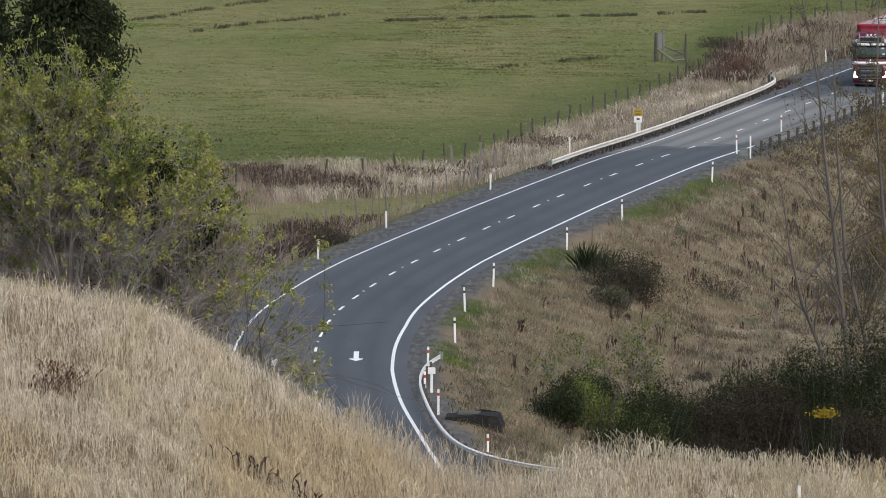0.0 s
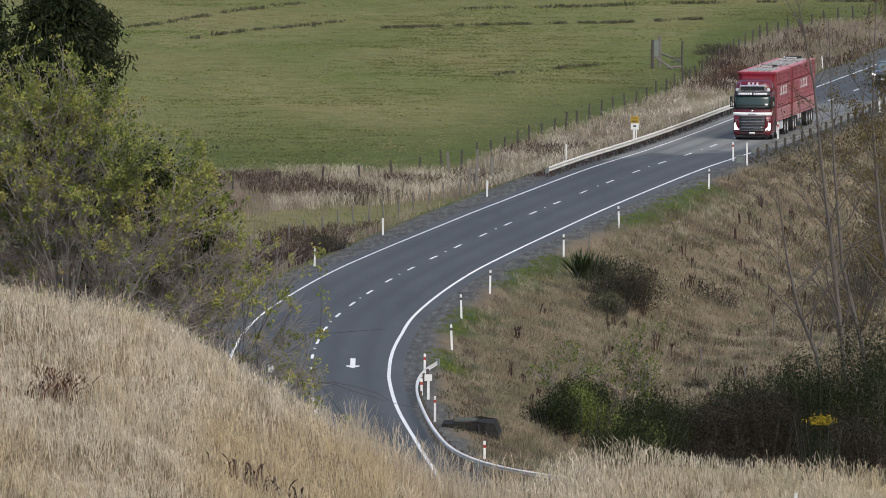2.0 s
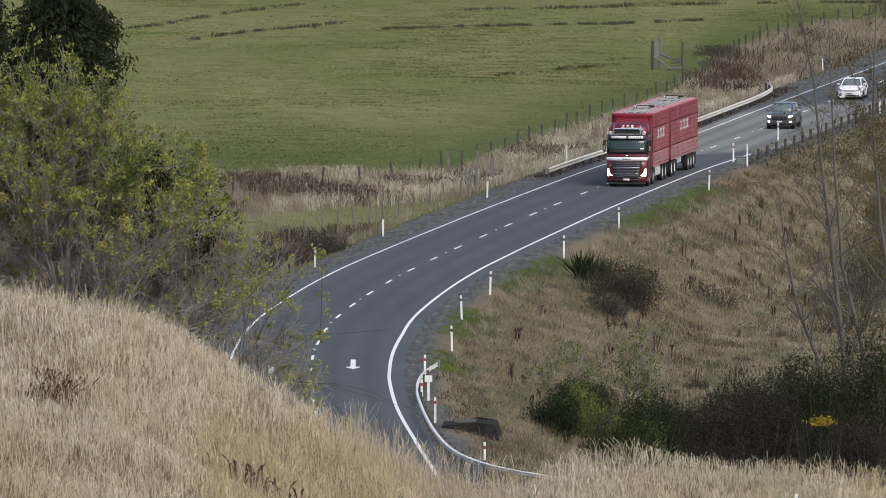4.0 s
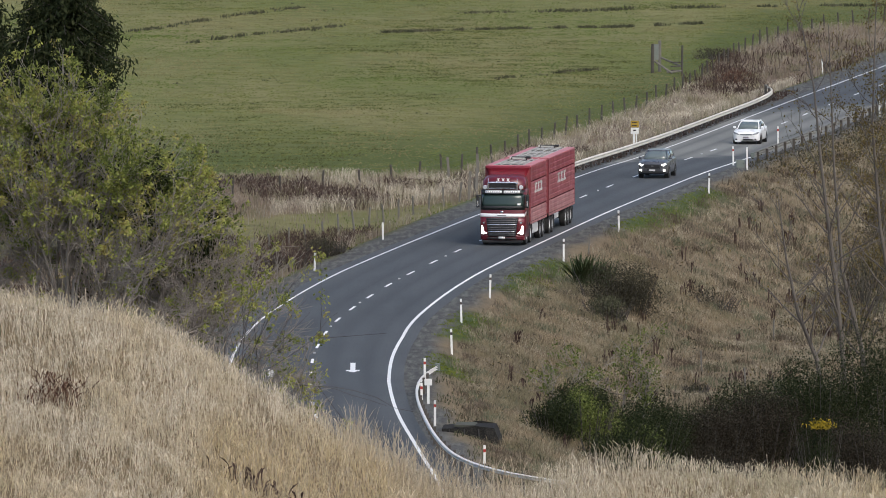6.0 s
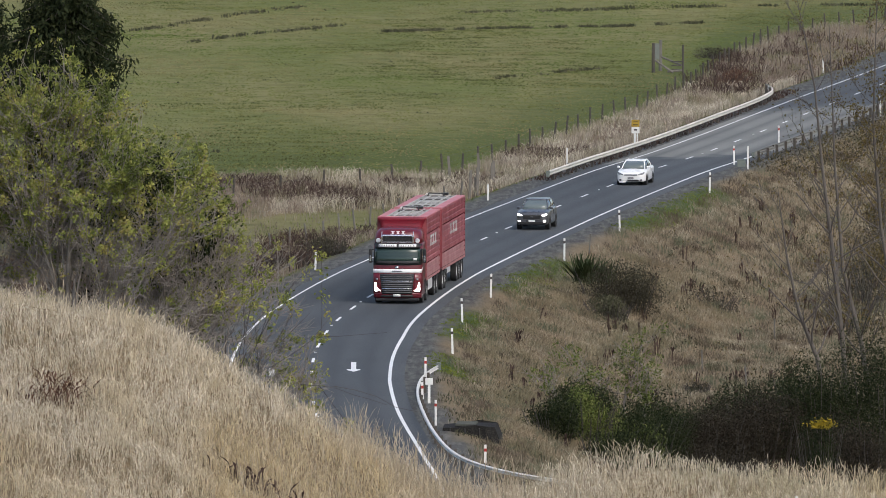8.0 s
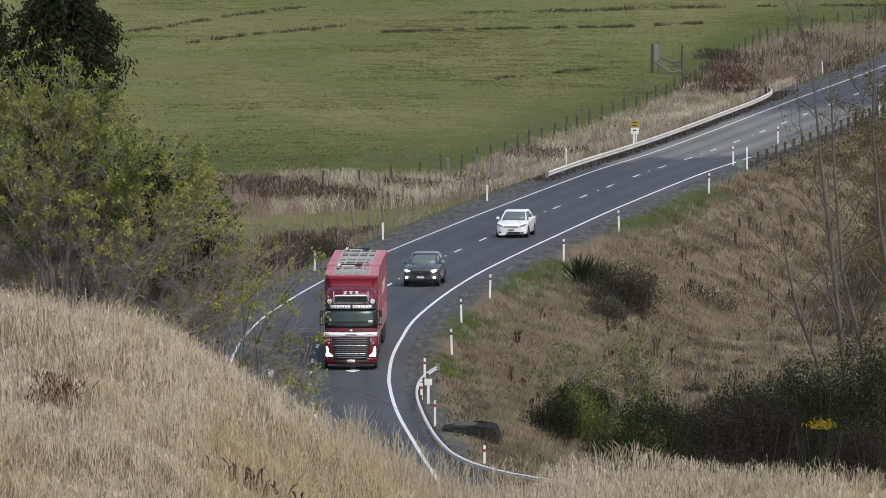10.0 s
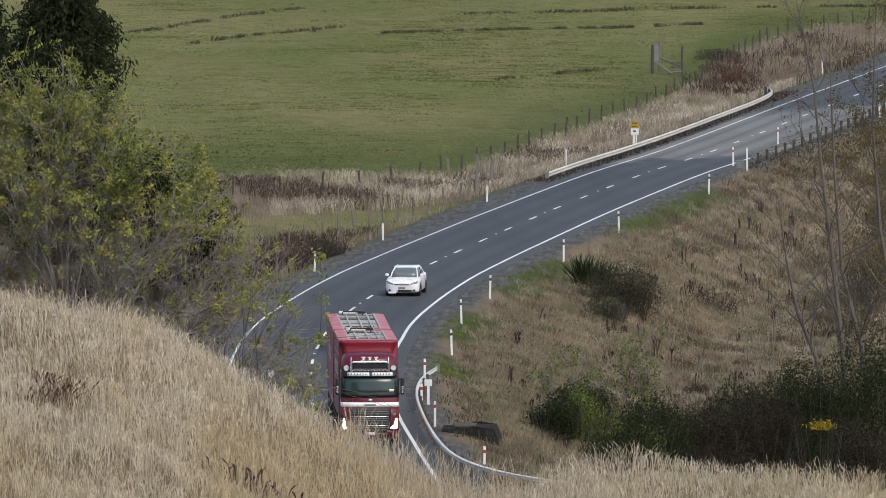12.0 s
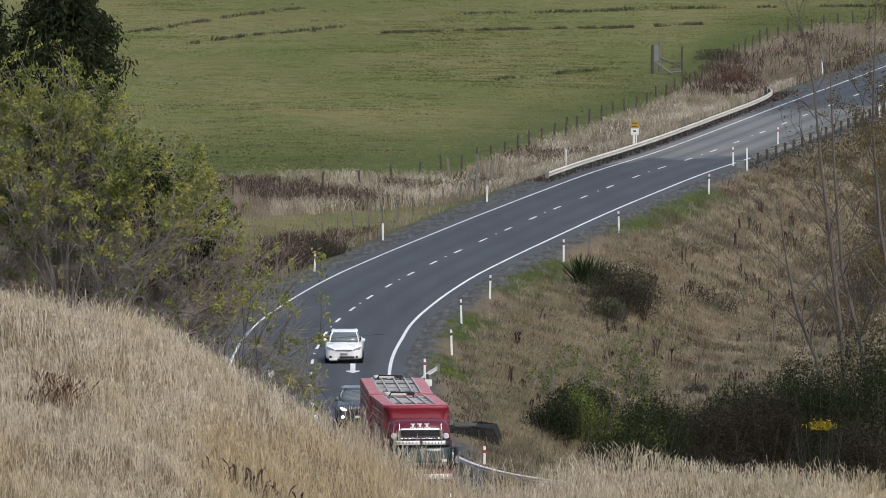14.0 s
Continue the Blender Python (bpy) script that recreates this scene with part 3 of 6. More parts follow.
    part("front_wall", boxes((x0 - 0.04, x0 + 0.0, -w, w, z0, z1)), M_CRATE, parent)
    part("front_lip", boxes((x0 - 0.10, x0 + 0.03, -w, w, z1 - 0.06, z1 + 0.06), bevel=0.02), M_MARGIN, parent, "pale pink-red front lip")
    part("rear_wall", boxes((x1, x1 + 0.04, -w, w, z0, z1)), M_CRATE, parent)
    for k in range(5):
        part("rear_rail", boxes((x1 - 0.03, x1, -w + 0.1, w - 0.1, z0 + 0.3 + k * 0.55, z0 + 0.36 + k * 0.55)), M_CRATE, parent)
    xm, span = (x0 + x1) / 2 + 0.1, min(3.9, (x0 - x1) * 0.5)
    for o in (-1, 1):
        bm = bmesh.new()
        ya, yb = sorted((o * (w + 0.026), o * (w + 0.036)))
        mark_blocks(bm, lambda b, u, v, p, q: box(b, xm + u, xm + v, ya, yb, zb - 0.70 + p, zb - 0.70 + q), span, 0.56)
        part("company_mark", bm, M_CREAM, parent, "white painted blocks")


def section(x, w, z0, z1, r=0.10, crown=0.0):
    """A rounded cross-section of a body at x."""
    pts = [(-w + r * 0.4, z0), (-w, z0 + r), (-w, z1 - r), (-w + r * 0.35, z1 - r * 0.3), (-w + r, z1), (-w * 0.4, z1 + crown), (w * 0.4, z1 + crown), (w - r, z1),
           (w - r * 0.35, z1 - r * 0.3), (w, z1 - r), (w, z0 + r), (w - r * 0.4, z0)]
    return [(x, y, z) for y, z in pts]


CAB_FACE = ([0.28, 0.5, 1.0, 1.55, 2.0, 2.5, 2.9, 3.08], [-0.06, -0.01, 0.0, -0.02, -0.07, -0.16, -0.25, -0.36])


def cab_front(z, u, out=0.0):
    """A place on the bowed front of the cab; u runs from side to side, -1 to 1."""
    x = float(np.interp(z, *CAB_FACE)) + out
    return (x - 0.30 * abs(u) ** 3.2, u * (1.235 + (out if abs(u) > 0.98 else 0)), z)


def front_band(z0, z1, u0, u1, out, depth=0.05, rows=4, cols=15, taper=0.0):
    """A panel that lies on the bowed cab front."""
    bm = bmesh.new()
    face = []
    for i in range(rows):
        f = i / (rows - 1)
        z = z0 + (z1 - z0) * f
        t = 1 - taper * (1 - f)
        face.append([cab_front(z, (u0 + (u1 - u0) * k / (cols - 1)) * t, out) for k in range(cols)])
    back = [[(x - depth, y * 0.995, z) for x, y, z in r] for r in face]
    vs, vb = loft(bm, face, close=False), loft(bm, back, close=False)
    for k in range(cols - 1):
        for i in (0, rows - 1):
            bm.faces.new((vs[i][k], vs[i][k + 1], vb[i][k + 1], vb[i][k]))
    for k in range(rows - 1):
        for i in (0, cols - 1):
            bm.faces.new((vs[k][i], vs[k + 1][i], vb[k + 1][i], vb[k][i]))
    bmesh.ops.recalc_face_normals(bm, faces=bm.faces[:])
    for f in bm.faces:
        f.smooth = len(f.verts) == 4 and abs(f.normal.x) > 0.5
    return bm


def plan_ring(z, xf, xr, w, bow, n=17, drop=0.0):
    """A plan outline of a body at height z, bowed at the front and square at the back."""
    us = np.linspace(-1, 1, n)
    r = [(xf - bow * abs(u) ** 3.2, u * w, z - drop * abs(u) ** 4) for u in us]
    return r + [(xr, w, z), (xr, 0.0, z), (xr, -w, z)]


def build_truck():
    """Cab-over livestock truck; its front bumper is at x = 0 and it heads along +x."""
    t = thing("livestock_truck", (0, 0, 0), "crimson livestock truck with white stripe and lit headlamps on the road", "truck")
    bm = bmesh.new()
    loft(bm, [plan_ring(z, float(np.interp(z, *CAB_FACE)), -2.25, 1.235 - (0.05 if z > 3.04 else 0), 0.30) for z in (0.62, 1.0, 1.55, 2.0, 2.5, 2.9, 3.02, 3.08)])
    bmesh.ops.recalc_face_normals(bm, faces=bm.faces[:])
    for f in bm.faces:
        f.smooth = len(f.verts) == 4
    cab = part("cab", bm, M_RED, t)
    part("windscreen_surround", front_band(1.97, 3.04, -0.985, 0.985, 0.012), M_BLACK, cab, "black surround")
    part("windscreen", front_band(2.05, 2.86, -0.93, 0.93, 0.022), M_GLASS, cab, "green-tinted glass")
    part("dashboard", front_band(2.06, 2.19, -0.90, 0.90, 0.027, 0.01), M_BLACK, cab, "dark dash line behind the glass")
    for y in (-0.42, 0.42):
        bm = bmesh.new()
        tube(bm, [(-0.035, y - 0.3, 2.02), (-0.045, y + 0.32, 2.09)], 0.012)
        part("wiper", bm, M_BLACK, cab, "black wiper")
    part("registration_label", front_band(2.22, 2.33, 0.66, 0.82, 0.030, 0.01, 2, 3), M_PLATE, cab, "small pale windscreen label")
    visor = part("sun_visor", front_band(2.84, 3.07, -0.94, 0.94, 0.09, 0.10), M_BLACK, cab, "black sun visor")
    for ua, ub in ((-0.78, -0.03), (0.06, 0.78)):
        part("name_panel", front_band(2.89, 3.035, ua, ub, 0.100, 0.02, 2, 7), M_CREAM, visor, "white name panel")
    for k in range(15):                        # illegible lettering on the panels
        u = -0.74 + k * 0.10
        if abs(u) > 0.06:
            part("lettering_bar", front_band(2.925, 3.0, u - 0.016, u + 0.016, 0.106, 0.01, 2, 2), M_SIGNBAR, visor, "unreadable grey bar")
    # upper cab, rounded, with the roof light frame before it
    bm = bmesh.new()
    loft(bm, [plan_ring(3.06, -0.40, -2.25, 1.19, 0.34), plan_ring(3.35, -0.47, -2.25, 1.18, 0.36), plan_ring(3.55, -0.55, -2.25, 1.15, 0.40), plan_ring(3.70, -0.68, -2.25, 1.08, 0.45),
              plan_ring(3.79, -0.92, -2.25, 0.96, 0.45), plan_ring(3.82, -1.2, -2.25, 0.8, 0.4)])
    bmesh.ops.recalc_face_normals(bm, faces=bm.faces[:])
    for f in bm.faces:
        f.smooth = len(f.verts) == 4
    upper_cab = part("roof_fairing", bm, M_RED, t)
    bm = bmesh.new()
    mark_blocks(bm, lambda b, u, v, p, q: box(b, -0.60 - p * 0.55, -0.545 - p * 0.55, u, v, 3.51 + p, 3.51 + q), 0.80, 0.17)
    part("company_mark", bm, M_CREAM, upper_cab, "white painted blocks")
    frame_bm = bmesh.new()
    pts = [(-0.30, -0.80, 3.06), (-0.27, -0.80, 3.42), (-0.27, -0.72, 3.47), (-0.27, 0.72, 3.47), (-0.27, 0.80, 3.42), (-0.30, 0.80, 3.06)]
    tube(frame_bm, pts, 0.052, 8)
    tube(frame_bm, [(-0.29, -0.80, 3.13), (-0.29, 0.80, 3.13)], 0.016, 6)
    for y in (-0.80, 0.80):
        tube(frame_bm, [(-0.30, y, 3.44), (-0.40, y, 3.68)], 0.018, 6)
    lf = part("light_frame", frame_bm, M_CHROME, t, "chrome roof light frame")
    part("lamp_backing", boxes((-0.42, -0.30, -0.74, 0.74, 3.12, 3.42), bevel=0.03), M_BLACK, lf, "black panel behind the lamps")
    for y in (-0.52, -0.18, 0.18, 0.52):
        bm = bmesh.new()
        tube(bm, [(-0.34, y, 3.30), (-0.27, y, 3.30), (-0.25, y, 3.30)], [0.07, 0.10, 0.095], 14)
        part("driving_lamp", bm, M_BLACK, lf, "unlit round driving lamp")
    for k in range(9):
        part("lamp_mark", boxes((-0.262, -0.255, -0.66 + k * 0.155, -0.56 + k * 0.155, 3.165, 3.20)), M_SIGNBAR, lf, "small grey mark")
    for y in (-1.0, 1.0):
        bm = bmesh.new()
        tube(bm, [(-0.66, y, 3.20), (-0.50, y, 3.20), (-0.45, y, 3.20)], [0.08, 0.125, 0.10], 14)
        part("round_beacon", bm, M_MARKER, t, "pale round roof lamp")
    bm = bmesh.new()                          # scooped deflector at the head of the crate
    rows = []
    for z, x, w, bow in ((3.50, -2.30, 1.00, 0.0), (3.75, -2.36, 1.04, 0.02), (3.95, -2.40, 1.12, 0.04), (4.12, -2.38, 1.20, 0.05), (4.22, -2.34, 1.235, 0.06), (4.27, -2.40, 1.235, 0.06), (4.28, -2.60, 1.235, 0.0)):
        rows.append([(x - bow * u * u, u * w, z) for u in np.linspace(-1, 1, 11)])
    for r in rows:
        r.insert(0, (-2.61, r[0][1], r[0][2]))
        r.append((-2.61, r[-1][1], r[-1][2]))
    loft(bm, rows, close=False)
    bmesh.ops.recalc_face_normals(bm, faces=bm.faces[:])
    for f in bm.faces:
        f.smooth = True
    part("crate_head", bm, M_HEAD, t, "glossy crimson crate head")
    # lower face
    part("white_stripe", front_band(1.57, 1.77, -1.0, 1.0, 0.010, 0.03, 3, 21), M_CREAM, cab, "broad white stripe")
    for y in (-1.236, 1.236):
        bm = bmesh.new()
        ya, yb = sorted((y, y * 1.008))
        vs = [(-0.98, ya, 1.80), (-0.30, ya, 1.59), (-0.30, ya, 1.77), (-0.98, ya, 1.86)]
        loft(bm, [vs, [(a, yb, c) for a, b, c in vs]])
        bmesh.ops.recalc_face_normals(bm, faces=bm.faces[:])
        part("stripe_return", bm, M_CREAM, cab, "white stripe")
    part("maker_plate", front_band(1.64, 1.70, -0.20, 0.20, 0.018, 0.01, 2, 5), M_SIGNBAR, cab, "dark plain bar")
    part("maker_badge", front_band(1.80, 1.92, -0.07, 0.07, 0.024, 0.02, 2, 3), M_CHROME, cab, "small chrome badge")
    grille = part("grille", front_band(0.50, 1.53, -0.72, 0.72, 0.012, 0.06, 4, 9, taper=0.14), M_BLACK, t, "dark grey wedge-shaped grille")
    for k in range(10):
        z = 0.56 + k * 0.098
        bright = k in (2, 6)
        f = 1 - 0.14 * (1 - (z - 0.50) / 1.03)
        part("slat", front_band(z, z + (0.035 if bright else 0.055), -0.70 * f, 0.70 * f, 0.035 if bright else 0.026, 0.03, 2, 9), M_CHROME if bright else M_GRILLE, grille, "bright slat" if bright else "")
    part("bumper", front_band(0.30, 0.58, -0.99, 0.99, 0.0, 0.30, 4, 15), M_RED, t)
    part("lower_intake", front_band(0.33, 0.46, -0.66, 0.66, 0.012, 0.05, 2, 9), M_BLACK, t, "black lower intake")
    part("underrun_bar", boxes((-0.45, -0.10, -1.1, 1.1, 0.16, 0.29), bevel=0.03), M_BLACK, t)
    part("number_plate", front_band(0.37, 0.50, -0.15, 0.15, 0.030, 0.015, 2, 3), M_PLATE, t, "white number plate")
    for s in (-1, 1):
        ua, ub = sorted((s * 0.70, s * 0.99))
        corner = part("corner_panel", front_band(0.56, 1.56, ua, ub, 0.006, 0.25, 4, 7), M_RED, t)
        part("panel_gap", front_band(1.02, 1.05, ua, ub, 0.010, 0.02, 2, 7), M_BLACK, corner, "dark shut line")
        part("corner_lamp", front_band(1.20, 1.30, *sorted((s * 0.80, s * 0.88)), 0.016, 0.02, 2, 3), M_LENS, corner, "small grey lamp")
        bm = bmesh.new()                      # slanted lit lamp, leaning outwards, broad at its foot
        front = [(s * 0.68, 0.66), (s * 0.92, 0.62), (s * 0.95, 0.72), (s * 0.94, 1.08), (s * 0.88, 1.10), (s * 0.83, 0.82)]
        loft(bm, [[tuple(a + b for a, b in zip(cab_front(z, u, o), (0, 0, 0))) for u, z in front] for o in (-0.05, 0.026)])
        bmesh.ops.recalc_face_normals(bm, faces=bm.faces[:])
        part("headlamp", bm, M_LAMP, t, "lit white headlamp")
        part("mirror_arm", boxes((-0.42, -0.34, min(s * 1.2, s * 1.40), max(s * 1.2, s * 1.40), 2.10, 2.14)), M_BLACK, t)
        mir = part("mirror_arm", boxes((-0.42, -0.34, min(s * 1.2, s * 1.40), max(s * 1.2, s * 1.40), 2.72, 2.77)), M_BLACK, t)
        part("mirror", boxes((-0.46, -0.28, min(s * 1.30, s * 1.47), max(s * 1.30, s * 1.47), 2.08, 2.80), bevel=0.06), M_BLACK, mir, "tall black mirror housing")
        part("mirror_back", boxes((-0.29, -0.268, min(s * 1.34, s * 1.43), max(s * 1.34, s * 1.43), 2.16, 2.45), bevel=0.01), M_CHROME, mir, "bright mirror back")
        part("side_window", boxes((-1.6, -0.66, min(s * 1.232, s * 1.245), max(s * 1.232, s * 1.245), 2.06, 2.78), bevel=0.006), M_GLASS, cab, "dark side glass")
        part("door_gap", boxes((-1.66, -1.64, min(s * 1.232, s * 1.241), max(s * 1.232, s * 1.241), 0.8, 2.9)), M_BLACK, cab, "dark shut line")
        part("door_handle", boxes((-1.58, -1.36, min(s * 1.232, s * 1.26), max(s * 1.232, s * 1.26), 1.62, 1.68), bevel=0.01), M_BLACK, cab, "black door handle")
        part("step_guard", boxes((-2.1, -0.5, min(s * 1.05, s * 1.232), max(s * 1.05, s * 1.232), 0.42, 0.66), bevel=0.03), M_RED, t)
        part("fuel_tank", boxes((-6.55, -4.0, min(s * 0.65, s * 1.18), max(s * 0.65, s * 1.18), 0.42, 0.98), bevel=0.10), M_ALLOY, t, "polished tank")
        for x in (-1.35, -3.1, -7.3, -8.6):
            bm = bmesh.new()
            arc = [(x + 0.62 * math.cos(a), 0.52 + 0.60 * math.sin(a)) for a in np.linspace(0.25, math.pi - 0.25, 9)]
            ya, yb = sorted((s * 0.85, s * 1.23))
            rows = [[(px, ya, pz), (px, yb, pz), (px, yb, pz + 0.02), (px, ya, pz + 0.02)] for px, pz in arc]
            loft(bm, rows)
            bmesh.ops.recalc_face_normals(bm, faces=bm.faces[:])
            part("mudguard", bm, M_BLACK, t)
    part("chassis", boxes((-9.6, -0.5, -0.45, -0.30, 0.75, 1.05), (-9.6, -0.5, 0.30, 0.45, 0.75, 1.05), (-9.55, -9.4, -0.9, 0.9, 0.6, 1.0), (-2.9, -2.7, -1.0, 1.0, 0.8, 1.1)), M_CHASSIS, t)
    part("exhaust_stack", boxes((-2.5, -2.38, 0.9, 1.1, 0.9, 3.3), bevel=0.03), M_CHROME, t, "chrome stack")
    crate(t, -2.62, -9.75)
    ms = wheel_meshes(0.52, 0.32, 10)
    for x, ys in ((-1.35, (1.06,)), (-3.1, (1.06,)), (-7.3, (1.06,)), (-8.6, (1.06,))):
        part("axle", boxes((x - 0.07, x + 0.07, -1.0, 1.0, 0.45, 0.59), bevel=0.02), M_CHASSIS, t)
        for y in ys:
            add_wheel(ms, t, x, y, 0.52)
            add_wheel(ms, t, x, -y, 0.52)
    return t, ms


def build_trailer(ms):
    """Five-axle full trailer; the front of its crate is at x = 0."""
    t = thing("livestock_trailer", (0, 0, 0), "red three-deck livestock trailer with open slatted roof", "trailer")
    crate(t, 0.0, -11.6)
    part("chassis", boxes((-11.4, 0.0, -0.45, -0.30, 0.8, 1.1), (-11.4, 0.0, 0.30, 0.45, 0.8, 1.1), (-11.5, -11.35, -1.1, 1.1, 0.6, 1.05)), M_CHASSIS, t)
    bm = bmesh.new()
    tube(bm, [(1.05, 0.0, 0.72), (0.1, -0.4, 0.72), (-0.8, -0.45, 0.72)], 0.05)
    tube(bm, [(1.05, 0.0, 0.72), (0.1, 0.4, 0.72), (-0.8, 0.45, 0.72)], 0.05)
    part("drawbar", bm, M_CHASSIS, t)
    bm = bmesh.new()
    tube(bm, [(-1.35, 0, 0.95), (-1.35, 0, 1.08)], 0.6, 20)
    part("turntable", bm, M_CHASSIS, t)
    for x in (-0.75, -2.0, -7.9, -9.15, -10.4):
        part("axle", boxes((x - 0.07, x + 0.07, -1.0, 1.0, 0.45, 0.59), bevel=0.02), M_CHASSIS, t)
        for s in (-1, 1):
            add_wheel(ms, t, x, s * 1.06, 0.52)
    for s in (-1, 1):
        part("tool_locker", boxes((-5.2, -3.2, min(s * 0.9, s * 1.15), max(s * 0.9, s * 1.15), 0.66, 1.0), bevel=0.05), M_ALLOY, t, "pale tool locker")
        for x in (-2.9, -11.2):
            part("mud_flap", boxes((x - 0.02, x + 0.02, min(s * 0.8, s * 1.2), max(s * 0.8, s * 1.2), 0.25, 0.95)), M_BLACK, t)
        part("tail_lamp", boxes((-11.52, -11.50, min(s * 0.85, s * 1.05), max(s * 0.85, s * 1.05), 0.75, 0.88)), M_REDBAND, t, "red tail lamp")
    return t


def rounded(ob, levels=2):
    """Soften a lofted panel."""
    m = ob.modifiers.new("soft", "SUBSURF")
    m.levels = m.render_levels = levels
    for f in ob.data.polygons:
        f.use_smooth = True
    return ob


def cabin_ring(z, xf, xr, w, k=4.5, n=28):
    """The plan of a glasshouse at height z: a rounded box."""
    out = []
    for i in range(n):
        a = (i + 0.5) * math.tau / n
        c, s = math.cos(a), math.sin(a)
        out.append(((xf + xr) / 2 + (xf - xr) / 2 * math.copysign(abs(c) ** (2 / k), c), w * math.copysign(abs(s) ** (2 / k), s), z))
    return out


def build_car(name, label, m_body, body, cabin, wheels, r, lamps):
    """A car whose front bumper is at x = 0, heading along +x; cabin: belt, mid and roof outlines."""
    t = thing(name, (0, 0, 0), label, "car")
    bm = bmesh.new()
    loft(bm, [section(*row) for row in body])
    bmesh.ops.recalc_face_normals(bm, faces=bm.faces[:])
    rounded(part("body", bm, m_body, t), 2)
    (zb, fb, rb, wb), (zm, fm, rm, wm), (zt, ft, rt, wt) = cabin
    bm = bmesh.new()
    loft(bm, [cabin_ring(zb - 0.04, fb + 0.03, rb - 0.03, wb + 0.01), cabin_ring(zm, fm, rm, wm), cabin_ring(zt, ft, rt, wt)])
    bmesh.ops.recalc_face_normals(bm, faces=bm.faces[:])
    for f in bm.faces:
        f.smooth = len(f.verts) == 4
    part("glasshouse", bm, M_CARGLASS, t, "dark glass, its tint made pale for the sky's reflection")
    bm = bmesh.new()
    loft(bm, [cabin_ring(zt - 0.03, ft + 0.05, rt - 0.06, wt + 0.022), cabin_ring(zt + 0.02, ft + 0.01, rt, wt + 0.018), cabin_ring(zt + 0.05, ft - 0.09, rt + 0.12, wt - 0.07), cabin_ring(zt + 0.066, ft - 0.35, rt + 0.4, wt - 0.25)])
    bmesh.ops.recalc_face_normals(bm, faces=bm.faces[:])
    for f in bm.faces:
        f.smooth = True
    part("roof", bm, m_body, t)
    n = 28
    belt, mid, top = cabin_ring(zb - 0.04, fb + 0.03, rb - 0.03, wb + 0.01), cabin_ring(zm, fm, rm, wm), cabin_ring(zt, ft, rt, wt)
    for s in (-1, 1):
        for nm, i, rad, mat in (("front_pillar", 3, 0.036, m_body), ("rear_pillar", 10, 0.075, m_body), ("door_pillar", 6, 0.032, M_BLACK)):
            i = i if s > 0 else n - 1 - i
            bm = bmesh.new()
            tube(bm, [belt[i], mid[i], top[i]], [rad * 1.1, rad, rad * 0.9], 8)
            part(nm, bm, mat, t)
        xw = fb - 0.30
        bm = bmesh.new()
        box(bm, xw - 0.09, xw + 0.09, *sorted((s * (wb + 0.01), s * (wb + 0.20))), zb + 0.0, zb + 0.15, bevel=0.05)
        rounded(part("mirror", bm, m_body, t), 1)
        for nm, mat, pts, lab in lamps:
            bm = bmesh.new()
            loft(bm, [[(x - 0.12, s * y, z) for x, y, z in pts], [(x, s * y, z) for x, y, z in pts]])
            bmesh.ops.recalc_face_normals(bm, faces=bm.faces[:])
            part(nm, bm, mat, t, lab)
        hw = body[4][1]
        for x in (-1.75, -2.75):
            part("door_handle", boxes((x - 0.1, x + 0.1, *sorted((s * hw, s * (hw + 0.015))), zb - 0.16, zb - 0.13)), m_body, t)
    ms = wheel_meshes(r, 0.22, 5)
    hw = body[4][1]
    for x in wheels:
        for s in (-1, 1):
            bm = bmesh.new()
            tube(bm, [(x, s * (hw - 0.25), r + 0.02), (x, s * (hw - 0.004), r + 0.02)], r + 0.055, 24)
            part("wheel_arch", bm, M_BLACK, t, "black wheel arch")
            add_wheel(ms, t, x, s * (hw - 0.095), r)
    return t


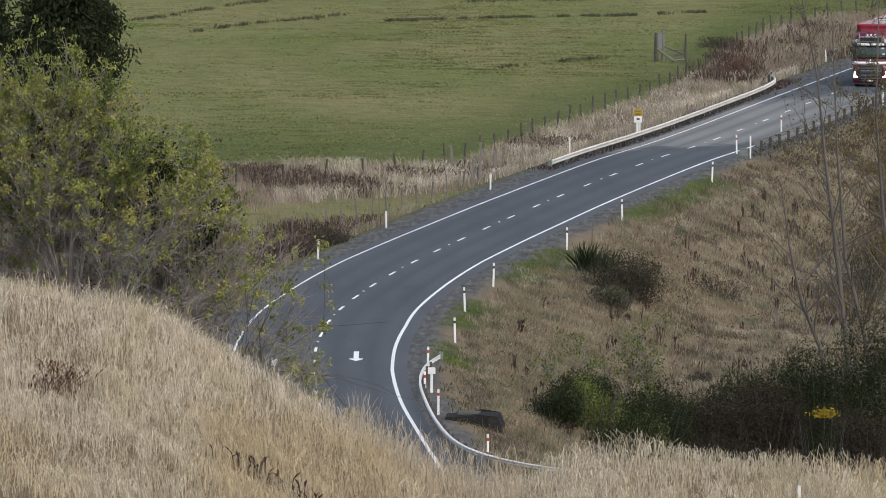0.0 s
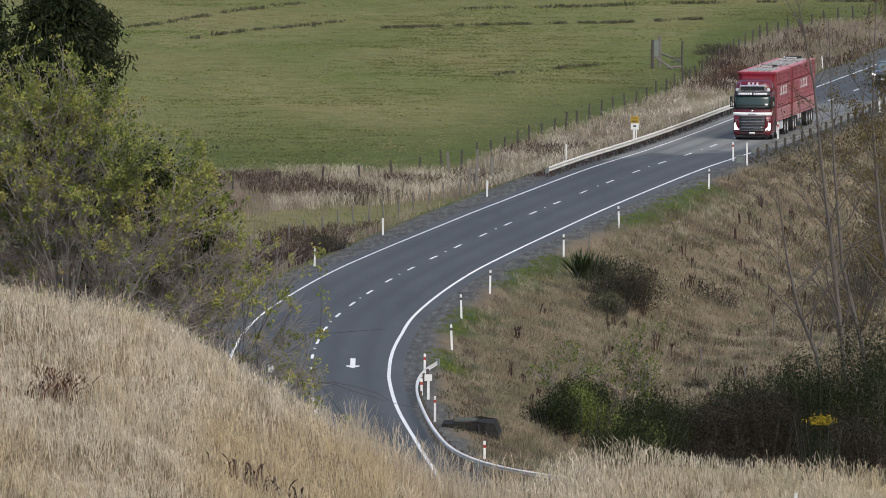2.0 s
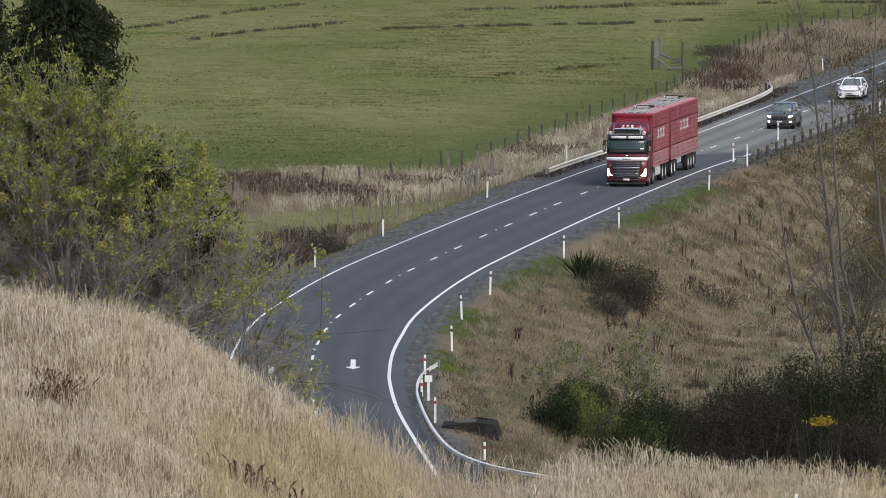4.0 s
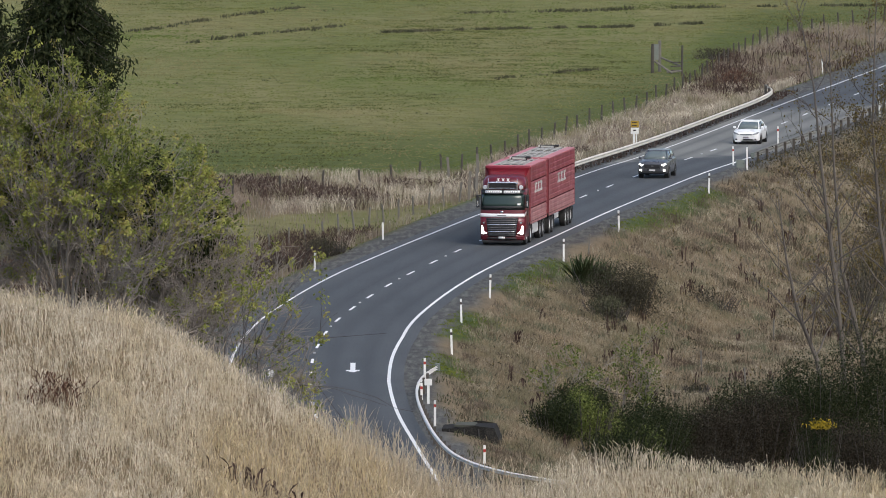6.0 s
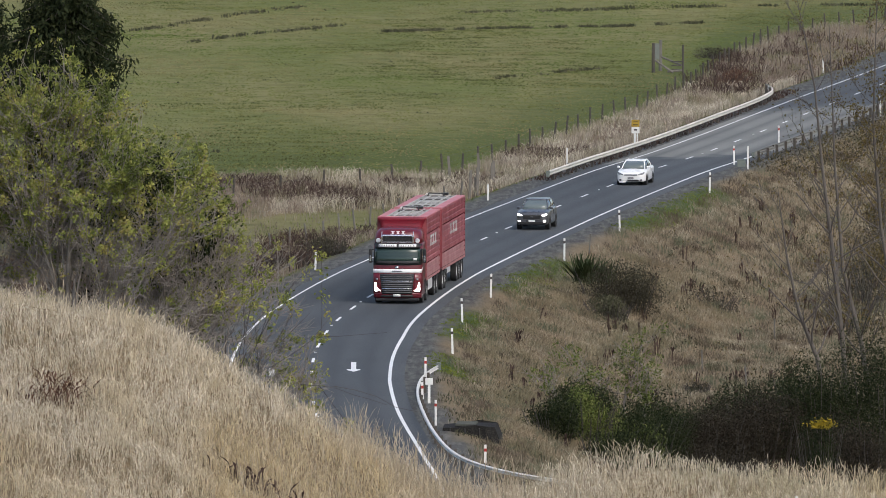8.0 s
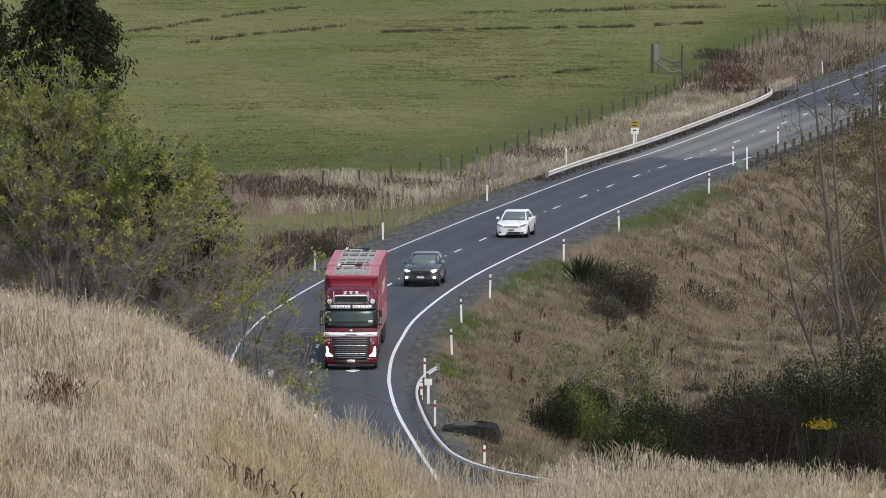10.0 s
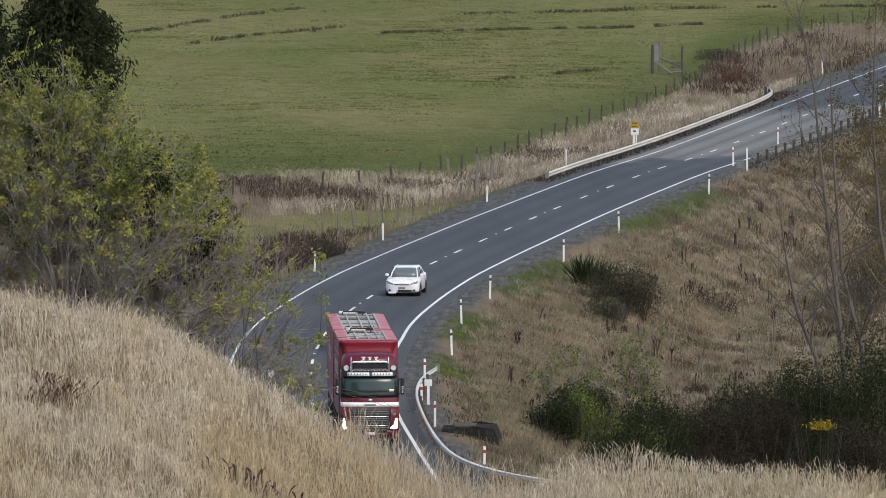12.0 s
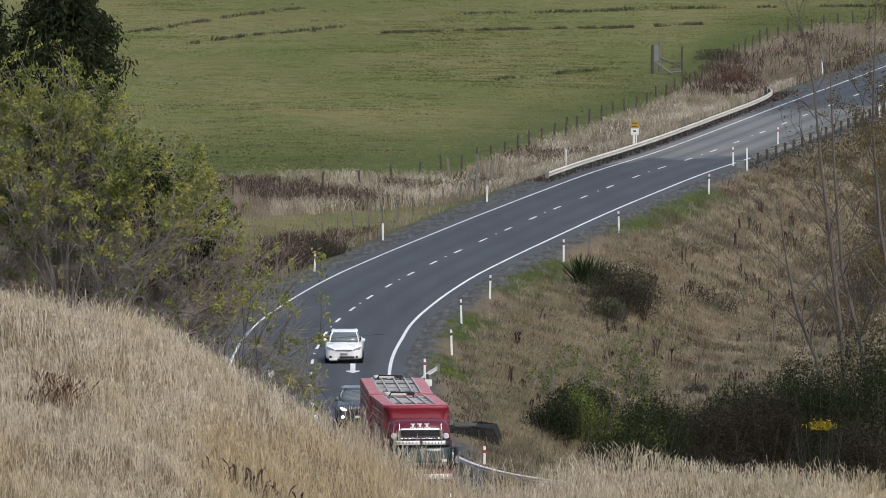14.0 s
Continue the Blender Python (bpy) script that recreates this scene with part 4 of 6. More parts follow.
def build_cars():
    white = build_car(
        "sedan_car", "white sedan car with a scuffed front bumper on the road", M_CREAM,
        [(0.0, 0.40, 0.30, 0.62, 0.05, 0.02), (-0.04, 0.62, 0.22, 0.69, 0.07, 0.02), (-0.20, 0.83, 0.17, 0.77, 0.09, 0.03), (-0.5, 0.885, 0.16, 0.86, 0.12, 0.04), (-1.05, 0.89, 0.16, 0.95, 0.13, 0.05),
         (-2.3, 0.89, 0.16, 0.97, 0.10, 0.0), (-3.5, 0.885, 0.16, 1.0, 0.10, 0.02), (-4.15, 0.86, 0.2, 1.03, 0.10, 0.03), (-4.45, 0.80, 0.28, 1.0, 0.09, 0.02), (-4.55, 0.62, 0.36, 0.88, 0.07, 0.0)],
        [(0.97, -0.95, -4.05, 0.80), (1.20, -1.42, -3.75, 0.735), (1.40, -1.90, -3.20, 0.63)], (-0.86, -3.46), 0.315,
        [("headlamp", M_LENS, [(0.0, 0.44, 0.60), (0.0, 0.47, 0.68), (-0.16, 0.78, 0.80), (-0.20, 0.83, 0.76), (-0.12, 0.76, 0.66)], "clear headlamp glass"),
         ("fog_lamp_recess", M_BLACK, [(0.0, 0.56, 0.28), (-0.02, 0.68, 0.28), (-0.04, 0.68, 0.37), (-0.01, 0.56, 0.36)], "dark recess")])
    grille = part("grille", boxes((-0.05, 0.016, -0.40, 0.40, 0.59, 0.665), bevel=0.015), M_LENS, white, "pale slotted grille")
    for z in (0.60, 0.635):
        part("slat", boxes((0.0, 0.024, -0.38, 0.38, z, z + 0.014)), M_GRILLE, grille, "grey slat")
    part("badge", boxes((0.01, 0.032, -0.06, 0.06, 0.60, 0.68), bevel=0.01), M_CHROME, white, "small chrome badge")
    part("lower_intake", boxes((-0.05, 0.010, -0.20, 0.50, 0.25, 0.35), bevel=0.015), M_BLACK, white, "dark lower intake")
    part("number_plate", boxes((0.0, 0.03, -0.18, 0.18, 0.40, 0.50)), M_SIGNBAR, white, "dull number plate")
    part("loose_bumper_corner", boxes((-0.2, 0.03, -0.70, -0.30, 0.15, 0.25), bevel=0.045), M_CREAM, white, "loose hanging bumper corner")
    suv = build_car(
        "suv_car", "dark grey suv with lit headlamps on the road", M_GREY,
        [(0.0, 0.50, 0.40, 0.84, 0.06, 0.02), (-0.05, 0.70, 0.30, 0.93, 0.08, 0.03), (-0.2, 0.87, 0.24, 1.0, 0.10, 0.04), (-0.5, 0.915, 0.22, 1.06, 0.13, 0.05), (-1.15, 0.92, 0.22, 1.12, 0.14, 0.05),
         (-2.4, 0.92, 0.22, 1.12, 0.10, 0.0), (-3.6, 0.92, 0.22, 1.15, 0.10, 0.0), (-4.2, 0.90, 0.28, 1.17, 0.10, 0.0), (-4.5, 0.84, 0.36, 1.10, 0.09, 0.0), (-4.56, 0.70, 0.45, 0.95, 0.07, 0.0)],
        [(1.11, -1.08, -4.42, 0.84), (1.36, -1.52, -4.22, 0.775), (1.60, -1.98, -3.85, 0.665)], (-0.92, -3.62), 0.365,
        [("headlamp", M_LAMP, [(0.005, 0.56, 0.79), (0.005, 0.56, 0.85), (-0.07, 0.80, 0.93), (-0.09, 0.84, 0.86), (-0.04, 0.72, 0.78)], "lit white headlamp"),
         ("fog_lamp", M_LAMP, [(0.012, 0.66, 0.44), (0.0, 0.78, 0.44), (0.0, 0.78, 0.55), (0.012, 0.66, 0.55)], "lit lower lamp")])
    part("grille", boxes((-0.05, 0.024, -0.50, 0.50, 0.60, 0.86), bevel=0.05), M_BLACK, suv, "black mesh grille")
    part("grille_trim", boxes((0.01, 0.034, -0.48, 0.48, 0.58, 0.605), bevel=0.008), M_GRILLE, suv, "thin grey trim")
    part("badge", boxes((0.01, 0.034, -0.07, 0.07, 0.72, 0.80), bevel=0.01), M_GRILLE, suv, "grey badge")
    part("lower_intake", boxes((-0.05, 0.018, -0.84, 0.84, 0.34, 0.46), bevel=0.02), M_BLACK, suv, "dark lower intake")
    part("number_plate", boxes((0.02, 0.04, -0.18, 0.18, 0.46, 0.56)), M_PLATE, suv, "white number plate")
    part("windscreen_label", boxes((-1.62, -1.60, 0.42, 0.56, 1.22, 1.32)), M_PLATE, suv, "small white label")
    return white, suv


TRUCK, TRUCK_WHEEL = build_truck()
TRAILER = build_trailer(TRUCK_WHEEL)
SEDAN, SUV = build_cars()


# ======== roadside furniture ========
def ground_z(x, y):
    return float(height([x], [y])[0])


def build_post(h, band, band_z, w=0.10, name="marker_post", label="white plastic roadside marker post with a dark band", group="marker posts"):
    t = thing(name, (0, 0, -50), label, name.replace("_", " "), group)
    bm = bmesh.new()
    box(bm, -w / 2, w / 2, -0.03, 0.03, -0.25, h, bevel=0.012)
    part("post", bm, M_TIMBER if band is M_TIMBER else M_WHITE, t)
    for z in band_z:
        part("reflector_band", boxes((-w / 2 - 0.003, w / 2 + 0.003, -0.034, 0.034, z, z + 0.13)), band, t, "dark red band" if band is M_REDBAND else "dark band")
    return t


def place(ob, spots, lean=2.0):
    for k, (x, y, dz) in enumerate(spots):
        m = pose(x, y, ground_z(x, y) + dz, random.uniform(-lean, lean), random.uniform(-lean, lean), random.uniform(-15, 15))
        if k == 0:
            ob.matrix_basis = m
        else:
            copy_thing(ob, m)


random.seed(4)
place(build_post(1.12, M_DARKBAND, [0.83]), [(0.42, 542.0, 0.1), (0.92, 562.5, 0.1), (2.42, 581.0, 0.1), (6.55, 612.5, 0.1), (9.95, 638.0, 0.1), (15.95, 677.0, 0.1), (29.6, 765.0, 0.2)])
place(build_post(1.12, M_REDBAND, [0.83], label="white roadside marker post with a red band"), [(-0.85, 518.5, 0.1), (18.1, 703.5, 0.1), (21.55, 726.0, 0.2), (-0.95, 503.0, 0.0), (-0.35, 491.0, 0.0), (1.72, 468.5, -0.35)], 1.0)
place(build_post(1.30, M_WHITE, [0.95], label="plain white roadside marker post"), [(18.85, 699.5, 0.1)], 1.0)
place(build_post(0.8, M_WHITE, [0.55], label="white marker post on the outer verge"), [(-3.35, 628.6, 0.15), (-6.85, 601.5, 0.15), (2.6, 665.7, 0.15), (7.7, 704.8, 0.35), (27.8, 827.0, 0.4), (33.0, 775.0, 0.2)], 3.5)


place(build_post(0.95, M_WHITE, [0.7], label="white marker post half hidden in near dry grass"), [(11.6, 370.5, -0.35)], 1.0)
place(build_post(1.1, M_TIMBER, [0.9], 0.08, "stake", "weathered grey timber stake on the bank", "stakes"), [(8.0, 620.5, 0.0), (15.2, 566, 0.0), (13.2, 575, 0.0), (17.6, 600, 0.0)], 5.0)


def rail_line(pts, step=1.0):
    return line_through(pts, step)


def w_beam(bm, path, z_of, side, tall=1.0):
    """A double-ridged steel rail along a path."""
    prof = [(0.0, 0.155), (0.05, 0.13), (0.08, 0.10), (0.08, 0.06), (0.015, 0.02), (0.015, -0.02), (0.08, -0.06), (0.08, -0.10), (0.05, -0.13), (0.0, -0.155)]
    prof = prof + [(o - 0.02, z) for o, z in prof[::-1]]
    d = np.gradient(path, axis=0)
    d /= np.hypot(d[:, 0], d[:, 1])[:, None]
    n = np.stack([-d[:, 1], d[:, 0]], 1) * side
    rings = []
    for p, q in zip(path, n):
        z = z_of(p)
        rings.append([(p[0] + q[0] * o, p[1] + q[1] * o, z + h * tall) for o, h in prof])
    loft(bm, rings)
    bmesh.ops.recalc_face_normals(bm, faces=bm.faces[:])
    return d, n


def guard_rail(label, pts, side, z_top, spacing, post_mat, rail_mat, end=True, thick=0.16, first=1, tall=1.0):
    t = thing("guard_rail", (0, 0, 0), label, "guard rail", kind="thing")
    path = rail_line(pts, 1.0)
    bm = bmesh.new()
    d, n = w_beam(bm, path, lambda p: z_top - 0.155 + float(rise(p[1])), side, tall)
    part("rail", bm, rail_mat, t, "weathered pale steel rail")
    k = 0
    step = int(spacing)
    for i in range(first, len(path) - 1, step):
        p = path[i] - n[i] * 0.13
        bm = bmesh.new()
        box(bm, -thick / 2, thick / 2, -thick / 2, thick / 2, -0.9, z_top - 0.02, bevel=0.015, m=pose(p[0], p[1], float(rise(p[1])), 0, 0, math.degrees(math.atan2(d[i][1], d[i][0]))))
        part("rail_post", bm, post_mat, t)
    if end:
        for i in (0, -1):
            p = path[i]
            bm = bmesh.new()
            loft(bm, [[(p[0] + n[i][0] * o - d[i][0] * a * (1 if i == 0 else -1), p[1] + n[i][1] * o - d[i][1] * a * (1 if i == 0 else -1), z_top + h - 0.155 + float(rise(p[1])))
                       for o, h in ((-0.06, 0.17), (0.12, 0.17), (0.12, -0.17), (-0.06, -0.17))] for a in (0.0, 0.25, 0.45)])
            bmesh.ops.recalc_face_normals(bm, faces=bm.faces[:])
            part("end_piece", bm, M_BLOCKGREEN, t, "grey end terminal")
    return t


guard_rail("long weathered steel guard rail on dark timber posts", [(22.75, 795), (23.1, 793.2), (23.2, 789)] + [beside(y, -4.3) for y in (774, 764, 752, 740, 725, 710, 698, 683)], 1, 0.66, 3, M_DARKTIMBER, M_RAIL)
guard_rail("steel guard rail on dark posts beside a bridge", [beside(y, 4.75) for y in (772, 760, 748, 736, 724, 714)] + [beside(706, 4.9)], -1, 0.66, 4, M_DARKTIMBER, M_DULLRAIL)
guard_rail("pale steel guard rail curving round the bend", [(-0.25, 521.2), (-0.6, 519.4), (-0.95, 515.0), (-1.19, 505.6), (-1.04, 496.2), (-0.45, 478), (0.37, 463.2), (1.08, 457.5), (2.15, 452), (3.8, 447), (7.5, 440)], -1, 0.72, 3, M_DARKTIMBER, M_WHITERAIL, True, 0.12, first=6, tall=0.55)


def end_block():
    t = thing("concrete_block", (18.5, 702.0, ground_z(18.5, 702)), "grey concrete end block of the bridge rail", "concrete block")
    part("block", boxes((-0.26, 0.26, -0.3, 0.3, -0.3, 0.42), bevel=0.05), M_BLOCKGREEN, t)
    part("cap", boxes((-0.28, 0.28, -0.32, 0.32, 0.42, 0.47), bevel=0.02), M_BLOCKGREEN, t)


end_block()


def yellow_sign():
    x, y = 12.35, 729.5
    t = thing("hazard_sign", (x, y, ground_z(x, y) + 0.1), "small yellow hazard sign over a white plate on a post", "road sign")
    part("post", boxes((-0.07, 0.07, -0.03, 0.03, -0.3, 1.0), bevel=0.01), M_WHITE, t)
    part("post", boxes((0.12, 0.2, -0.03, 0.03, -0.3, 0.9), bevel=0.01), M_WHITE, t)
    b = part("yellow_plate", boxes((-0.22, 0.30, -0.06, -0.035, 1.05, 1.48), bevel=0.02), M_YELLOW, t, "yellow plate")
    part("dark_bar", boxes((-0.13, 0.2, -0.068, -0.061, 1.34, 1.39)), M_BLACK, b, "unreadable dark bar")
    part("dark_bar", boxes((-0.13, 0.2, -0.068, -0.061, 1.14, 1.20)), M_BLACK, b, "unreadable dark bar")
    p = part("white_plate", boxes((-0.22, 0.3, -0.055, -0.034, 0.62, 1.02), bevel=0.01), M_WHITE, t, "white plate")
    part("dark_bar", boxes((-0.06, 0.14, -0.062, -0.056, 0.80, 0.9)), M_BLACK, p, "unreadable dark bar")


def bend_sign():
    x, y = -0.66, 505.5
    t = thing("chevron_post", (x, y, ground_z(x, y)), "white roadside post with a small square plate", "road sign")
    part("post", boxes((-0.06, 0.06, -0.04, 0.04, -0.4, 1.05), bevel=0.01), M_WHITE, t)
    part("plate", boxes((-0.17, 0.17, -0.07, -0.04, 0.84, 1.14), bevel=0.02), M_WHITE, t, "white square plate")


def outer_sign():
    x, y = -7.75, 509.0
    t = thing("marker_plate", (x, y, float(rise(y))), "white marker plate on a short post at the outer kerb", "road sign")
    part("post", boxes((-0.05, 0.05, -0.03, 0.03, -0.4, 1.2), bevel=0.01), M_TIMBER, t)
    part("plate", boxes((-0.16, 0.16, -0.06, -0.03, 0.95, 1.3), bevel=0.02), M_WHITE, t, "white plate")


yellow_sign()
bend_sign()
outer_sign()


def sheeted_block():
    """A low block under dark sheeting at the foot of the bank, pale on its top edge."""
    x, y = 1.25, 488.0
    t = thing("culvert_box", (x, y, -0.38), "dark tarred culvert box with a slanted side at the bank's foot", "culvert box", turn=-4)
    bm = bmesh.new()
    rng = random.Random(8)
    ring = [(-1.25, -0.6), (-0.6, -0.62), (0.1, -0.58), (0.8, -0.6), (1.25, -0.55), (1.2, 1.9), (0.3, 1.95), (-0.5, 1.9), (-1.35, 1.9)]
    rows = []
    for z, grow_x in ((-2.4, 1.0), (-0.2, 1.0), (0.35, 0.96), (0.80, 0.80)):
        rows.append([((x_ * grow_x if x_ > 0 else x_) + rng.uniform(-0.03, 0.03), y_ + rng.uniform(-0.04, 0.04), z + (0.18 * max(0.0, 1 - abs(x_ - 0.3)) if z > 0.5 else 0) + rng.uniform(-0.03, 0.03)) for x_, y_ in ring])
    loft(bm, rows)
    bmesh.ops.recalc_face_normals(bm, faces=bm.faces[:])
    part("box", bm, M_TARP, t)
    part("worn_lid", boxes((-0.75, 0.15, -0.35, 1.4, 0.86, 0.94), bevel=0.015), M_MOSSY, t, "mossy worn lid")
    bm = bmesh.new()
    for k in range(3):
        tube(bm, [(-0.9 + k * 0.7, -0.63, -1.6), (-0.92 + k * 0.62, -0.60, 0.78)], 0.04, 5)
    part("rib", bm, M_BLACK, t)


sheeted_block()


# ======== fences ========
def fence(label, pts, spacing, h, thick, wires, mat, lean=5):
    t = thing("fence", (0, 0, 0), label, "fence")
    path = line_through(pts, spacing)
    tops = []
    for p in path:
        z = ground_z(p[0], p[1])
        hh = h * random.uniform(0.85, 1.1)
        bm = bmesh.new()
        tube(bm, [(0, 0, -0.3), (0.01, 0, hh * 0.5), (0, 0, hh)], [thick, thick * 0.95, thick * 0.85], 7)
        ob = part("fence_post", bm, mat, t)
        ob.matrix_basis = pose(p[0], p[1], z, random.uniform(-lean, lean), random.uniform(-lean, lean), random.uniform(0, 180))
        tops.append((p[0], p[1], z))
    for k in range(wires):
        bm = bmesh.new()
        tube(bm, [(x, y, z + h * (0.25 + 0.65 * k / max(1, wires - 1))) for x, y, z in tops], 0.004, 4, cap=False)
        part("wire", bm, M_TIMBER, t, "thin dull steel wire")
    return t


random.seed(9)
fence("wire fence on grey timber posts along the pasture", [(-22.0, 664), (-10, 676), (-4, 681), (0.6, 696), (3.3, 723), (5.8, 741), (9.5, 762), (13.3, 785), (16.2, 801), (19.7, 834), (22.2, 865), (27, 904), (40, 950)], 5.5, 1.25, 0.075, 3, M_DARKTIMBER)
fence("old leaning wire fence in the roadside grass", [(-14.0, 612), (-10.2, 622), (-7.2, 637), (-5.2, 646), (-3.0, 662), (0.0, 674), (3.0, 686)], 4.2, 1.2, 0.065, 2, M_TIMBER, 8)
fence("wire fence in the dry grass on the near bank", [(1.8, 376.5), (6, 377), (11, 377), (17, 376.5), (24, 376)], 11, 1.35, 0.05, 2, M_TIMBER, 3)


_S = build_post(1.75, M_TIMBER, [1.5], 0.16, "strainer_post", "tall weathered timber strainer post in the fence", "strainer posts")
place(_S, [(1.55, 678.0, 0), (2.05, 681.0, 0), (2.9, 685.0, 0), (0.4, 696.0, 0), (3.1, 690.0, 0), (2.2, 700.0, 0)], 4)


M_PANEL = paint("grey_green_board", (0.19, 0.215, 0.19), 0.9, dirt=0.5, scale=2)


def stock_gate():
    """Two tall posts with a pale gate panel between, braced by slanting poles."""
    t = thing("stock_yard_gate", (0, 0, 0), "weathered timber gateway with braces standing in the pasture", "gate")
    z = ground_z(16.6, 838)
    for x, y, h in ((15.55, 838.0, 2.2), (16.12, 840.5, 2.35), (17.75, 838.0, 2.1)):
        bm = bmesh.new()
        tube(bm, [(x, y, z - 0.4), (x, y, z + h * 0.6), (x + 0.02, y, z + h)], [0.13 if h != 2.1 else 0.08, 0.13 if h != 2.1 else 0.08, 0.11 if h != 2.1 else 0.07], 8)
        part("gate_post", bm, M_DARKTIMBER if h != 2.35 else M_TIMBER, t)
    part("gate_panel", boxes((15.68, 16.02, 838.9, 838.96, z + 0.95, z + 2.15), bevel=0.01), M_PANEL, t, "grey-green boarded panel")
    for a, b in (((15.6, 838, z + 1.0), (17.0, 837.4, z + 0.05)), ((16.2, 840, z + 1.1), (17.7, 838, z + 0.55)), ((16.6, 837.9, z + 0.1), (17.75, 838, z + 0.2))):
        bm = bmesh.new()
        tube(bm, [a, b], [0.08, 0.075], 7)
        part("brace", bm, M_TIMBER, t)
    for k in range(3):
        part("rail", boxes((16.9, 17.7, 838.0, 838.06, z + 0.2 + 0.3 * k, z + 0.28 + 0.3 * k)), M_DARKTIMBER, t)


stock_gate()

# ======== plants ========
RNG = np.random.RandomState(11)
M_STRAW = blades("straw_grass", [(0.0, (0.40, 0.335, 0.235)), (0.25, (0.56, 0.485, 0.365)), (0.5, (0.74, 0.67, 0.535)), (0.75, (0.60, 0.525, 0.40)), (1.0, (0.36, 0.30, 0.205))], patch=(0.54, 0.435, 0.255), patch_scale=0.16, tuft=2.2)
M_BANK = blades("bank_grass", [(0.0, (0.050, 0.041, 0.028)), (0.25, (0.13, 0.105, 0.070)), (0.48, (0.235, 0.195, 0.132)), (0.66, (0.43, 0.375, 0.27)), (0.82, (0.23, 0.198, 0.132)), (1.0, (0.085, 0.080, 0.050))], patch=(0.105, 0.078, 0.058), patch_scale=0.30, patch2=(0.145, 0.155, 0.095), tuft=0.85)
M_VERGE = blades("verge_grass", [(0.0, (0.17, 0.13, 0.10)), (0.3, (0.29, 0.238, 0.188)), (0.55, (0.42, 0.365, 0.295)), (0.8, (0.31, 0.258, 0.20)), (1.0, (0.20, 0.17, 0.12))], patch=(0.19, 0.142, 0.112), patch_scale=0.22, patch2=(0.20, 0.195, 0.105), tuft=1.1)
M_FLUFF = blades("pale_seed_grass", [(0.0, (0.40, 0.33, 0.225)), (0.6, (0.55, 0.475, 0.355)), (1.0, (0.34, 0.28, 0.195))], tuft=1.5)
M_PALE = blades("bleached_grass", [(0.0, (0.56, 0.49, 0.355)), (0.6, (0.74, 0.67, 0.52)), (1.0, (0.40, 0.34, 0.23))], patch=(0.40, 0.36, 0.22), patch_scale=0.5)
M_VERGEPALE = blades("pale_verge_plume", [(0.0, (0.52, 0.45, 0.335)), (0.6, (0.72, 0.65, 0.515)), (1.0, (0.46, 0.395, 0.29))], patch=(0.38, 0.315, 0.24), patch_scale=0.2, patch2=(0.22, 0.20, 0.11), tuft=0.9)
M_DOCK = blades("brown_dock", [(0.0, (0.042, 0.026, 0.022)), (0.5, (0.075, 0.050, 0.040)), (1.0, (0.135, 0.098, 0.077))], tuft=1.2)
M_TURF = blades("turf", [(0.0, (0.098, 0.112, 0.034)), (0.3, (0.175, 0.188, 0.062)), (0.55, (0.235, 0.236, 0.090)), (0.8, (0.205, 0.215, 0.072)), (1.0, (0.130, 0.145, 0.046))], patch=(0.130, 0.180, 0.046), patch_scale=0.05, patch2=(0.285, 0.25, 0.12), tuft=0.55, flat=True)
# darker than the turf, so the hummocks' shade lies in their colour
M_HUMMOCK = blades("hummock_grass", [(0.0, (0.075, 0.085, 0.028)), (0.6, (0.120, 0.130, 0.044)), (1.0, (0.170, 0.168, 0.068))])
M_LUSH = blades("lush_grass", [(0.0, (0.080, 0.105, 0.016)), (0.5, (0.135, 0.165, 0.026)), (1.0, (0.19, 0.20, 0.045))], tuft=1.2)
M_TAN = blades("tan_grass", [(0.0, (0.18, 0.135, 0.085)), (0.4, (0.30, 0.237, 0.155)), (0.7, (0.40, 0.325, 0.22)), (1.0, (0.25, 0.205, 0.13))], patch=(0.20, 0.185, 0.11), patch_scale=0.4, tuft=0.6)
M_TUSSOCK = blades("straw_tussock", [(0.0, (0.30, 0.255, 0.175)), (0.6, (0.46, 0.40, 0.29)), (1.0, (0.25, 0.21, 0.145))], tuft=1.3)
M_DOCKRED = blades("reddish_dock", [(0.0, (0.07, 0.035, 0.024)), (0.6, (0.13, 0.072, 0.048)), (1.0, (0.19, 0.12, 0.085))])
M_RUSH = blades("dark_rush", [(0.0, (0.045, 0.047, 0.026)), (0.6, (0.095, 0.095, 0.055)), (1.0, (0.165, 0.155, 0.10))], tuft=1.0)
M_WILLOW = blades("willow_leaf", [(0.0, (0.050, 0.066, 0.020)), (0.32, (0.16, 0.188, 0.050)), (0.62, (0.34, 0.355, 0.095)), (0.85, (0.32, 0.265, 0.095)), (1.0, (0.055, 0.066, 0.022))], through_light=0.35, tuft=0.9)
M_CONIFER = blades("dark_conifer", [(0.0, (0.013, 0.020, 0.009)), (0.6, (0.027, 0.036, 0.014)), (1.0, (0.045, 0.052, 0.022))])
M_BROOM = blades("dark_broom", [(0.0, (0.010, 0.015, 0.006)), (0.5, (0.025, 0.033, 0.013)), (1.0, (0.050, 0.060, 0.024))])
M_BROOMBROWN = blades("brown_broom", [(0.0, (0.018, 0.016, 0.011)), (0.5, (0.040, 0.034, 0.024)), (1.0, (0.068, 0.055, 0.038))])
M_DUSK = blades("dusky_bush_leaf", [(0.0, (0.030, 0.028, 0.018)), (0.5, (0.055, 0.050, 0.032)), (1.0, (0.085, 0.078, 0.05))])
M_OLIVE = blades("olive_leaf", [(0.0, (0.065, 0.090, 0.022)), (0.5, (0.13, 0.165, 0.042)), (1.0, (0.21, 0.225, 0.070))])
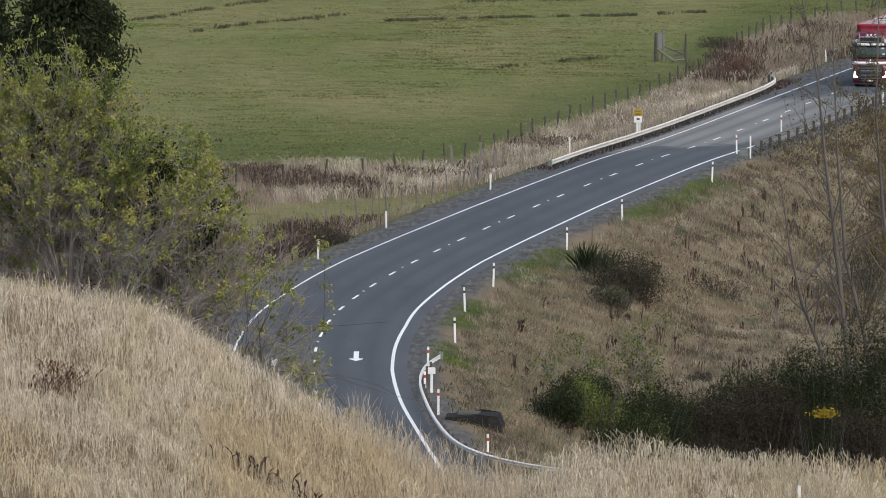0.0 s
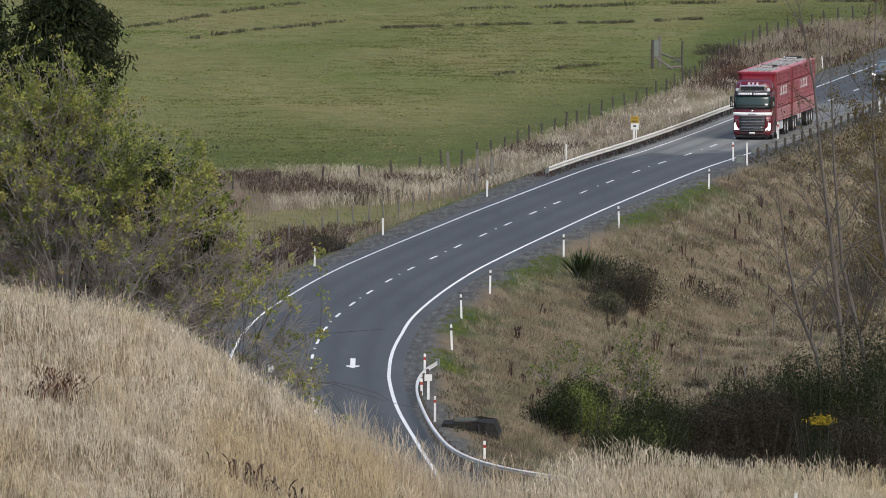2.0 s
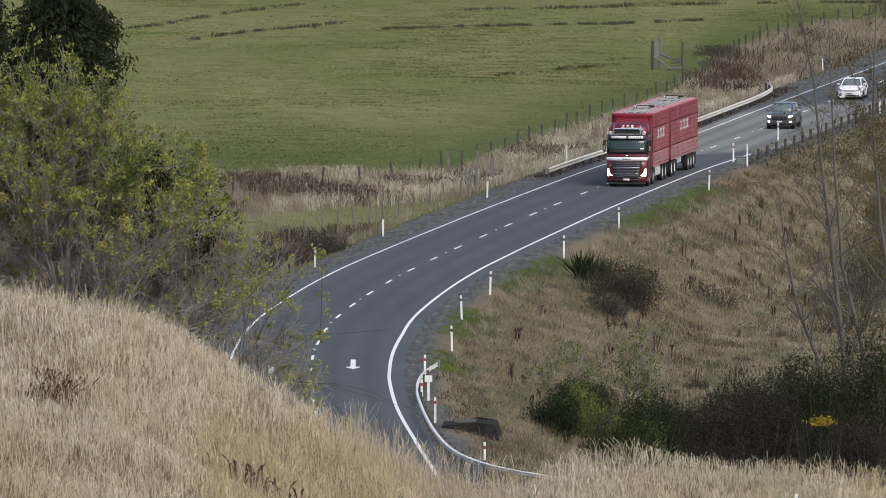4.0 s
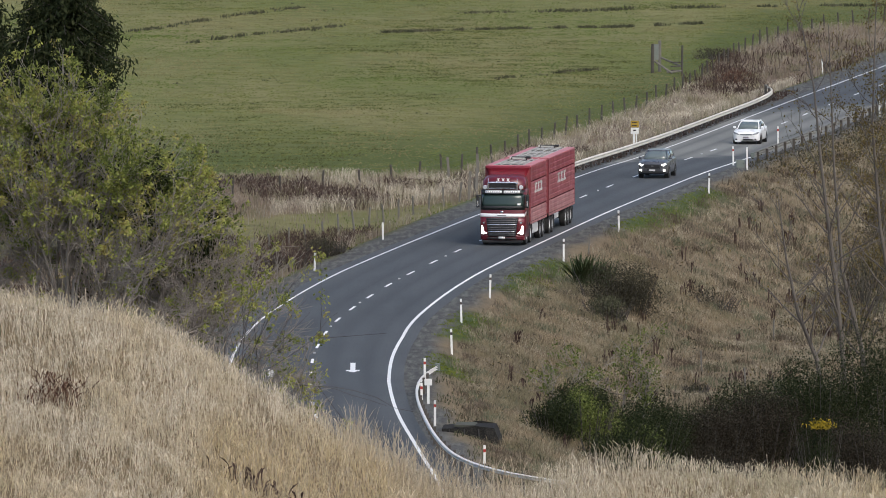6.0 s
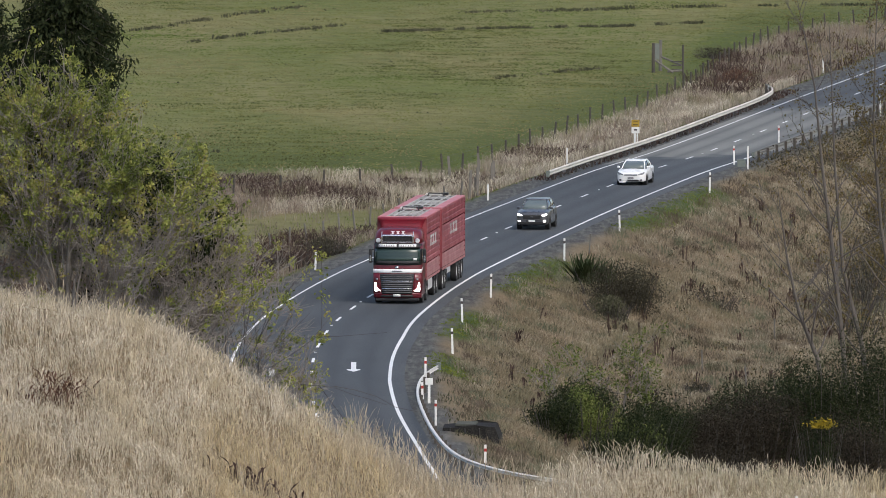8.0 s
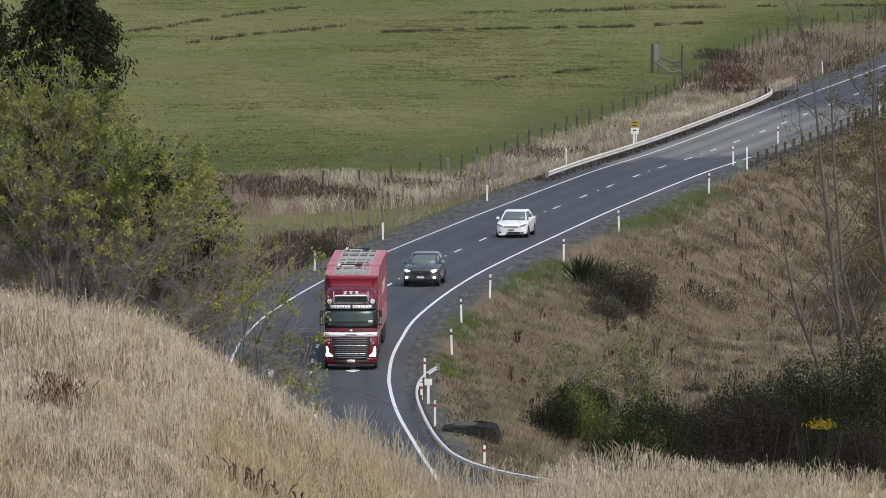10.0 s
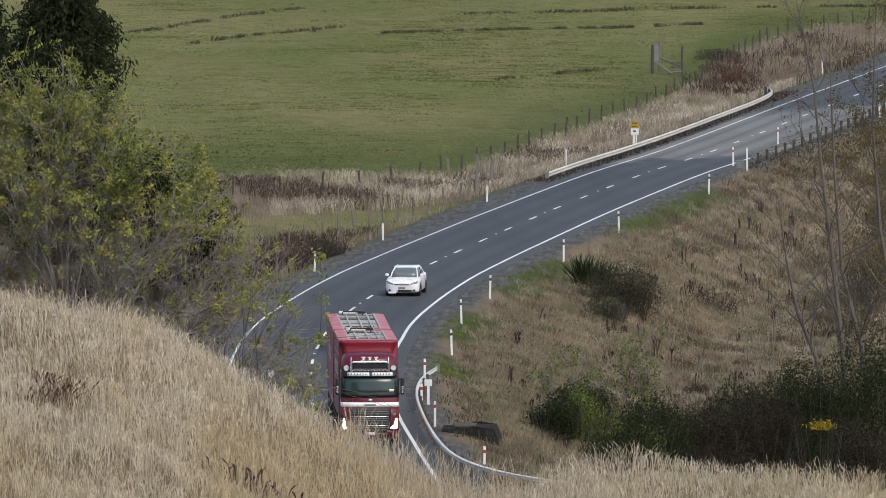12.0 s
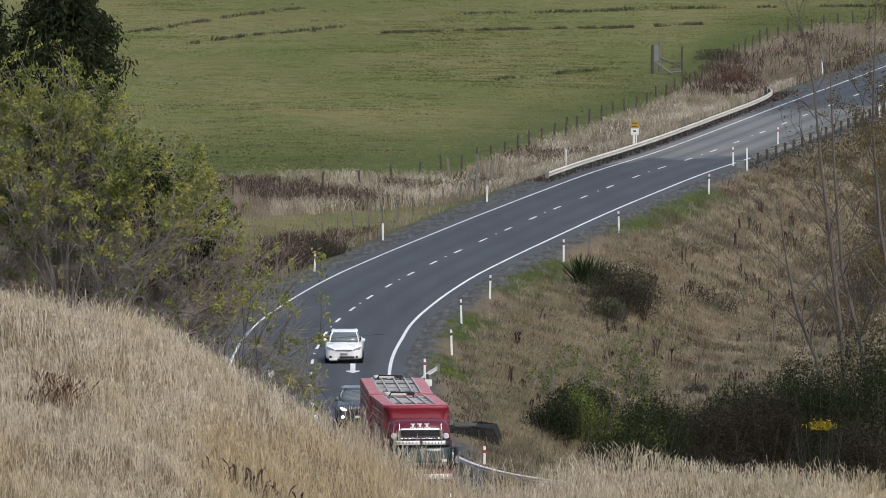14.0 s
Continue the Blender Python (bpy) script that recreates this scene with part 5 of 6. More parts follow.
# willow leaf darkened in colour to carry the shade inside the crowns
M_INNERSHADE = blades("shaded_willow_leaf", [(0.0, (0.014, 0.020, 0.008)), (0.6, (0.030, 0.040, 0.013)), (1.0, (0.060, 0.070, 0.022))])
M_GORSE = blades("gorse_flower", [(0.0, (0.42, 0.30, 0.02)), (1.0, (0.24, 0.20, 0.03))])
M_AUTUMN = blades("autumn_leaf", [(0.0, (0.11, 0.085, 0.028)), (0.5, (0.17, 0.13, 0.04)), (1.0, (0.075, 0.058, 0.025))], through_light=0.35)
M_FLAX = blades("flax_leaf", [(0.0, (0.035, 0.050, 0.022)), (0.5, (0.060, 0.080, 0.035)), (1.0, (0.10, 0.12, 0.06))])


def stalks(name, x, y, tall, wide, lean, material, label, category, head=0.0, jitter=0.3, lift=None, upright=0.0):
    """Many blades of grass, each bent over at its own angle; head: width of a seed head near the tip."""
    n = len(x)
    z = height(x, y) if lift is None else lift
    h = tall * RNG.uniform(1 - jitter, 1 + jitter, n)
    az, ln = RNG.uniform(0, math.tau, n), RNG.uniform(0.15, 1.0, n) * lean * h
    ux, uy = np.cos(az) * ln, np.sin(az) * ln
    fa = RNG.uniform(0, math.pi, n)
    wx, wy = np.cos(fa), np.sin(fa)
    ww = wide * RNG.uniform(0.8, 1.8, n)
    if head:
        lv = [(0.0, 0.0, 1.0), (0.62, 0.32, 0.75), (0.84, 0.66, head), (1.0, 1.0, 0.05)]
    else:
        lv = [(0.0, 0.0, 1.0), (0.55, 0.30, 0.85), (1.0, 1.0, 0.06)]
    vs = []
    for f, b, w in lv:
        cx, cy, cz = x + ux * b, y + uy * b, z - 0.03 + h * f * (1 - 0.25 * lean * b)
        vs.append(np.stack([cx - wx * ww * w / 2, cy - wy * ww * w / 2, cz], 1))
        vs.append(np.stack([cx + wx * ww * w / 2, cy + wy * ww * w / 2, cz], 1))
    k = len(vs)
    v = np.stack(vs, 1).reshape(-1, 3)
    base = np.arange(n)[:, None] * k
    quads = [base + np.array([[i, i + 1, i + 3, i + 2]]) for i in range(0, k - 2, 2)]
    f = np.stack(quads, 1).reshape(-1, 4)
    ob = new(name, mesh_from(name, v, f, [material]))
    return tagged(ob, label, category, kind="stuff")


def scatter(n, x0, x1, y0, y1):
    return RNG.uniform(x0, x1, n), RNG.uniform(y0, y1, n)


def thin(x, y, keep):
    m = RNG.uniform(0, 1, len(x)) < keep
    return x[m], y[m]


def clumped(x, y, scale, seed, low=0.15):
    return np.clip(0.55 + 0.55 * waves(x, y, scale, seed), low, 1)


def around(x, y, each, spread):
    """Several stalks round each of many clump middles."""
    n = len(x) * each
    return np.repeat(x, each) + RNG.normal(0, spread, n), np.repeat(y, each) + RNG.normal(0, spread, n)


def leaf_cloud(pts, size, droop=0.2, slim=0.5, rng=RNG):
    """Small two-faced leaves at many places: arrays of places and quads."""
    n = len(pts)
    a = rng.normal(0, 1, (n, 3))
    a[:, 2] -= droop
    a /= np.linalg.norm(a, axis=1)[:, None]
    b = np.cross(a, rng.normal(0, 1, (n, 3)))
    b /= np.linalg.norm(b, axis=1)[:, None]
    L = size * rng.uniform(0.6, 1.4, n)[:, None]
    v = np.stack([pts, pts + a * L * 0.5 + b * L * slim / 2, pts + a * L, pts + a * L * 0.5 - b * L * slim / 2], 1).reshape(-1, 3)
    f = np.arange(n)[:, None] * 4 + np.array([[0, 1, 2, 3]])
    return v, f


def near_hill_grass():
    x, y = scatter(30000, -19, 19, 351, 377.5)
    x, y = thin(x, y, clumped(x, y, 5, 31, 0.45))
    x, y = around(x, y, 4, 0.10)
    dip = 1 - 0.5 * np.exp(-((x - 9.0) / 2.4) ** 2)
    stalks("tall_dry_grass", x, y, dip * (0.60 + 0.24 * np.clip(waves(x, y, 3, 33), -1, 1)), 0.012, 0.7, M_STRAW, "tall dry straw grass on a near hillside", "grass", head=1.3)
    x, y = scatter(14000, -19, 19, 351, 378)
    dip = 1 - 0.5 * np.exp(-((x - 9.0) / 2.4) ** 2)
    stalks("seed_head_grass", x, y, 0.88 * dip, 0.009, 0.45, M_FLUFF, "tall pale seed heads above dry grass", "grass", head=1.6)
    x, y = scatter(18000, 2.6, 19, 366, 378.5)
    x, y = thin(x, y, clumped(x, y, 3, 37, 0.25))
    dip = 1 - 0.5 * np.exp(-((x - 9.0) / 2.4) ** 2)
    stalks("seed_head_grass", x, y, dip * (0.74 + 0.25 * np.clip(waves(x, y, 4, 38), -1, 1)), 0.010, 0.7, M_PALE, "tall pale plumed grass on the near bank", "grass", head=1.5)
    x, y = scatter(1500, -3.2, 2.6, 371, 377.5)
    stalks("seed_head_grass", x, y, 1.35, 0.010, 0.35, M_FLUFF, "tall thin stalks standing above the near crest", "grass", head=1.6)
    x, y = scatter(9000, -19, 19, 351, 376)
    x, y = thin(x, y, np.clip(waves(x, y, 7, 41) - 0.1, 0, 1))
    stalks("green_undergrass", x, y, 0.42, 0.014, 0.6, M_RUSH, "dull green grass among dry stalks", "grass")


def dock_patch(name, spots, tall, label, n_each=22, spread=0.5, wide=0.05, material=None):
    xs, ys = np.array(spots, float).T
    x, y = around(xs, ys, n_each, spread)
    stalks(name, x, y, tall, wide, 0.7, material or M_DOCK, label, "weeds", head=1.9, jitter=0.5)


def bank_grass():
    x, y = scatter(140000, -1, 36, 462, 870)
    d, s = offset_of(x, y)
    ok = (d > np.where(y > 680, 6.2, 6.7 + 0.6 * waves(x, y, 6, 51))) & (x < 0.0405 * y + 1.5) & (d < 60)
    x, y = x[ok], y[ok]
    x, y = thin(x, y, clumped(x, y, 5, 52, 0.5))
    x, y = around(x, y, 5, 0.22)
    stalks("bank_grass", x, y, 0.44 + 0.30 * np.clip(waves(x, y, 3.2, 53), -1, 1), 0.018, 1.25, M_BANK, "tangled brown and straw grass on a roadside bank", "grass")
    x, y = scatter(60000, -1, 36, 462, 870)
    d, s = offset_of(x, y)
    ok = (d > 8) & (x < 0.0405 * y + 1.5) & (d < 60) & (y > 545)
    x, y = thin(x[ok], y[ok], np.clip(-0.1 + 1.3 * waves(x[ok], y[ok], 4, 54), 0.0, 1))
    x, y = thin(x, y, 0.7)
    x, y = around(x, y, 16, 0.16)
    stalks("pale_tussock", x, y, 0.42, 0.016, 1.3, M_TUSSOCK, "pale straw tussocks on the bank", "grass")
    x, y = scatter(26000, -1, 36, 462, 870)
    d, s = offset_of(x, y)
    ok = (d > 9) & (x < 0.0405 * y + 1.5) & (d < 60)
    x, y = thin(x[ok], y[ok], np.clip(1.2 * waves(x[ok], y[ok], 4, 57) - 0.35, 0, 1))
    x, y = around(x, y, 8, 0.3)
    stalks("green_rush", x, y, 0.6, 0.016, 0.75, M_RUSH, "dark grey-green rushes on the wet bank", "rushes")
    x, y = scatter(60000, -2, 30, 500, 800)
    d, s = offset_of(x, y)
    lim = 7.5 + 0.7 * waves(x, y, 5, 60)
    ok = (d > 5.5 + 0.3 * waves(x, y, 4, 61)) & (d < lim) & (green_pads(y) > 0.5) & (x < 0.0405 * y + 1.5)
    x, y = around(x[ok], y[ok], 5, 0.12)
    stalks("lush_verge", x, y, 0.09, 0.045, 0.8, M_LUSH, "short bright green grass along the road's edge", "grass")
    x, y = scatter(40000, -4, 20, 455, 625)
    d, s = offset_of(x, y)
    ok = (((d > 5.7) & (d < 8.6) & (y < 528)) | ((d > 7.3) & (d < 9.0) & (green_pads(y - 4) > 0.3))) & (x < 0.0405 * y + 1.5)
    ok &= waves(x, y, 5, 77) > -0.1
    stalks("dark_verge_grass", x[ok], y[ok], 0.22, 0.03, 0.8, M_RUSH, "short dull dark grass behind the bend's rail", "grass")
    # fine tan grass below the green pads
    x, y = scatter(42000, -1, 16, 484, 625)
    d, s = offset_of(x, y)
    ok = (d > 8.0 + 0.7 * waves(x, y, 6, 94)) & (d < 14.5 + 2.5 * waves(x, y, 16, 95)) & (x < 0.0405 * y + 1.5)
    x, y = thin(x[ok], y[ok], clumped(x[ok], y[ok], 4, 96, 0.4))
    x, y = around(x, y, 5, 0.2)
    stalks("tan_grass", x, y, 0.5 + 0.22 * np.clip(waves(x, y, 4, 97), -1, 1), 0.014, 1.1, M_TAN, "fine tan grass lying over on the bank", "grass")
    # low brown brambles, thickest towards the bridge
    x, y = scatter(9000, 1, 36, 500, 800)
    d, s = offset_of(x, y)
    w = waves(x, y, 4.5, 91) + np.where(y > 600, 0.25 + (x - 0.0335 * y) * 0.3, -0.3).clip(-0.45, 0.6)
    ok = (d > 8) & (x < 0.0405 * y + 1.5) & (w > 0.22)
    x, y = around(x[ok], y[ok], 9, 0.3)
    p = np.stack([x, y, height(x, y) + np.abs(RNG.normal(0, 0.34, len(x)))], 1)
    x, y = scatter(14000, 16, 36, 700, 800)          # scrub in front of the bridge rail
    d, s = offset_of(x, y)
    ok = (d > 5.15) & (d < 8.5) & (waves(x, y, 2.5, 92) > -0.45)
    x, y = around(x[ok], y[ok], 5, 0.2)
    p = np.vstack([p, np.stack([x, y, height(x, y) + np.abs(RNG.normal(0, 0.22, len(x)))], 1)])
    k = RNG.uniform(0, 1, len(p)) < 0.72
    for q, m, word in ((p[k], M_DUSK, "dull brown"), (p[~k], M_AUTUMN, "tawny")):
        v, f = leaf_cloud(q, 0.17, droop=-0.4, slim=0.3, rng=RNG)
        tagged(new("bramble_cover", mesh_from("bramble_cover", v, f, [m])), word + " low bramble growth over the grassy bank", "undergrowth", kind="stuff")
    # dark upright seed heads
    x, y = scatter(1500, 0, 36, 470, 860)
    d, s = offset_of(x, y)
    ok = (d > 9) & (x < 0.0405 * y + 1.5) & (waves(x, y, 9, 58) > 0.15)
    x, y = around(x[ok], y[ok], 6, 0.09)
    stalks("seeding_dock", x, y, 0.70, 0.045, 0.3, M_DOCK, "dark brown seeding dock stalks in the grass", "weeds", head=1.8)


def outer_verge_grass():
    x, y = scatter(150000, -28, 42, 545, 930)
    d, s = offset_of(x, y)
    a = -d
    ok = (a > 6.8 + 0.4 * waves(x, y, 5, 62)) & (y < field_edge(x) + 2.5 * waves(x, y, 9, 21)) & (np.abs(x) < 0.0405 * y + 1.5)
    strip = (np.abs(y - mown_line(x) - 5 + 1.5 * waves(x, y, 9, 21)) < 11) & (x < 2.5)
    ok &= ~(strip & (RNG.uniform(0, 1, len(x)) < 0.9))
    x, y = thin(x[ok], y[ok], clumped(x[ok], y[ok], 6, 63, 0.4))
    x, y = around(x, y, 4, 0.2)
    stalks("verge_grass", x, y, 0.58 + 0.25 * np.clip(waves(x, y, 6, 64), -1, 1), 0.020, 0.7, M_VERGE, "tall fawn grass between the road and the pasture", "grass", head=0.9)
    x, y = scatter(80000, -10, 42, 640, 930)
    d, s = offset_of(x, y)
    ok = (-d > 6.8) & (y < field_edge(x) - 2) & (y < 812 + 10 * waves(x, y, 12, 99)) & (y > mown_line(x) + 16) & (np.abs(x) < 0.0405 * y + 1.5)
    x, y = thin(x[ok], y[ok], np.clip(0.35 + 0.6 * waves(x[ok], y[ok], 11, 65), 0.05, 1))
    x, y = around(x, y, 5, 0.2)
    stalks("pale_verge_grass", x, y, 0.8, 0.015, 0.75, M_VERGEPALE, "tall pale plumed grass behind the guard rail", "grass", head=1.3)
    x, y = scatter(60000, 4, 32, 686, 800)           # dark stems and litter, also standing in for shade below the long rail
    d, s = offset_of(x, y)
    ok = (-d > 4.45) & (-d < 6.0) & (waves(x, y, 3, 93) > -0.5)
    stalks("rail_shade_litter", x[ok], y[ok], 0.22, 0.05, 0.8, M_DOCK, "dark dead stems and litter standing in for shade below a guard rail", "weeds", jitter=0.5)
    # brown dock thickets
    x, y = scatter(9000, -26, 12, 585, 730)
    d, s = offset_of(x, y)
    a = -d
    m = mown_line(x)
    band1 = (y > m + 17) & (y < field_edge(x) - 6) & (a > 8) & (waves(x, y, 10, 66) > 0.0)
    band2 = (y < m - 6) & (a > 7.4) & (x < -4) & (waves(x, y, 12, 67) > -0.2)
    ok = (band1 | band2) & (np.abs(x) < 0.0405 * y + 1.5)
    x, y = around(x[ok], y[ok], 9, 0.28)
    stalks("dock_thicket", x, y, 0.8, 0.02, 0.7, M_DOCK, "dark brown dead dock thicket beside the fence", "weeds", head=1.6)
    x, y = scatter(1100, 20, 34, 800, 900)            # brown seeding weeds towards the far bend
    d, s = offset_of(x, y)
    ok = (-d > 6.0) & (y < field_edge(x)) & (waves(x, y, 5, 98) > 0.2)
    x, y = around(x[ok], y[ok], 7, 0.25)
    stalks("brown_weeds", x, y, 0.75, 0.03, 0.6, M_DOCK, "dark brown seeding weeds among pale grass", "weeds", head=1.5, jitter=0.4)
    x, y = scatter(420, 16.5, 23, 800, 872)
    d, s = offset_of(x, y)
    ok = (-d > 6.5) & (y < field_edge(x) + 3) & (waves(x, y, 9, 68) > -0.1)
    x, y = around(x[ok], y[ok], 9, 0.3)
    stalks("dock_thicket", x, y, 1.05, 0.022, 0.7, M_DOCK, "dark brown dead dock thicket near the far rail", "weeds", head=1.6)
    x, y = scatter(22000, -20, 40, 560, 860)
    d, s = offset_of(x, y)
    ok = ((-d > 6.2) & (-d < 7.6 + 0.5 * waves(x, y, 8, 69)) | ((np.abs(y - mown_line(x) - 5) < 11) & (x < 2.5) & (-d > 7))) & (np.abs(x) < 0.0405 * y + 1)
    stalks("lush_verge", x[ok], y[ok], 0.14, 0.05, 0.6, M_LUSH, "short green grass at the outer road edge", "grass")


def pasture():
    x, y = scatter(120000, -42, 44, 600, 1010)
    d, s = offset_of(x, y)
    ok = (d < 0) & (y > field_edge(x) - 2) & (np.abs(x) < 0.0405 * y + 2)
    x, y = thin(x[ok], y[ok], clumped(x[ok], y[ok], 14, 71, 0.3))
    x, y = around(x, y, 4, 0.35)
    stalks("pasture_turf", x, y, 0.075, 0.11, 0.8, M_TURF, "short grazed green pasture grass", "grass", jitter=0.5)
    x, y = scatter(4500, -42, 44, 600, 1010)
    d, s = offset_of(x, y)
    ok = (d < 0) & (y > field_edge(x)) & (np.abs(x) < 0.0405 * y + 2) & (np.abs(waves(x, y * 0.5, 20, 72)) < 0.06)
    x, y = around(x[ok], y[ok], 3, 0.3)
    stalks("pasture_weeds", x, y, 0.12, 0.10, 0.5, M_RUSH, "scattered dark weeds in the pasture", "weeds", jitter=0.5)
    x, y = scatter(9000, -42, 44, 600, 1010)
    d, s = offset_of(x, y)
    ok = (d < 0) & (y > field_edge(x) + 3) & (np.abs(x) < 0.0405 * y + 2) & (waves(x, y * 0.35, 24, 73) > 0.25)
    x, y = x[ok], y[ok]
    x, y = np.repeat(x, 22) + RNG.normal(0, 0.75, len(x) * 22), np.repeat(y, 22) + RNG.normal(0, 0.22, len(x) * 22)
    stalks("pasture_hummock", x, y, 0.12, 0.06, 0.9, M_HUMMOCK, "low dull green tussocks across the pasture, darkened for their shade", "grass", jitter=0.5)
    # old furrow lines marked by rows of dark rush
    for (xa, ya), (xb, yb), n in (((-19.8, 890), (-7.9, 917), 420), ((-6.5, 905), (21.5, 926), 900), ((3.5, 827), (11.5, 842), 260), ((-26, 905), (-12, 950), 420), ((-22, 720), (-14, 728), 90), ((-20, 665), (-12, 700), 120), ((2, 940), (40, 965), 700)):
        t = RNG.uniform(0, 1, n)
        t = t[waves(t * 90, t * 13, 6, int(ya)) > 0.0]
        x = xa + (xb - xa) * t + RNG.normal(0, 0.2, len(t))
        y = ya + (yb - ya) * t + RNG.normal(0, 0.9, len(t))
        x, y = around(x, y, 3, 0.18)
        stalks("rush_row", x, y, 0.24, 0.07, 0.5, M_RUSH, "row of dark rushes along an old furrow", "rushes", jitter=0.5)


near_hill_grass()
bank_grass()
outer_verge_grass()
pasture()
dock_patch("dead_dock", [(-13.0, 363.6), (-12.7, 364.2), (-12.4, 364.0), (-12.2, 365.0), (-12.6, 365.4)], 0.6, "dark reddish dead dock in the near dry grass", 46, 0.34, 0.028, M_DOCKRED)
dock_patch("dead_dock", [(-6.8, 361.6), (-6.2, 361.9), (-5.5, 361.6), (-4.6, 361.4), (-4.0, 361.2), (-3.7, 361.6)], 0.72, "dark seeding dock heads in the near dry grass", 14, 0.25, 0.04)


def grow(rng, base, heading, length, radius, depth, spread, up, tips, segs, taper=0.55, kids=(3, 5), bend=0.25):
    """Branches by repeated forking; fills segs with (places, radii) and tips with places of the outer twigs."""
    n = 4
    p, d = np.array(base, float), np.array(heading, float)
    d /= np.linalg.norm(d)
    pts, rad = [p.copy()], [radius]
    for i in range(n):
        d = d + rng.normal(0, bend / 2, 3) + np.array([0, 0, up])
        d /= np.linalg.norm(d)
        p = p + d * length / n
        pts.append(p.copy())
        rad.append(radius * (1 - (1 - taper) * (i + 1) / n))
    segs.append((pts, rad))
    if depth <= 1:
        tips.extend(pts[1:])
    if depth == 0:
        return
    for _ in range(rng.randint(kids[0], kids[1] + 1)):
        t = rng.uniform(0.35, 1.0) * n
        i = min(int(t), n - 1)
        q = np.array(pts[i]) + (np.array(pts[i + 1]) - np.array(pts[i])) * (t - i)
        nd = d + rng.normal(0, spread, 3)
        grow(rng, q, nd, length * rng.uniform(0.5, 0.78), max(0.013, rad[i] * 0.55), depth - 1, spread, up, tips, segs, taper, kids, bend)


def limbs_mesh(name, segs, material, parent, label="", sides=5):
    vs, fs, o = [], [], 0
    for pts, rad in segs:
        m = len(pts)
        k = sides if rad[0] > 0.03 else 3
        for i, p in enumerate(pts):
            d = np.array(pts[min(i + 1, m - 1)]) - np.array(pts[max(i - 1, 0)])
            d /= np.linalg.norm(d) + 1e-9
            a = np.cross(d, [0.31, 0.95, 0.05])
            a /= np.linalg.norm(a) + 1e-9
            b = np.cross(d, a)
            for q in range(k):
                vs.append(np.array(p) + (a * math.cos(q * math.tau / k) + b * math.sin(q * math.tau / k)) * rad[i])
        for i in range(m - 1):
            for q in range(k):
                fs.append((o + i * k + q, o + i * k + (q + 1) % k, o + (i + 1) * k + (q + 1) % k, o + (i + 1) * k + q))
        o += m * k
    ob = new(name, mesh_from(name, vs, fs, [material], True))
    ob.parent = parent
    if label:
        ob["label"] = label
    return ob


def tree(name, label, at, stems, depth, leaf, leaf_n, leaf_size, spread=0.45, up=0.06, bark=None, seed=1, tip_spread=0.25, kids=(3, 5), category="tree", slim=0.5, bend=0.25, leaf_keep=None, inner=0):
    rng = np.random.RandomState(seed)
    x, y = at
    z = ground_z(x, y)
    t = thing(name, (x, y, z), label, category)
    tips, segs = [], []
    for off, heading, length, radius in stems:
        grow(rng, (off[0], off[1], -0.25), heading, length, radius, depth, spread, up, tips, segs, kids=kids, bend=bend)
    limbs_mesh("trunk", segs, bark or M_BARK, t)
    tips = np.array(tips)
    if leaf_keep:
        tips = tips[leaf_keep(tips)]
    knots = tips[rng.randint(0, len(tips), leaf_n // 8)] + rng.normal(0, tip_spread * 0.5, (leaf_n // 8, 3))
    p = np.repeat(knots, 18, 0) + rng.normal(0, tip_spread * 0.45, (leaf_n // 8 * 18, 3))
    v, f = leaf_cloud(p, leaf_size, slim=slim, rng=rng)
    ob = new("crown", mesh_from("crown", v, f, [leaf]))
    ob.parent = t
    # clumps of darkened leaves put shade into the middle of the crown
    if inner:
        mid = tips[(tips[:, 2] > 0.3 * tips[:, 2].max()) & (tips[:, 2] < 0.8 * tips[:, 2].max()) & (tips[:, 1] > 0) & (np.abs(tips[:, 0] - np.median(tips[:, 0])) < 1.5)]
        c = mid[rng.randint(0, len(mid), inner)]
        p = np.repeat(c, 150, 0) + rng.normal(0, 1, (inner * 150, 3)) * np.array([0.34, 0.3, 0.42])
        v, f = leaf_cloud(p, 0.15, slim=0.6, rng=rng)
        ob = new("crown_shade_leaves", mesh_from("crown_shade_leaves", v, f, [M_INNERSHADE]))
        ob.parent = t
        ob["label"] = "leaves deep in the crown, coloured dark for its shade"
    return t


# sparse autumn willows behind the near hill
_W = "sparse willow tree with yellow-green autumn leaves and grey twigs"


def upper(frac, rng_seed):
    """Keep most leaves for the upper and outer twigs."""
    r = np.random.RandomState(rng_seed)

    def keep(p):
        top = p[:, 2].max()
        return r.uniform(0, 1, len(p)) < np.clip((p[:, 2] / top - frac) * 2.6, 0.05, 1)
    return keep


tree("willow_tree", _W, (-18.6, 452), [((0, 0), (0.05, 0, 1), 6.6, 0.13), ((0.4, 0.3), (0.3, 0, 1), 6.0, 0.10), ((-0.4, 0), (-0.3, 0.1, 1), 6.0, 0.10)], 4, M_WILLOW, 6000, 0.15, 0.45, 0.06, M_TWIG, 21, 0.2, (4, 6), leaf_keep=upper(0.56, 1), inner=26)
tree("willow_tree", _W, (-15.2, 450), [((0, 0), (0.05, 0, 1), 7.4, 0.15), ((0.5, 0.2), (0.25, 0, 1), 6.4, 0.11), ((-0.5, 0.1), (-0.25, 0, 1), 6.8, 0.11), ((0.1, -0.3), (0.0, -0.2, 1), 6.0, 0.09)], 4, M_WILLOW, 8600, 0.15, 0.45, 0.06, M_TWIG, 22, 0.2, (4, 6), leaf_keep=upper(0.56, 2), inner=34)
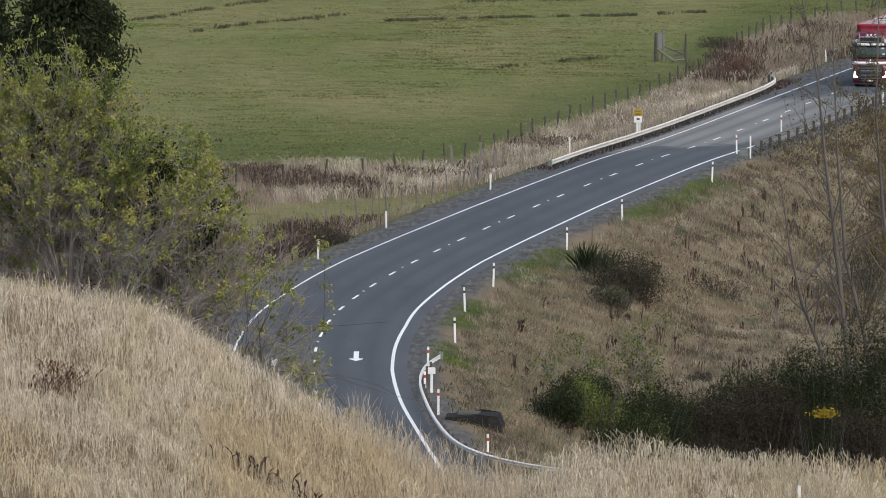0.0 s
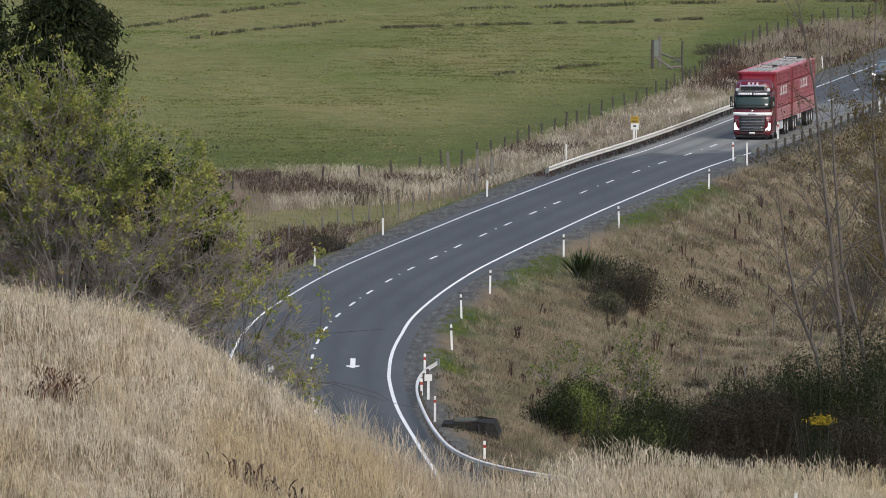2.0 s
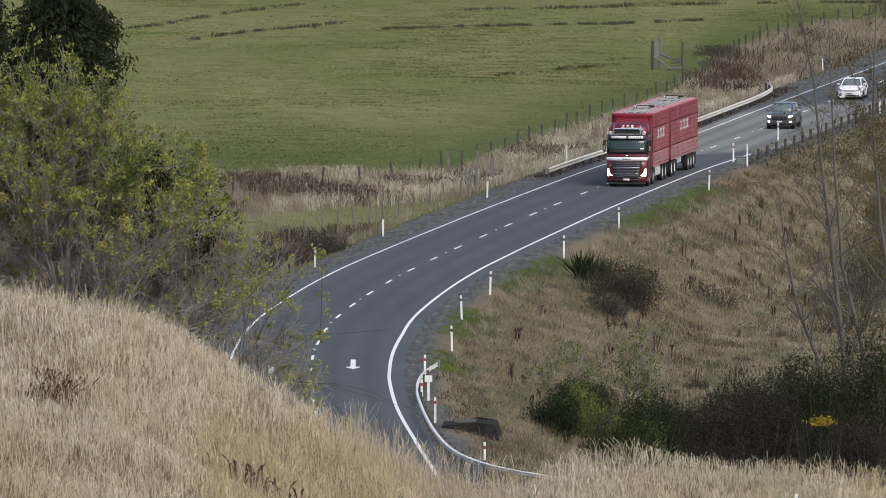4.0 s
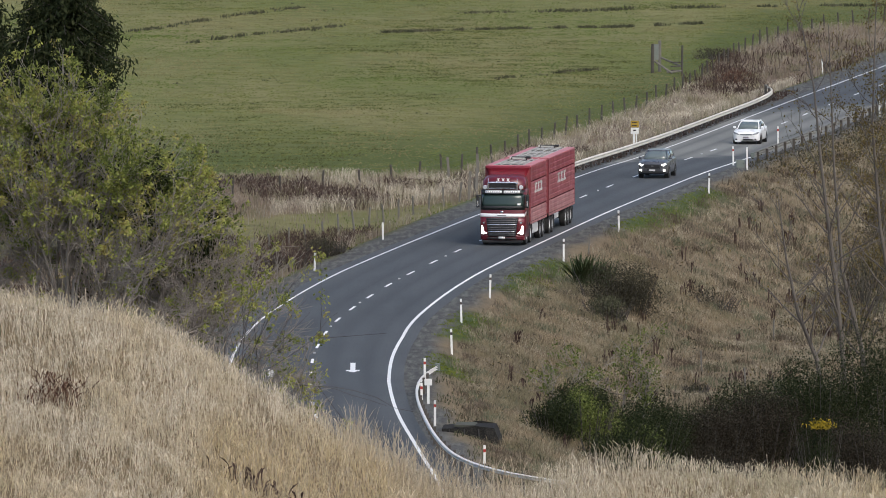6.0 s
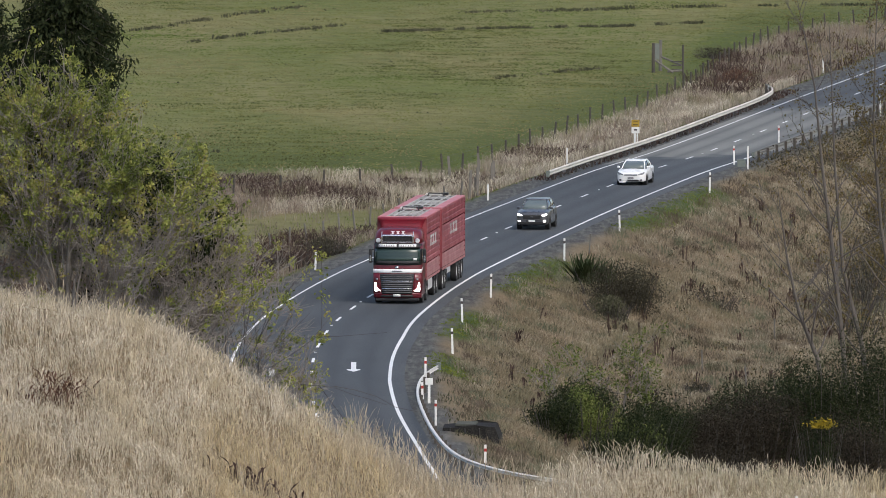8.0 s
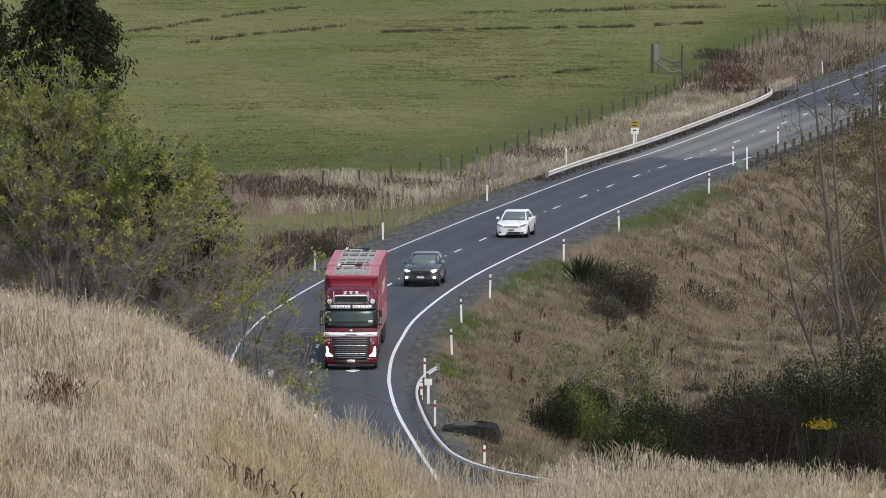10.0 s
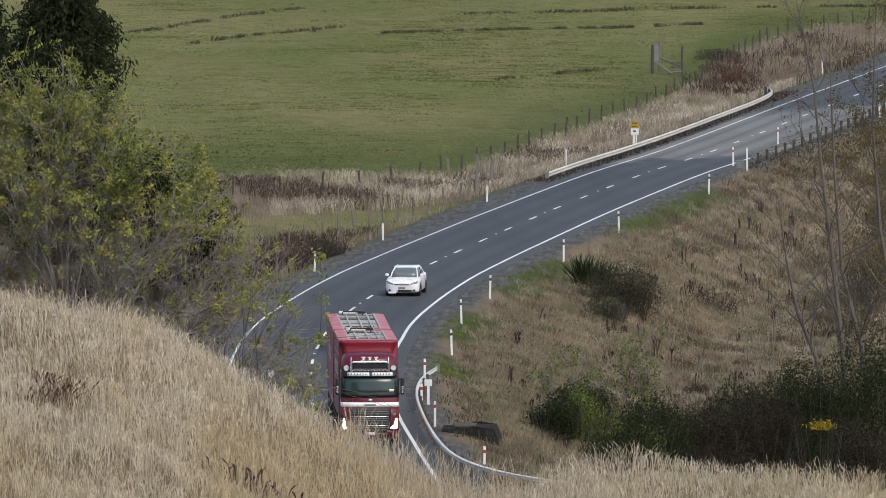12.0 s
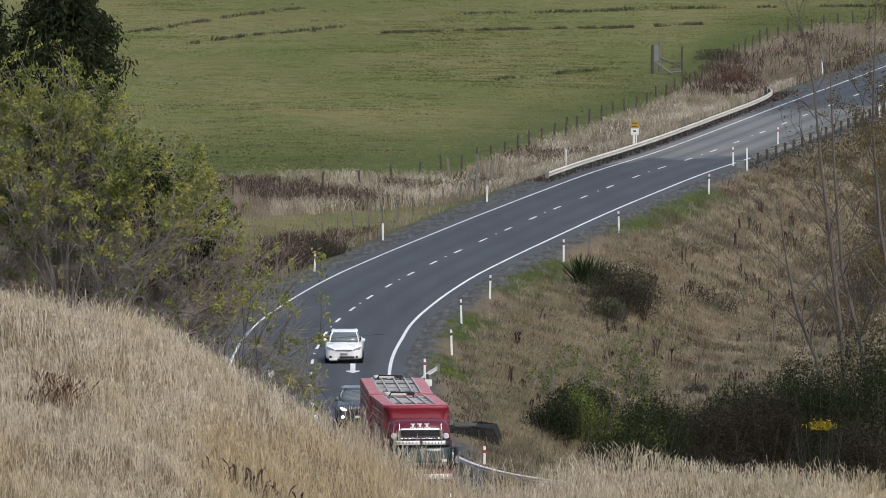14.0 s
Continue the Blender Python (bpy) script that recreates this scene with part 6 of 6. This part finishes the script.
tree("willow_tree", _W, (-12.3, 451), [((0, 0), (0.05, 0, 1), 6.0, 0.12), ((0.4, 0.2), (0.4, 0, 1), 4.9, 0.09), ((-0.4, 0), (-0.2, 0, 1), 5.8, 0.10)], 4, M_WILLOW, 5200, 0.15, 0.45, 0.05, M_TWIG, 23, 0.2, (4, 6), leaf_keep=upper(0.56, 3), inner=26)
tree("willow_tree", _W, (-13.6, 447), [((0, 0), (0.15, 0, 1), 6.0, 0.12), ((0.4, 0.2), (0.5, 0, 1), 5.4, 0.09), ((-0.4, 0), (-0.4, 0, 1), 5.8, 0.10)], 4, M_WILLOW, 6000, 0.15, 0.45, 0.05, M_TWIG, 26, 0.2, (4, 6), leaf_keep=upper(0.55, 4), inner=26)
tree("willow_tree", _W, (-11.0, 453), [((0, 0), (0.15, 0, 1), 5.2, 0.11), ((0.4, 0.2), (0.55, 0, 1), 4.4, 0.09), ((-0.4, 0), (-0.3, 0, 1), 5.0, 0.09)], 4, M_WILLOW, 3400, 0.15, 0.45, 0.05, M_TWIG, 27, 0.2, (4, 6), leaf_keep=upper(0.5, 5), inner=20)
tree("willow_shrub", "low willow shrub with arching grey twigs and few leaves", (-9.9, 455), [((0, 0), (0.4, 0, 1), 3.6, 0.07), ((0.3, 0), (1.0, 0, 0.7), 3.4, 0.06), ((-0.3, 0), (0.0, 0, 1), 4.2, 0.07)], 4, M_WILLOW, 1300, 0.12, 0.45, 0.03, M_TWIG, 24, 0.2, (4, 5), category="shrub")
tree("willow_shrub", "thin arching willow shoots with scattered leaves", (-8.6, 464), [((0, 0), (0.35, 0, 1.0), 2.6, 0.04)], 3, M_WILLOW, 110, 0.12, 0.45, 0.02, M_TWIG, 25, 0.2, category="shrub")


_A = "tall thin willow shoots arching over the road with leafy tips"
tree("willow_shrub", _A, (-9.0, 440), [((0, 0), (0.10, 0, 1), 7.0, 0.05), ((0.3, 0.2), (0.22, 0, 1), 6.4, 0.045)], 2, M_WILLOW, 420, 0.15, 0.5, 0.02, M_BARK, 28, 0.25, (2, 4), category="shrub", leaf_keep=upper(0.62, 6))
tree("willow_shrub", _A, (-7.8, 438), [((0, 0), (0.06, 0, 1), 5.6, 0.045)], 2, M_WILLOW, 110, 0.14, 0.5, 0.02, M_BARK, 29, 0.2, (2, 3), category="shrub", leaf_keep=upper(0.62, 7))


def conifer(at, tall, radius, seed):
    """A dense dark shelter tree: whorls of drooping boughs with hanging sprays."""
    rng = np.random.RandomState(seed)
    x, y = at
    t = thing("conifer_tree", (x, y, ground_z(x, y)), "tall dense dark green conifer at the pasture's edge", "tree")
    segs = [([(0, 0, -0.3), (0.1, 0, tall * 0.5), (0, 0, tall)], [0.45, 0.3, 0.05])]
    pts = []
    for k in range(210):
        h = rng.uniform(0.50, 0.99)
        r = radius * (1 - h ** 2.2) * rng.uniform(0.7, 1.12) * (0.7 + 0.3 * min(1, h / 0.3))
        a = rng.uniform(0, math.tau)
        z0 = tall * h
        tip = np.array([r * math.cos(a), r * math.sin(a), z0 - 0.14 * r + rng.normal(0, 0.3)])
        mid = tip * 0.55 + np.array([0, 0, z0 * 0.45 + 0.25])
        segs.append(([np.array([0, 0, z0]), mid, tip], [0.07, 0.045, 0.012]))
        for u in np.linspace(0.35, 1.0, 9):
            c = (np.array([0, 0, z0]) * (1 - u) + tip * u) + np.array([0, 0, 0.25 * math.sin(u * math.pi)])
            pts.append(c + rng.normal(0, 0.28 + 0.1 * (1 - u), (16, 3)) - np.array([0, 0, 0.15]))
    limbs_mesh("trunk", segs, M_BARK, t)
    v, f = leaf_cloud(np.vstack(pts), 0.34, droop=1.1, slim=0.32, rng=rng)
    ob = new("crown", mesh_from("crown", v, f, [M_CONIFER]))
    ob.parent = t


conifer((-20.9, 622), 18.5, 5.3, 3)
conifer((-26.5, 628), 17.0, 4.5, 4)


def bare_tree(at, trunk, radii, seed, twigs, leaves, label):
    """A slender tree on a given trunk line, with rising twigs and a few last leaves."""
    rng = np.random.RandomState(seed)
    x, y = at
    z = ground_z(x, y)
    t = thing("bare_poplar_tree", (x, y, z), label, "tree")
    tr = np.array(trunk, float)
    segs, tips = [(list(tr), radii)], []
    s = np.linspace(0, 1, len(tr))
    for k in range(twigs):
        u = rng.uniform(0.2, 0.98)
        p = np.array([np.interp(u, s, tr[:, j]) for j in range(3)])
        a = rng.uniform(0, math.tau)
        hd = np.array([math.cos(a) * 0.8, math.sin(a) * 0.5, rng.uniform(0.4, 1.1)])
        grow(rng, p, hd, rng.uniform(1.2, 3.0) * (1.25 - u * 0.6), max(0.02, np.interp(u, s, radii) * 0.45), 2, 0.4, 0.06, tips, segs, kids=(1, 3), bend=0.2)
    limbs_mesh("trunk", segs, M_POPLAR, t)
    tips = np.array(tips)
    leaves = int(leaves * 1.6)
    p = tips[rng.randint(0, len(tips), leaves)] + rng.normal(0, 0.18, (leaves, 3))
    v, f = leaf_cloud(p, 0.10, slim=0.7, rng=rng)
    ob = new("crown", mesh_from("crown", v, f, [M_AUTUMN]))
    ob.parent = t
    ob["label"] = "sparse yellow-brown last leaves"


_P = "slender nearly bare poplar with a few yellow-brown leaves"
bare_tree((19.6, 545), [(0, 0, -0.3), (-0.35, 0, 4), (-0.8, 0, 8), (-1.3, 0.2, 12), (-1.7, 0, 16), (-2.6, 0, 20.5)], [0.14, 0.12, 0.10, 0.07, 0.05, 0.015], 5, 26, 420, _P)
bare_tree((18.6, 543), [(0, 0, -0.3), (-0.6, 0, 3), (-1.5, 0, 5.2), (-2.1, 0, 8), (-2.5, 0.2, 11)], [0.12, 0.11, 0.09, 0.05, 0.015], 6, 14, 160, _P)
bare_tree((20.9, 548), [(0, 0, -0.3), (-0.6, 0, 3.5), (-1.5, 0, 7), (-1.9, 0, 12), (-2.2, 0, 19)], [0.13, 0.12, 0.09, 0.06, 0.015], 7, 22, 420, _P)
bare_tree((22.6, 552), [(0, 0, -0.3), (-0.5, 0, 5), (-1.2, 0, 9), (-1.6, 0, 14), (-1.4, 0, 21)], [0.14, 0.12, 0.09, 0.06, 0.015], 8, 40, 3600, _P)
bare_tree((24.6, 560), [(0, 0, -0.3), (-0.3, 0, 5), (-0.7, 0, 9), (-0.9, 0, 14), (-1.2, 0, 22)], [0.14, 0.12, 0.09, 0.06, 0.015], 9, 40, 4200, _P)


def shrub(name, at, rx, ry, rz, n, leaf, size, label, seed, stems=7, bark=None, lobes=9, droop=-0.3, slim=0.3, dz=0.0):
    """A rounded, uneven bush: a fan of stems and leaf clumps of several lobes with gaps between."""
    rng = np.random.RandomState(seed)
    x, y = at
    t = thing(name, (x, y, ground_z(x, y) + dz), label, "shrub")
    segs, pts = [], []
    for k in range(lobes):
        a, e = rng.uniform(0, math.tau), rng.uniform(-0.45, 1.0)
        c = np.array([rx * 0.62 * math.cos(a) * rng.uniform(0.3, 1), ry * 0.62 * math.sin(a) * rng.uniform(0.3, 1), rz * (0.30 + 0.45 * e)])
        m = int(n / lobes)
        q = rng.normal(0, 1, (m, 3))
        q /= np.linalg.norm(q, axis=1)[:, None]
        q *= rng.uniform(0.25, 1.08, (m, 1)) ** 0.6
        rr = rng.uniform(0.38, 0.58)
        q = q * np.array([rx * rr, ry * rr, rz * rr * 0.85]) + c
        pts.append(q[q[:, 2] > 0.02])
        segs.append(([np.array([c[0] * 0.15, c[1] * 0.15, -0.2]), c * 0.55, c + np.array([0, 0, rz * 0.2])], [0.06, 0.04, 0.012]))
    for k in range(stems * 5):
        a = rng.uniform(0, math.tau)
        tip = np.array([rx * 0.9 * math.cos(a), ry * 0.9 * math.sin(a), rz * rng.uniform(0.6, 1.05)]) * rng.uniform(0.5, 1)
        segs.append(([tip * np.array([0.6, 0.6, 0]) - np.array([0, 0, 0.2]), tip * np.array([0.8, 0.8, 0.6]), tip], [0.03, 0.02, 0.006]))
    limbs_mesh("stem_fan", segs, bark or M_BARK, t)
    v, f = leaf_cloud(np.vstack(pts), size, droop=droop, slim=slim, rng=rng)
    ob = new("foliage", mesh_from("foliage", v, f, [leaf]))
    ob.parent = t
    return t


# broom and gorse in the hollow
_B = "dense dark green broom bush in a grassy hollow"
shrub("broom_bush", (6.4, 511), 2.3, 2.4, 2.4, 15300, M_BROOM, 0.13, _B, 31)
shrub("broom_bush", (9.3, 512), 2.9, 2.6, 2.9, 18900, M_BROOM, 0.13, _B, 32)
shrub("broom_bush", (12.2, 514), 3.0, 2.6, 3.0, 18900, M_BROOMBROWN, 0.13, "dense brown-tinged broom bush in a grassy hollow", 33)
shrub("broom_bush", (14.9, 516), 2.6, 2.6, 3.6, 18900, M_BROOMBROWN, 0.13, "dense brown-tinged broom bush in a grassy hollow", 34)
shrub("broom_bush", (17.4, 518), 2.8, 2.6, 5.0, 24300, M_BROOM, 0.13, _B, 35)
shrub("broom_bush", (20.2, 519), 3.0, 2.6, 5.7, 26100, M_BROOM, 0.13, _B, 36)
shrub("broom_bush", (7.6, 499), 2.4, 2.0, 2.6, 13500, M_BROOM, 0.13, "low dark green broom bush in a grassy hollow", 44)
shrub("broom_bush", (12.6, 500), 2.8, 2.0, 2.6, 13500, M_BROOMBROWN, 0.13, "low brown-tinged broom bush in a grassy hollow", 37)
shrub("broom_bush", (19.0, 503), 3.2, 2.0, 3.0, 17100, M_BROOMBROWN, 0.13, "low brown-tinged broom bush in a grassy hollow", 39)
shrub("broom_bush", (10.8, 519), 2.6, 2.4, 3.5, 14400, M_BROOM, 0.13, _B, 45)
shrub("broom_bush", (13.7, 520), 2.6, 2.4, 3.6, 14400, M_BROOM, 0.13, _B, 46)
shrub("broom_bush", (4.9, 505), 1.6, 1.8, 1.9, 9000, M_BROOM, 0.13, "low dark green broom bush in a grassy hollow", 47)
shrub("broom_bush", (16.2, 523), 2.6, 2.4, 4.5, 14400, M_BROOM, 0.13, _B, 48)
shrub("broom_bush", (8.3, 500), 1.6, 1.2, 2.3, 5000, M_OLIVE, 0.14, "olive-green leafy bush among dark broom", 49)
shrub("broom_bush", (6.5, 509), 1.8, 1.4, 2.9, 8000, M_OLIVE, 0.13, "olive-green leafy bush among dark broom", 50)
_g = shrub("gorse_bush", (16.6, 497), 1.3, 0.9, 3.9, 5200, M_BROOM, 0.13, "gorse bush with a yellow-flowered top among dark broom", 38)
_r = np.random.RandomState(5)
_q = np.stack([_r.normal(0.05, 0.27, 420), _r.normal(-0.45, 0.2, 420), 3.4 + np.abs(_r.normal(0, 0.16, 420))], 1)
_v, _f = leaf_cloud(_q, 0.10, slim=0.7, rng=_r)
_o = new("flower_top", mesh_from("flower_top", _v, _f, [M_GORSE]))
_o.parent = _g
tagged(_o, "small yellow gorse flowers", kind="stuff")
shrub("roadside_bush", (9.2, 596), 2.9, 3.2, 2.8, 19000, M_DUSK, 0.12, "dark twiggy bush on the roadside bank", 40, dz=-0.55, lobes=22, stems=14)
shrub("roadside_bush", (8.6, 588), 1.6, 2.0, 1.3, 2200, M_RUSH, 0.17, "low grey-green bush on the roadside bank", 41, dz=-0.1, stems=24)
shrub("roadside_bush", (14.8, 615), 2.2, 2.0, 1.5, 1500, M_DUSK, 0.13, "hazy brown twiggy bush on the roadside bank", 42, dz=-0.25, stems=8)
shrub("roadside_bush", (12.6, 560), 0.9, 1.2, 0.8, 900, M_DUSK, 0.13, "low dark brown bush on the roadside bank", 43, dz=-0.1, stems=14)
tree("leafy_sapling", "thin leafy sapling with olive-green leaves above the broom", (8.5, 516), [((0, 0), (0.05, 0, 1), 3.2, 0.06), ((0.2, 0), (0.3, 0, 1), 2.4, 0.05)], 3, M_OLIVE, 900, 0.13, 0.45, 0.05, M_TWIG, 51, 0.22)
tree("leafy_sapling", "small leafy sapling with olive-green leaves above the broom", (5.6, 513), [((0, 0), (0.0, 0, 1), 2.4, 0.05), ((0.2, 0), (-0.4, 0, 1), 2.0, 0.04)], 3, M_OLIVE, 360, 0.13, 0.45, 0.05, M_TWIG, 52, 0.25)


_T = "sparse brown leafless thicket on the roadside bank"
shrub("brown_thicket", (21.6, 604), 2.2, 2.4, 2.0, 900, M_AUTUMN, 0.14, _T, 71)
shrub("brown_thicket", (24.4, 640), 2.2, 2.6, 2.2, 900, M_AUTUMN, 0.14, _T, 72)
shrub("brown_thicket", (26.3, 668), 2.4, 2.6, 2.4, 1000, M_DUSK, 0.14, _T, 73)
shrub("brown_thicket", (28.6, 712), 2.2, 2.6, 2.4, 1000, M_DUSK, 0.14, _T, 74)
shrub("brown_thicket", (27.6, 690), 2.4, 2.6, 2.4, 1000, M_DUSK, 0.14, _T, 77)
shrub("brown_thicket", (30.8, 738), 2.4, 2.6, 2.6, 1000, M_DUSK, 0.14, _T, 78)
shrub("brown_thicket", (22.6, 615), 2.6, 2.6, 2.4, 1100, M_DUSK, 0.14, _T, 79)
shrub("brown_thicket", (25.2, 652), 2.6, 2.6, 2.8, 1500, M_AUTUMN, 0.14, _T, 80)
shrub("brown_thicket", (29.4, 724), 2.6, 2.6, 2.8, 1500, M_AUTUMN, 0.14, _T, 81)
shrub("brown_thicket", (27.0, 680), 2.2, 2.6, 2.6, 1500, M_DUSK, 0.14, _T, 82)
shrub("brown_thicket", (23.4, 628), 2.2, 2.6, 2.4, 1500, M_DUSK, 0.14, _T, 83)
shrub("brown_thicket", (-8.4, 611), 1.9, 2.2, 1.5, 5200, M_DOCK, 0.12, "dense dark purple-brown thicket by the old fence", 84, stems=40, dz=-0.2, lobes=14)
shrub("brown_thicket", (-6.4, 618), 1.5, 2.0, 1.3, 3600, M_DUSK, 0.12, "hazy brown twiggy thicket by the old fence", 85, stems=40, dz=-0.2, lobes=12)
shrub("brown_thicket", (-10.2, 606), 1.6, 2.0, 1.3, 3600, M_DOCK, 0.12, "dense dark purple-brown thicket by the old fence", 86, stems=30, dz=-0.2, lobes=12)
shrub("brown_thicket", (20.8, 821), 1.7, 2.4, 1.2, 3200, M_DOCKRED, 0.13, "low brown thicket by the pasture fence", 75)
shrub("brown_thicket", (20.5, 862), 2.0, 2.2, 0.8, 1700, M_DUSK, 0.13, "low brown thicket by the pasture fence", 76)


def flax(at, n, tall, seed):
    """A clump of stiff sword leaves."""
    rng = np.random.RandomState(seed)
    x, y = at
    t = thing("flax_plant", (x, y, ground_z(x, y)), "flax plant with a fan of stiff dark green sword leaves", "shrub")
    for k in range(n):
        a = rng.uniform(0, math.tau)
        sp = rng.uniform(0.15, 0.9)
        L = tall * rng.uniform(0.75, 1.1)
        bm = bmesh.new()
        rings = []
        for u, w in ((0.0, 0.04), (0.35, 0.058), (0.7, 0.045), (1.0, 0.008)):
            r = L * sp * u ** 1.35
            z = L * (u - 0.32 * sp * u * u)
            rings.append([(r, -w, z), (r - 0.02, 0, z - 0.015), (r, w, z), (r + 0.004, 0, z + 0.006)])
        loft(bm, rings)
        ob = part("sword_leaf", bm, M_FLAX, t)
        ob.matrix_basis = pose(rng.normal(0, 0.25), rng.normal(0, 0.25), -0.05, 0, 0, math.degrees(a))


flax((7.5, 602), 130, 1.9, 61)
flax((8.6, 603), 60, 1.7, 62)


# ======== what moves ========
# seconds and metres along the road of each front bumper
TRUCK_RUN = [(0, 414.2), (0.5, 430.4), (1, 446.3), (1.5, 461.6), (2, 475.8), (2.5, 488.8), (3, 501.5), (4.25, 535.5), (5.5, 570.0), (6.5, 595.9), (7.5, 620.0), (8.2, 637.0), (9.35, 664.0),
             (10.5, 690.4), (11, 703.0), (11.5, 715.0), (12, 727.0), (13, 750.3), (14, 774.8), (15, 800)]
SUV_RUN = [(0, 349), (2.5, 417.5), (3, 432.5), (4.15, 465.3), (5.3, 497.2), (6, 516.0), (7, 542.6), (8.2, 574.5), (9.35, 602.5), (10.5, 630.5), (11.5, 654.0), (14, 717.0), (15, 742)]
SEDAN_RUN = [(0, 320.0), (2.5, 384.0), (5.3, 455.5), (6, 475.9), (6.5, 488.6), (7.5, 512.0), (8.2, 529.3), (9.35, 559.5), (10.5, 589.0), (11.5, 613.5), (12.5, 637.3), (14, 673.8), (15, 698)]
LANE = ([350, 470, 505, 570, 620, 690, 722, 738, 752, 776], [1.45, 1.45, 1.5, 1.75, 2.0, 1.85, 1.83, 1.75, 1.8, 1.6])


def run_at(table, t):
    """Metres along the road at t seconds, smooth between the rows."""
    ts, ss = np.array(table, float).T
    v = np.gradient(ss, ts)
    i = int(np.clip(np.searchsorted(ts, t) - 1, 0, len(ts) - 2))
    h = ts[i + 1] - ts[i]
    u = (t - ts[i]) / h
    return ((2 * u ** 3 - 3 * u ** 2 + 1) * ss[i] + (u ** 3 - 2 * u ** 2 + u) * h * v[i] + (-2 * u ** 3 + 3 * u ** 2) * ss[i + 1] + (u ** 3 - u ** 2) * h * v[i + 1])


def lane_place(s, shift=0.0):
    c, d, n = along(s)
    return c + n * (np.interp(s, *LANE) + shift)


def on_road(s_front, nose, base, back=0.0, shift=0.0):
    """The pose of a vehicle whose axles, nose and nose + base metres behind the origin, follow the lane."""
    a, b = lane_place(s_front - back - nose, shift), lane_place(s_front - back - nose - base, shift)
    h = (a - b) / np.hypot(*(a - b))
    o = a + h * nose
    za, zb = float(rise(a[1])), float(rise(b[1]))
    climb = (za - zb) / base
    return pose(o[0], o[1], za + climb * nose + 0.002, 0, -math.degrees(math.atan(climb)), math.degrees(math.atan2(h[1], h[0])))


def motions():
    times = [k * 0.25 for k in range(57)]
    walk(TRUCK, [(t, on_road(run_at(TRUCK_RUN, t), 2.2, 5.7)) for t in times])
    walk(TRAILER, [(t, on_road(run_at(TRUCK_RUN, t), 1.35, 7.8, back=10.7)) for t in times])
    walk(SUV, [(t, on_road(run_at(SUV_RUN, t), 0.92, 2.7, shift=-0.15)) for t in times])
    walk(SEDAN, [(t, on_road(run_at(SEDAN_RUN, t), 0.86, 2.6, shift=-0.38)) for t in times])
    # wheels roll forwards
    for w, (x, y, r) in WHEELS:
        walk(w, [(k * 0.25, pose(x, y, r, 0, (k * 72.0 + 180) % 360 - 180, 0)) for k in range(57)])


motions()
